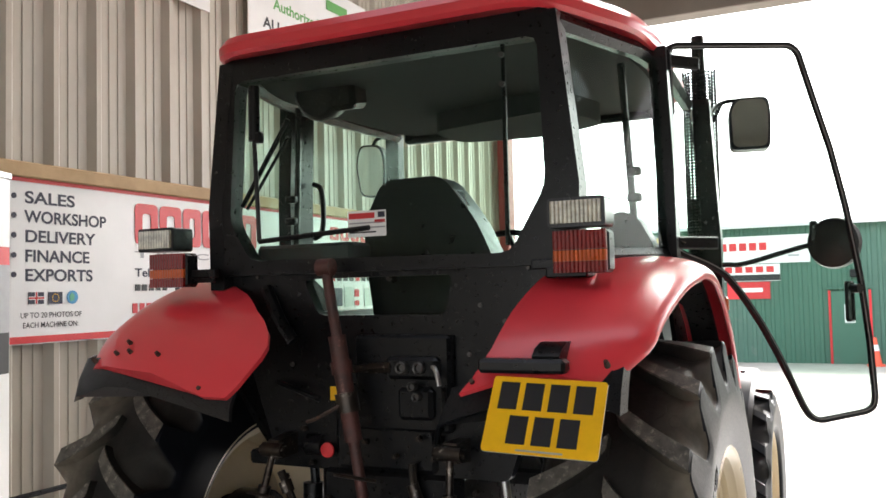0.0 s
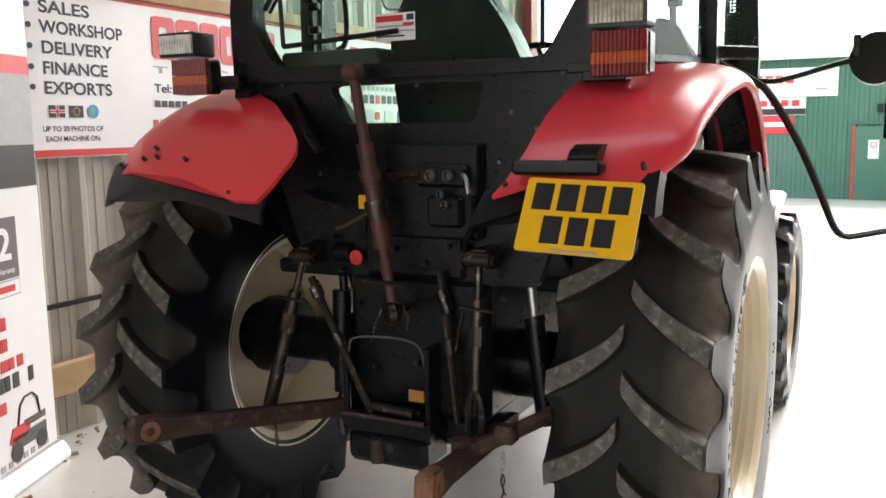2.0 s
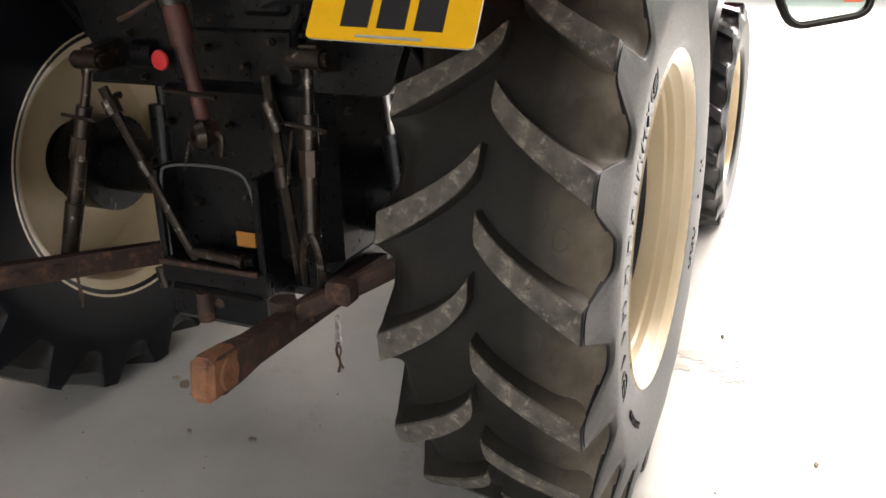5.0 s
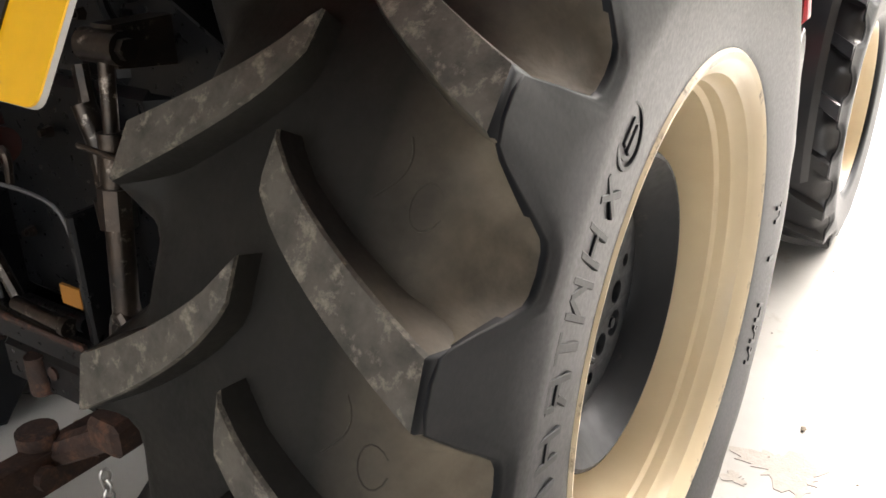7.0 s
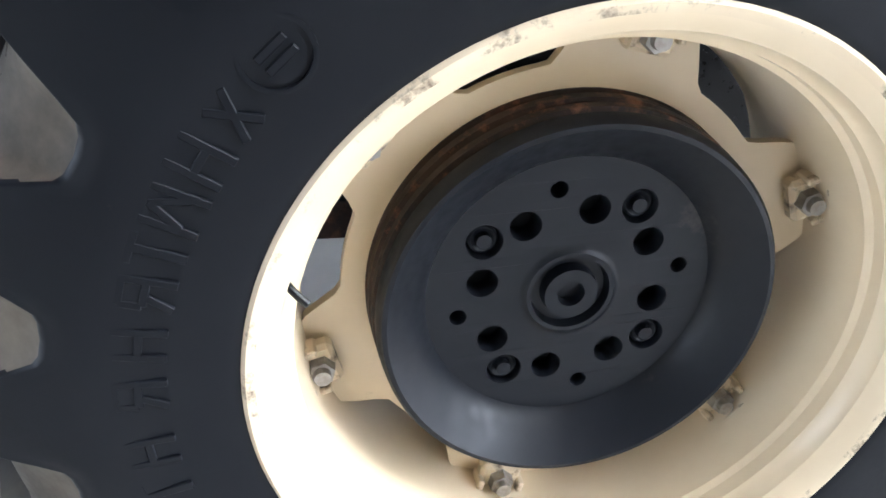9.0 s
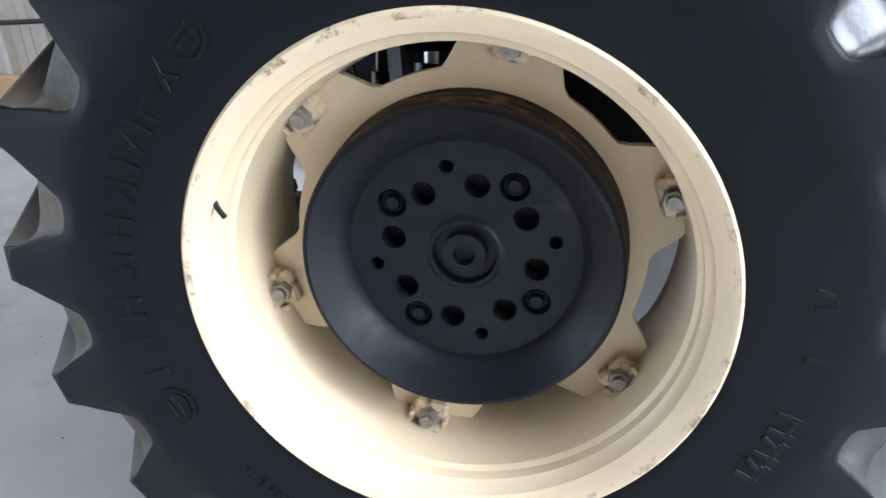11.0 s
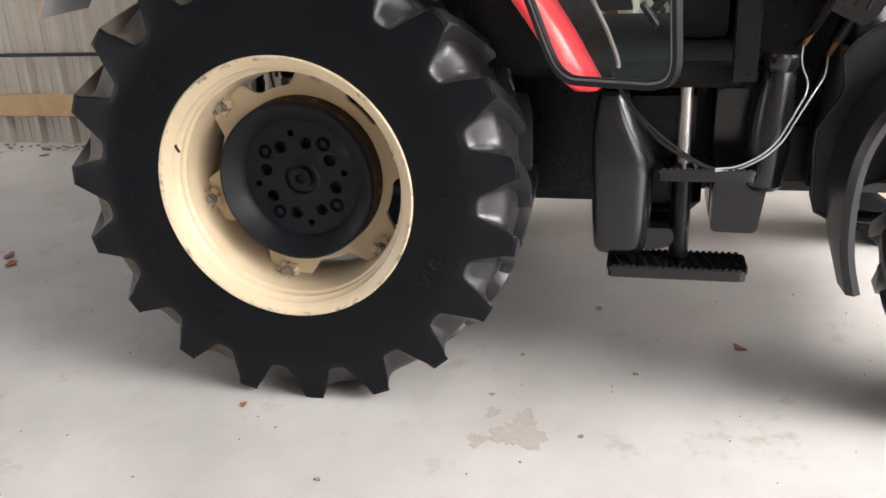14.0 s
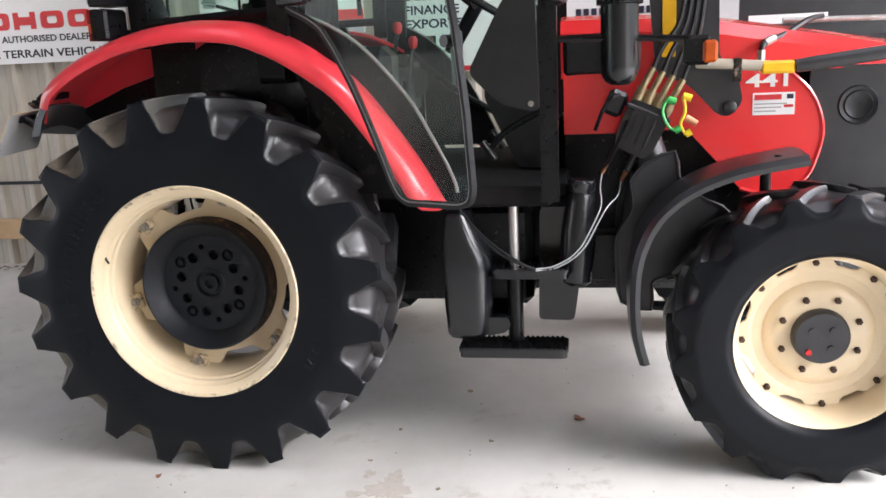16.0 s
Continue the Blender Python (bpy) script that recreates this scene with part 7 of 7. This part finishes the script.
part("notice_ring", Shape().lathe([(0, 0.085), (0.004, 0.085), (0.004, 0.06), (0, 0.06)], 20, loop=True), INK_RED, dr, "", Matrix.Translation((1.15, -0.086, 1.48)) @ Matrix.Rotation(radians(-90), 4, "Z"))
part("wall_lamp", Shape().box((1.30, -0.10, 2.45), (0.22, 0.14, 0.22), 0.02), PLASTIC, shed)
for x0, x1, z0_, z1, mt, nm in ((-2.7, 0.22, 2.80, 3.58, VINYL, "white sign"), (-2.2, -0.57, 2.30, 2.78, VINYL, "white sign with a black band"), (-2.0, -0.85, 1.80, 2.28, INK_RED, "red sign")):
    sg = part("sign", Shape().box(((x0 + x1) / 2, -0.06, (z0_ + z1) / 2), (x1 - x0, 0.03, z1 - z0_), 0.004), mt, shed, nm)
    if mt is VINYL and z0_ > 2.5:
        for i in range(6):
            part("print_bar", Shape().box((-2.35 + i * 0.27, -0.078, 3.28), (0.2, 0.004, 0.22)), INK_RED, sg)
        part("print_bar", Shape().box((-0.2, -0.078, 3.0), (0.3, 0.004, 0.06)), INK_GREY, sg)
    elif mt is VINYL:
        for i in range(5):
            part("print_bar", Shape().box((-1.95 + i * 0.28, -0.078, 2.63), (0.2, 0.004, 0.17)), INK_RED, sg)
        part("print_bar", Shape().box((-1.38, -0.078, 2.40), (1.62, 0.004, 0.17)), INK, sg)
    else:
        part("print_bar", Shape().box((-1.42, -0.078, 2.05), (0.75, 0.004, 0.12)), VINYL, sg)

cone = thing("traffic_cone", "orange-red traffic cone on the yard", "cone", at=(1.72, 22.6, -0.58))
part("base", Shape().box((0, 0, 0.02), (0.42, 0.42, 0.04), 0.012), plain("cone_orange", (0.80, 0.10, 0.04), 0.5), cone)
part("body", Shape().cyl((0, 0, 0.03), (0, 0, 0.75), 0.15, 0.035, 20), plain("cone_body", (0.82, 0.11, 0.05), 0.5), cone)
part("sleeve", Shape().cyl((0, 0, 0.40), (0, 0, 0.56), 0.098, 0.071, 20), VINYL, cone)

# ---- trees behind the yard ----
BARK = material("bark", (0.10, 0.075, 0.05), (0.06, 0.045, 0.03), 0.9, bump=0.8, grain=30)
LEAF = material("leaf_green", (0.07, 0.13, 0.035), (0.045, 0.09, 0.025), 0.6, piece=0.0, scale=1.5)


def tree(x, y, z, h, seed):
    rnd = random.Random(seed)
    t = thing("tree", "broad leafy tree beyond the yard", "tree", "trees beyond the yard", at=(x, y, z))
    tr = Shape().tube([(0, 0, 0), (0.1, 0.05, h * 0.25), (-0.05, 0.1, h * 0.55)], 0.16, 8, 1)
    tips = []
    for i in range(9):
        a, hh = rnd.uniform(0, 6.28), rnd.uniform(0.25, 0.5) * h
        r = rnd.uniform(0.18, 0.33) * h
        tip = (r * math.cos(a), r * math.sin(a), hh + rnd.uniform(0.12, 0.45) * h)
        tr.tube([(0, 0.05, hh), (tip[0] * 0.5, tip[1] * 0.5, hh + (tip[2] - hh) * 0.4), tip], 0.05, 6, 1)
        tips.append(tip)
    part("trunk", tr, BARK, t)
    vs, fs = [], []
    for i in range(2600):
        c = Vector(rnd.choice(tips)) + Vector((rnd.gauss(0, 0.11 * h), rnd.gauss(0, 0.11 * h), rnd.gauss(0, 0.10 * h)))
        n = Vector((rnd.gauss(0, 1), rnd.gauss(0, 1), rnd.gauss(0, 1))).normalized()
        q = n.to_track_quat("Z", "Y")
        k, sz = len(vs), rnd.uniform(0.08, 0.17)
        vs += [c + q @ Vector((px * sz, py * sz * 0.6, 0)) for px, py in ((-1, 0), (0, -1), (1, 0), (0, 1))]
        fs.append((k, k + 1, k + 2, k + 3))
    me = bpy.data.meshes.new("crown")
    me.from_pydata(vs, [], fs)
    me.materials.append(LEAF)
    tagged(part("crown", me, LEAF, t), kind="stuff")


for i, (x, y, h) in enumerate(((-7.6, 25.5, 6.5), (-10.2, 28, 7.5), (-8.8, 31, 8.0), (-13.0, 30, 7.0), (-6.9, 33, 7.0), (-16.5, 33, 8.0), (22, 30, 8.0), (26, 26, 7.0))):
    tree(x, y, -0.58, h * 0.55, i + 3)
hedge = Shape()
rnd = random.Random(12)
vs, fs = [], []
for i in range(9000):
    c = Vector((rnd.uniform(-70, 70), 44 + rnd.gauss(0, 0.8), -0.6 + abs(rnd.gauss(0, 1.3))))
    q = Vector((rnd.gauss(0, 1), rnd.gauss(0, 1), rnd.gauss(0, 1))).normalized().to_track_quat("Z", "Y")
    k, sz = len(vs), rnd.uniform(0.15, 0.35)
    vs += [c + q @ Vector((px * sz, py * sz * 0.6, 0)) for px, py in ((-1, 0), (0, -1), (1, 0), (0, 1))]
    fs.append((k, k + 1, k + 2, k + 3))
me = bpy.data.meshes.new("hedge")
me.from_pydata(vs, [], fs)
me.materials.append(LEAF)
tagged(new("hedge", me), "long green hedge at the far side", "hedge", kind="stuff")

# ---- litter on the floor ----
DRY = material("dry_leaf", (0.30, 0.13, 0.06), (0.20, 0.09, 0.05), 0.8, scale=40, bump=0.4)
DUST = material("dry_mud", (0.30, 0.25, 0.19), (0.22, 0.18, 0.13), 0.95, scale=30, grain=200, bump=0.6)


def crumpled(x, y, r, seed, name="dead_leaf", label="small curled dead leaf on the concrete", category="leaf", group="dead leaves", mat=DRY):
    rnd = random.Random(seed)
    n = 9
    ring = [(r * rnd.uniform(0.55, 1.0) * math.cos(2 * math.pi * i / n), r * 0.62 * rnd.uniform(0.6, 1.0) * math.sin(2 * math.pi * i / n)) for i in range(n)]
    top_r = [(px, py, 0.004 + rnd.uniform(0.0, 0.35) * r) for px, py in ring]
    low_r = [(px * 0.9, py * 0.9, max(pz - 0.004, 0.0)) for px, py, pz in top_r]
    s = Shape().add(low_r + top_r + [(0, 0, 0.0), (0, 0, 0.006)], [])
    for i in range(n):
        j = (i + 1) % n
        s.f += [(i, j, n + j, n + i), (n + i, n + j, 2 * n + 1), (j, i, 2 * n)]
    return thing(name, label, category, group, shape=s, mat=mat, m=Matrix.Translation((x, y, 0.0)) @ Matrix.Rotation(rnd.uniform(0, 6.28), 4, "Z"))


for i, (x, y, r) in enumerate(((0.471, 1.399, 0.035), (-1.417, -0.488, 0.045), (-0.041, -1.975, 0.05), (0.055, -1.885, 0.045), (-2.05, -3.23, 0.04), (-1.90, -3.16, 0.04), (1.086, -0.19, 0.018), (-1.76, -0.44, 0.05))):
    crumpled(x, y, r, i)
for i, (x, y, r) in enumerate(((-0.461, -0.089, 0.035), (-0.40, -0.12, 0.02), (-0.52, -0.06, 0.02), (-0.36, -0.06, 0.016), (-0.27, -0.303, 0.016), (0.06 - 0.13, -0.27, 0.018), (1.427, 0.195, 0.012), (1.1, 0.9, 0.014), (0.9, 0.6, 0.012), (0.62, 0.66, 0.014), (0.2, 0.9, 0.02), (0.7, 1.05, 0.012))):
    crumpled(x, y, r, 40 + i, "mud_crumb", "small crumb of dry mud on the concrete", "mud", "mud crumbs", DUST)
for i, (x, y, a) in enumerate(((-1.55, -0.62, 40), (-1.45, -0.75, 10))):
    d = Vector((math.cos(radians(a)), math.sin(radians(a)), 0)) * 0.05
    c = Vector((x, y, 0.003))
    thing("twig", "thin dry twig on the concrete", "twig", "twigs", shape=Shape().tube([c - d, c + Vector((0.004, -0.005, 0.001)), c + d], 0.0025, 6, 1), mat=DUST)


def stain(x, y, rx, ry, seed, mat):
    """A thin uneven crust of dried dirt."""
    rnd = random.Random(seed)
    n = 40
    ring = []
    for i in range(n):
        a = 2 * math.pi * i / n
        k = 0.7 + 0.2 * math.sin(3 * a + seed) + 0.16 * rnd.uniform(-1, 1)
        ring.append((x + rx * k * math.cos(a), y + ry * k * math.sin(a)))
    me = Shape().prism(ring, "z", 0.0, 0.0015).mesh("stain", mat)
    return tagged(new("stain", me), "dried brown mud stain on the concrete", "stain", kind="structure")


STAIN = material("dried_mud_stain", (0.40, 0.358, 0.312), (0.45, 0.42, 0.38), 0.6, scale=30, grain=150, bump=0.4, dirt=(0.50, 0.49, 0.46), dirt_amount=0.42, dirt_scale=34)
stain(1.09, 0.72, 0.13, 0.10, 5, STAIN)
stain(1.16, 0.60, 0.05, 0.04, 8, STAIN)
stain(1.00, 0.62, 0.04, 0.03, 9, STAIN)
bits, rnd = Shape(), random.Random(21)
for i in range(420):
    y = rnd.uniform(-4.5, 3.0)
    x = WALL_X + 0.09 + abs(rnd.gauss(0, 0.12))
    r = rnd.uniform(0.006, 0.022)
    bits.box((x, y, r * 0.3), (r * 1.6, r, r * 0.6), r * 0.2, Matrix.Rotation(rnd.uniform(0, 3), 3, "Z"))
tagged(new("debris", bits.mesh("debris", DUST)), "dry leaf litter and grit along the wall foot", "debris", kind="stuff")
grit = Shape()
for i in range(260):
    x, y, r = rnd.uniform(-1.8, 3.2), rnd.uniform(-2.2, 2.6), rnd.uniform(0.0015, 0.005)
    grit.box((x, y, r * 0.4), (r * 1.6, r, r * 0.8), r * 0.2, Matrix.Rotation(rnd.uniform(0, 3), 3, "Z"))
tagged(new("grit", grit.mesh("grit", DUST)), "fine grit scattered over the concrete", "grit", kind="stuff")
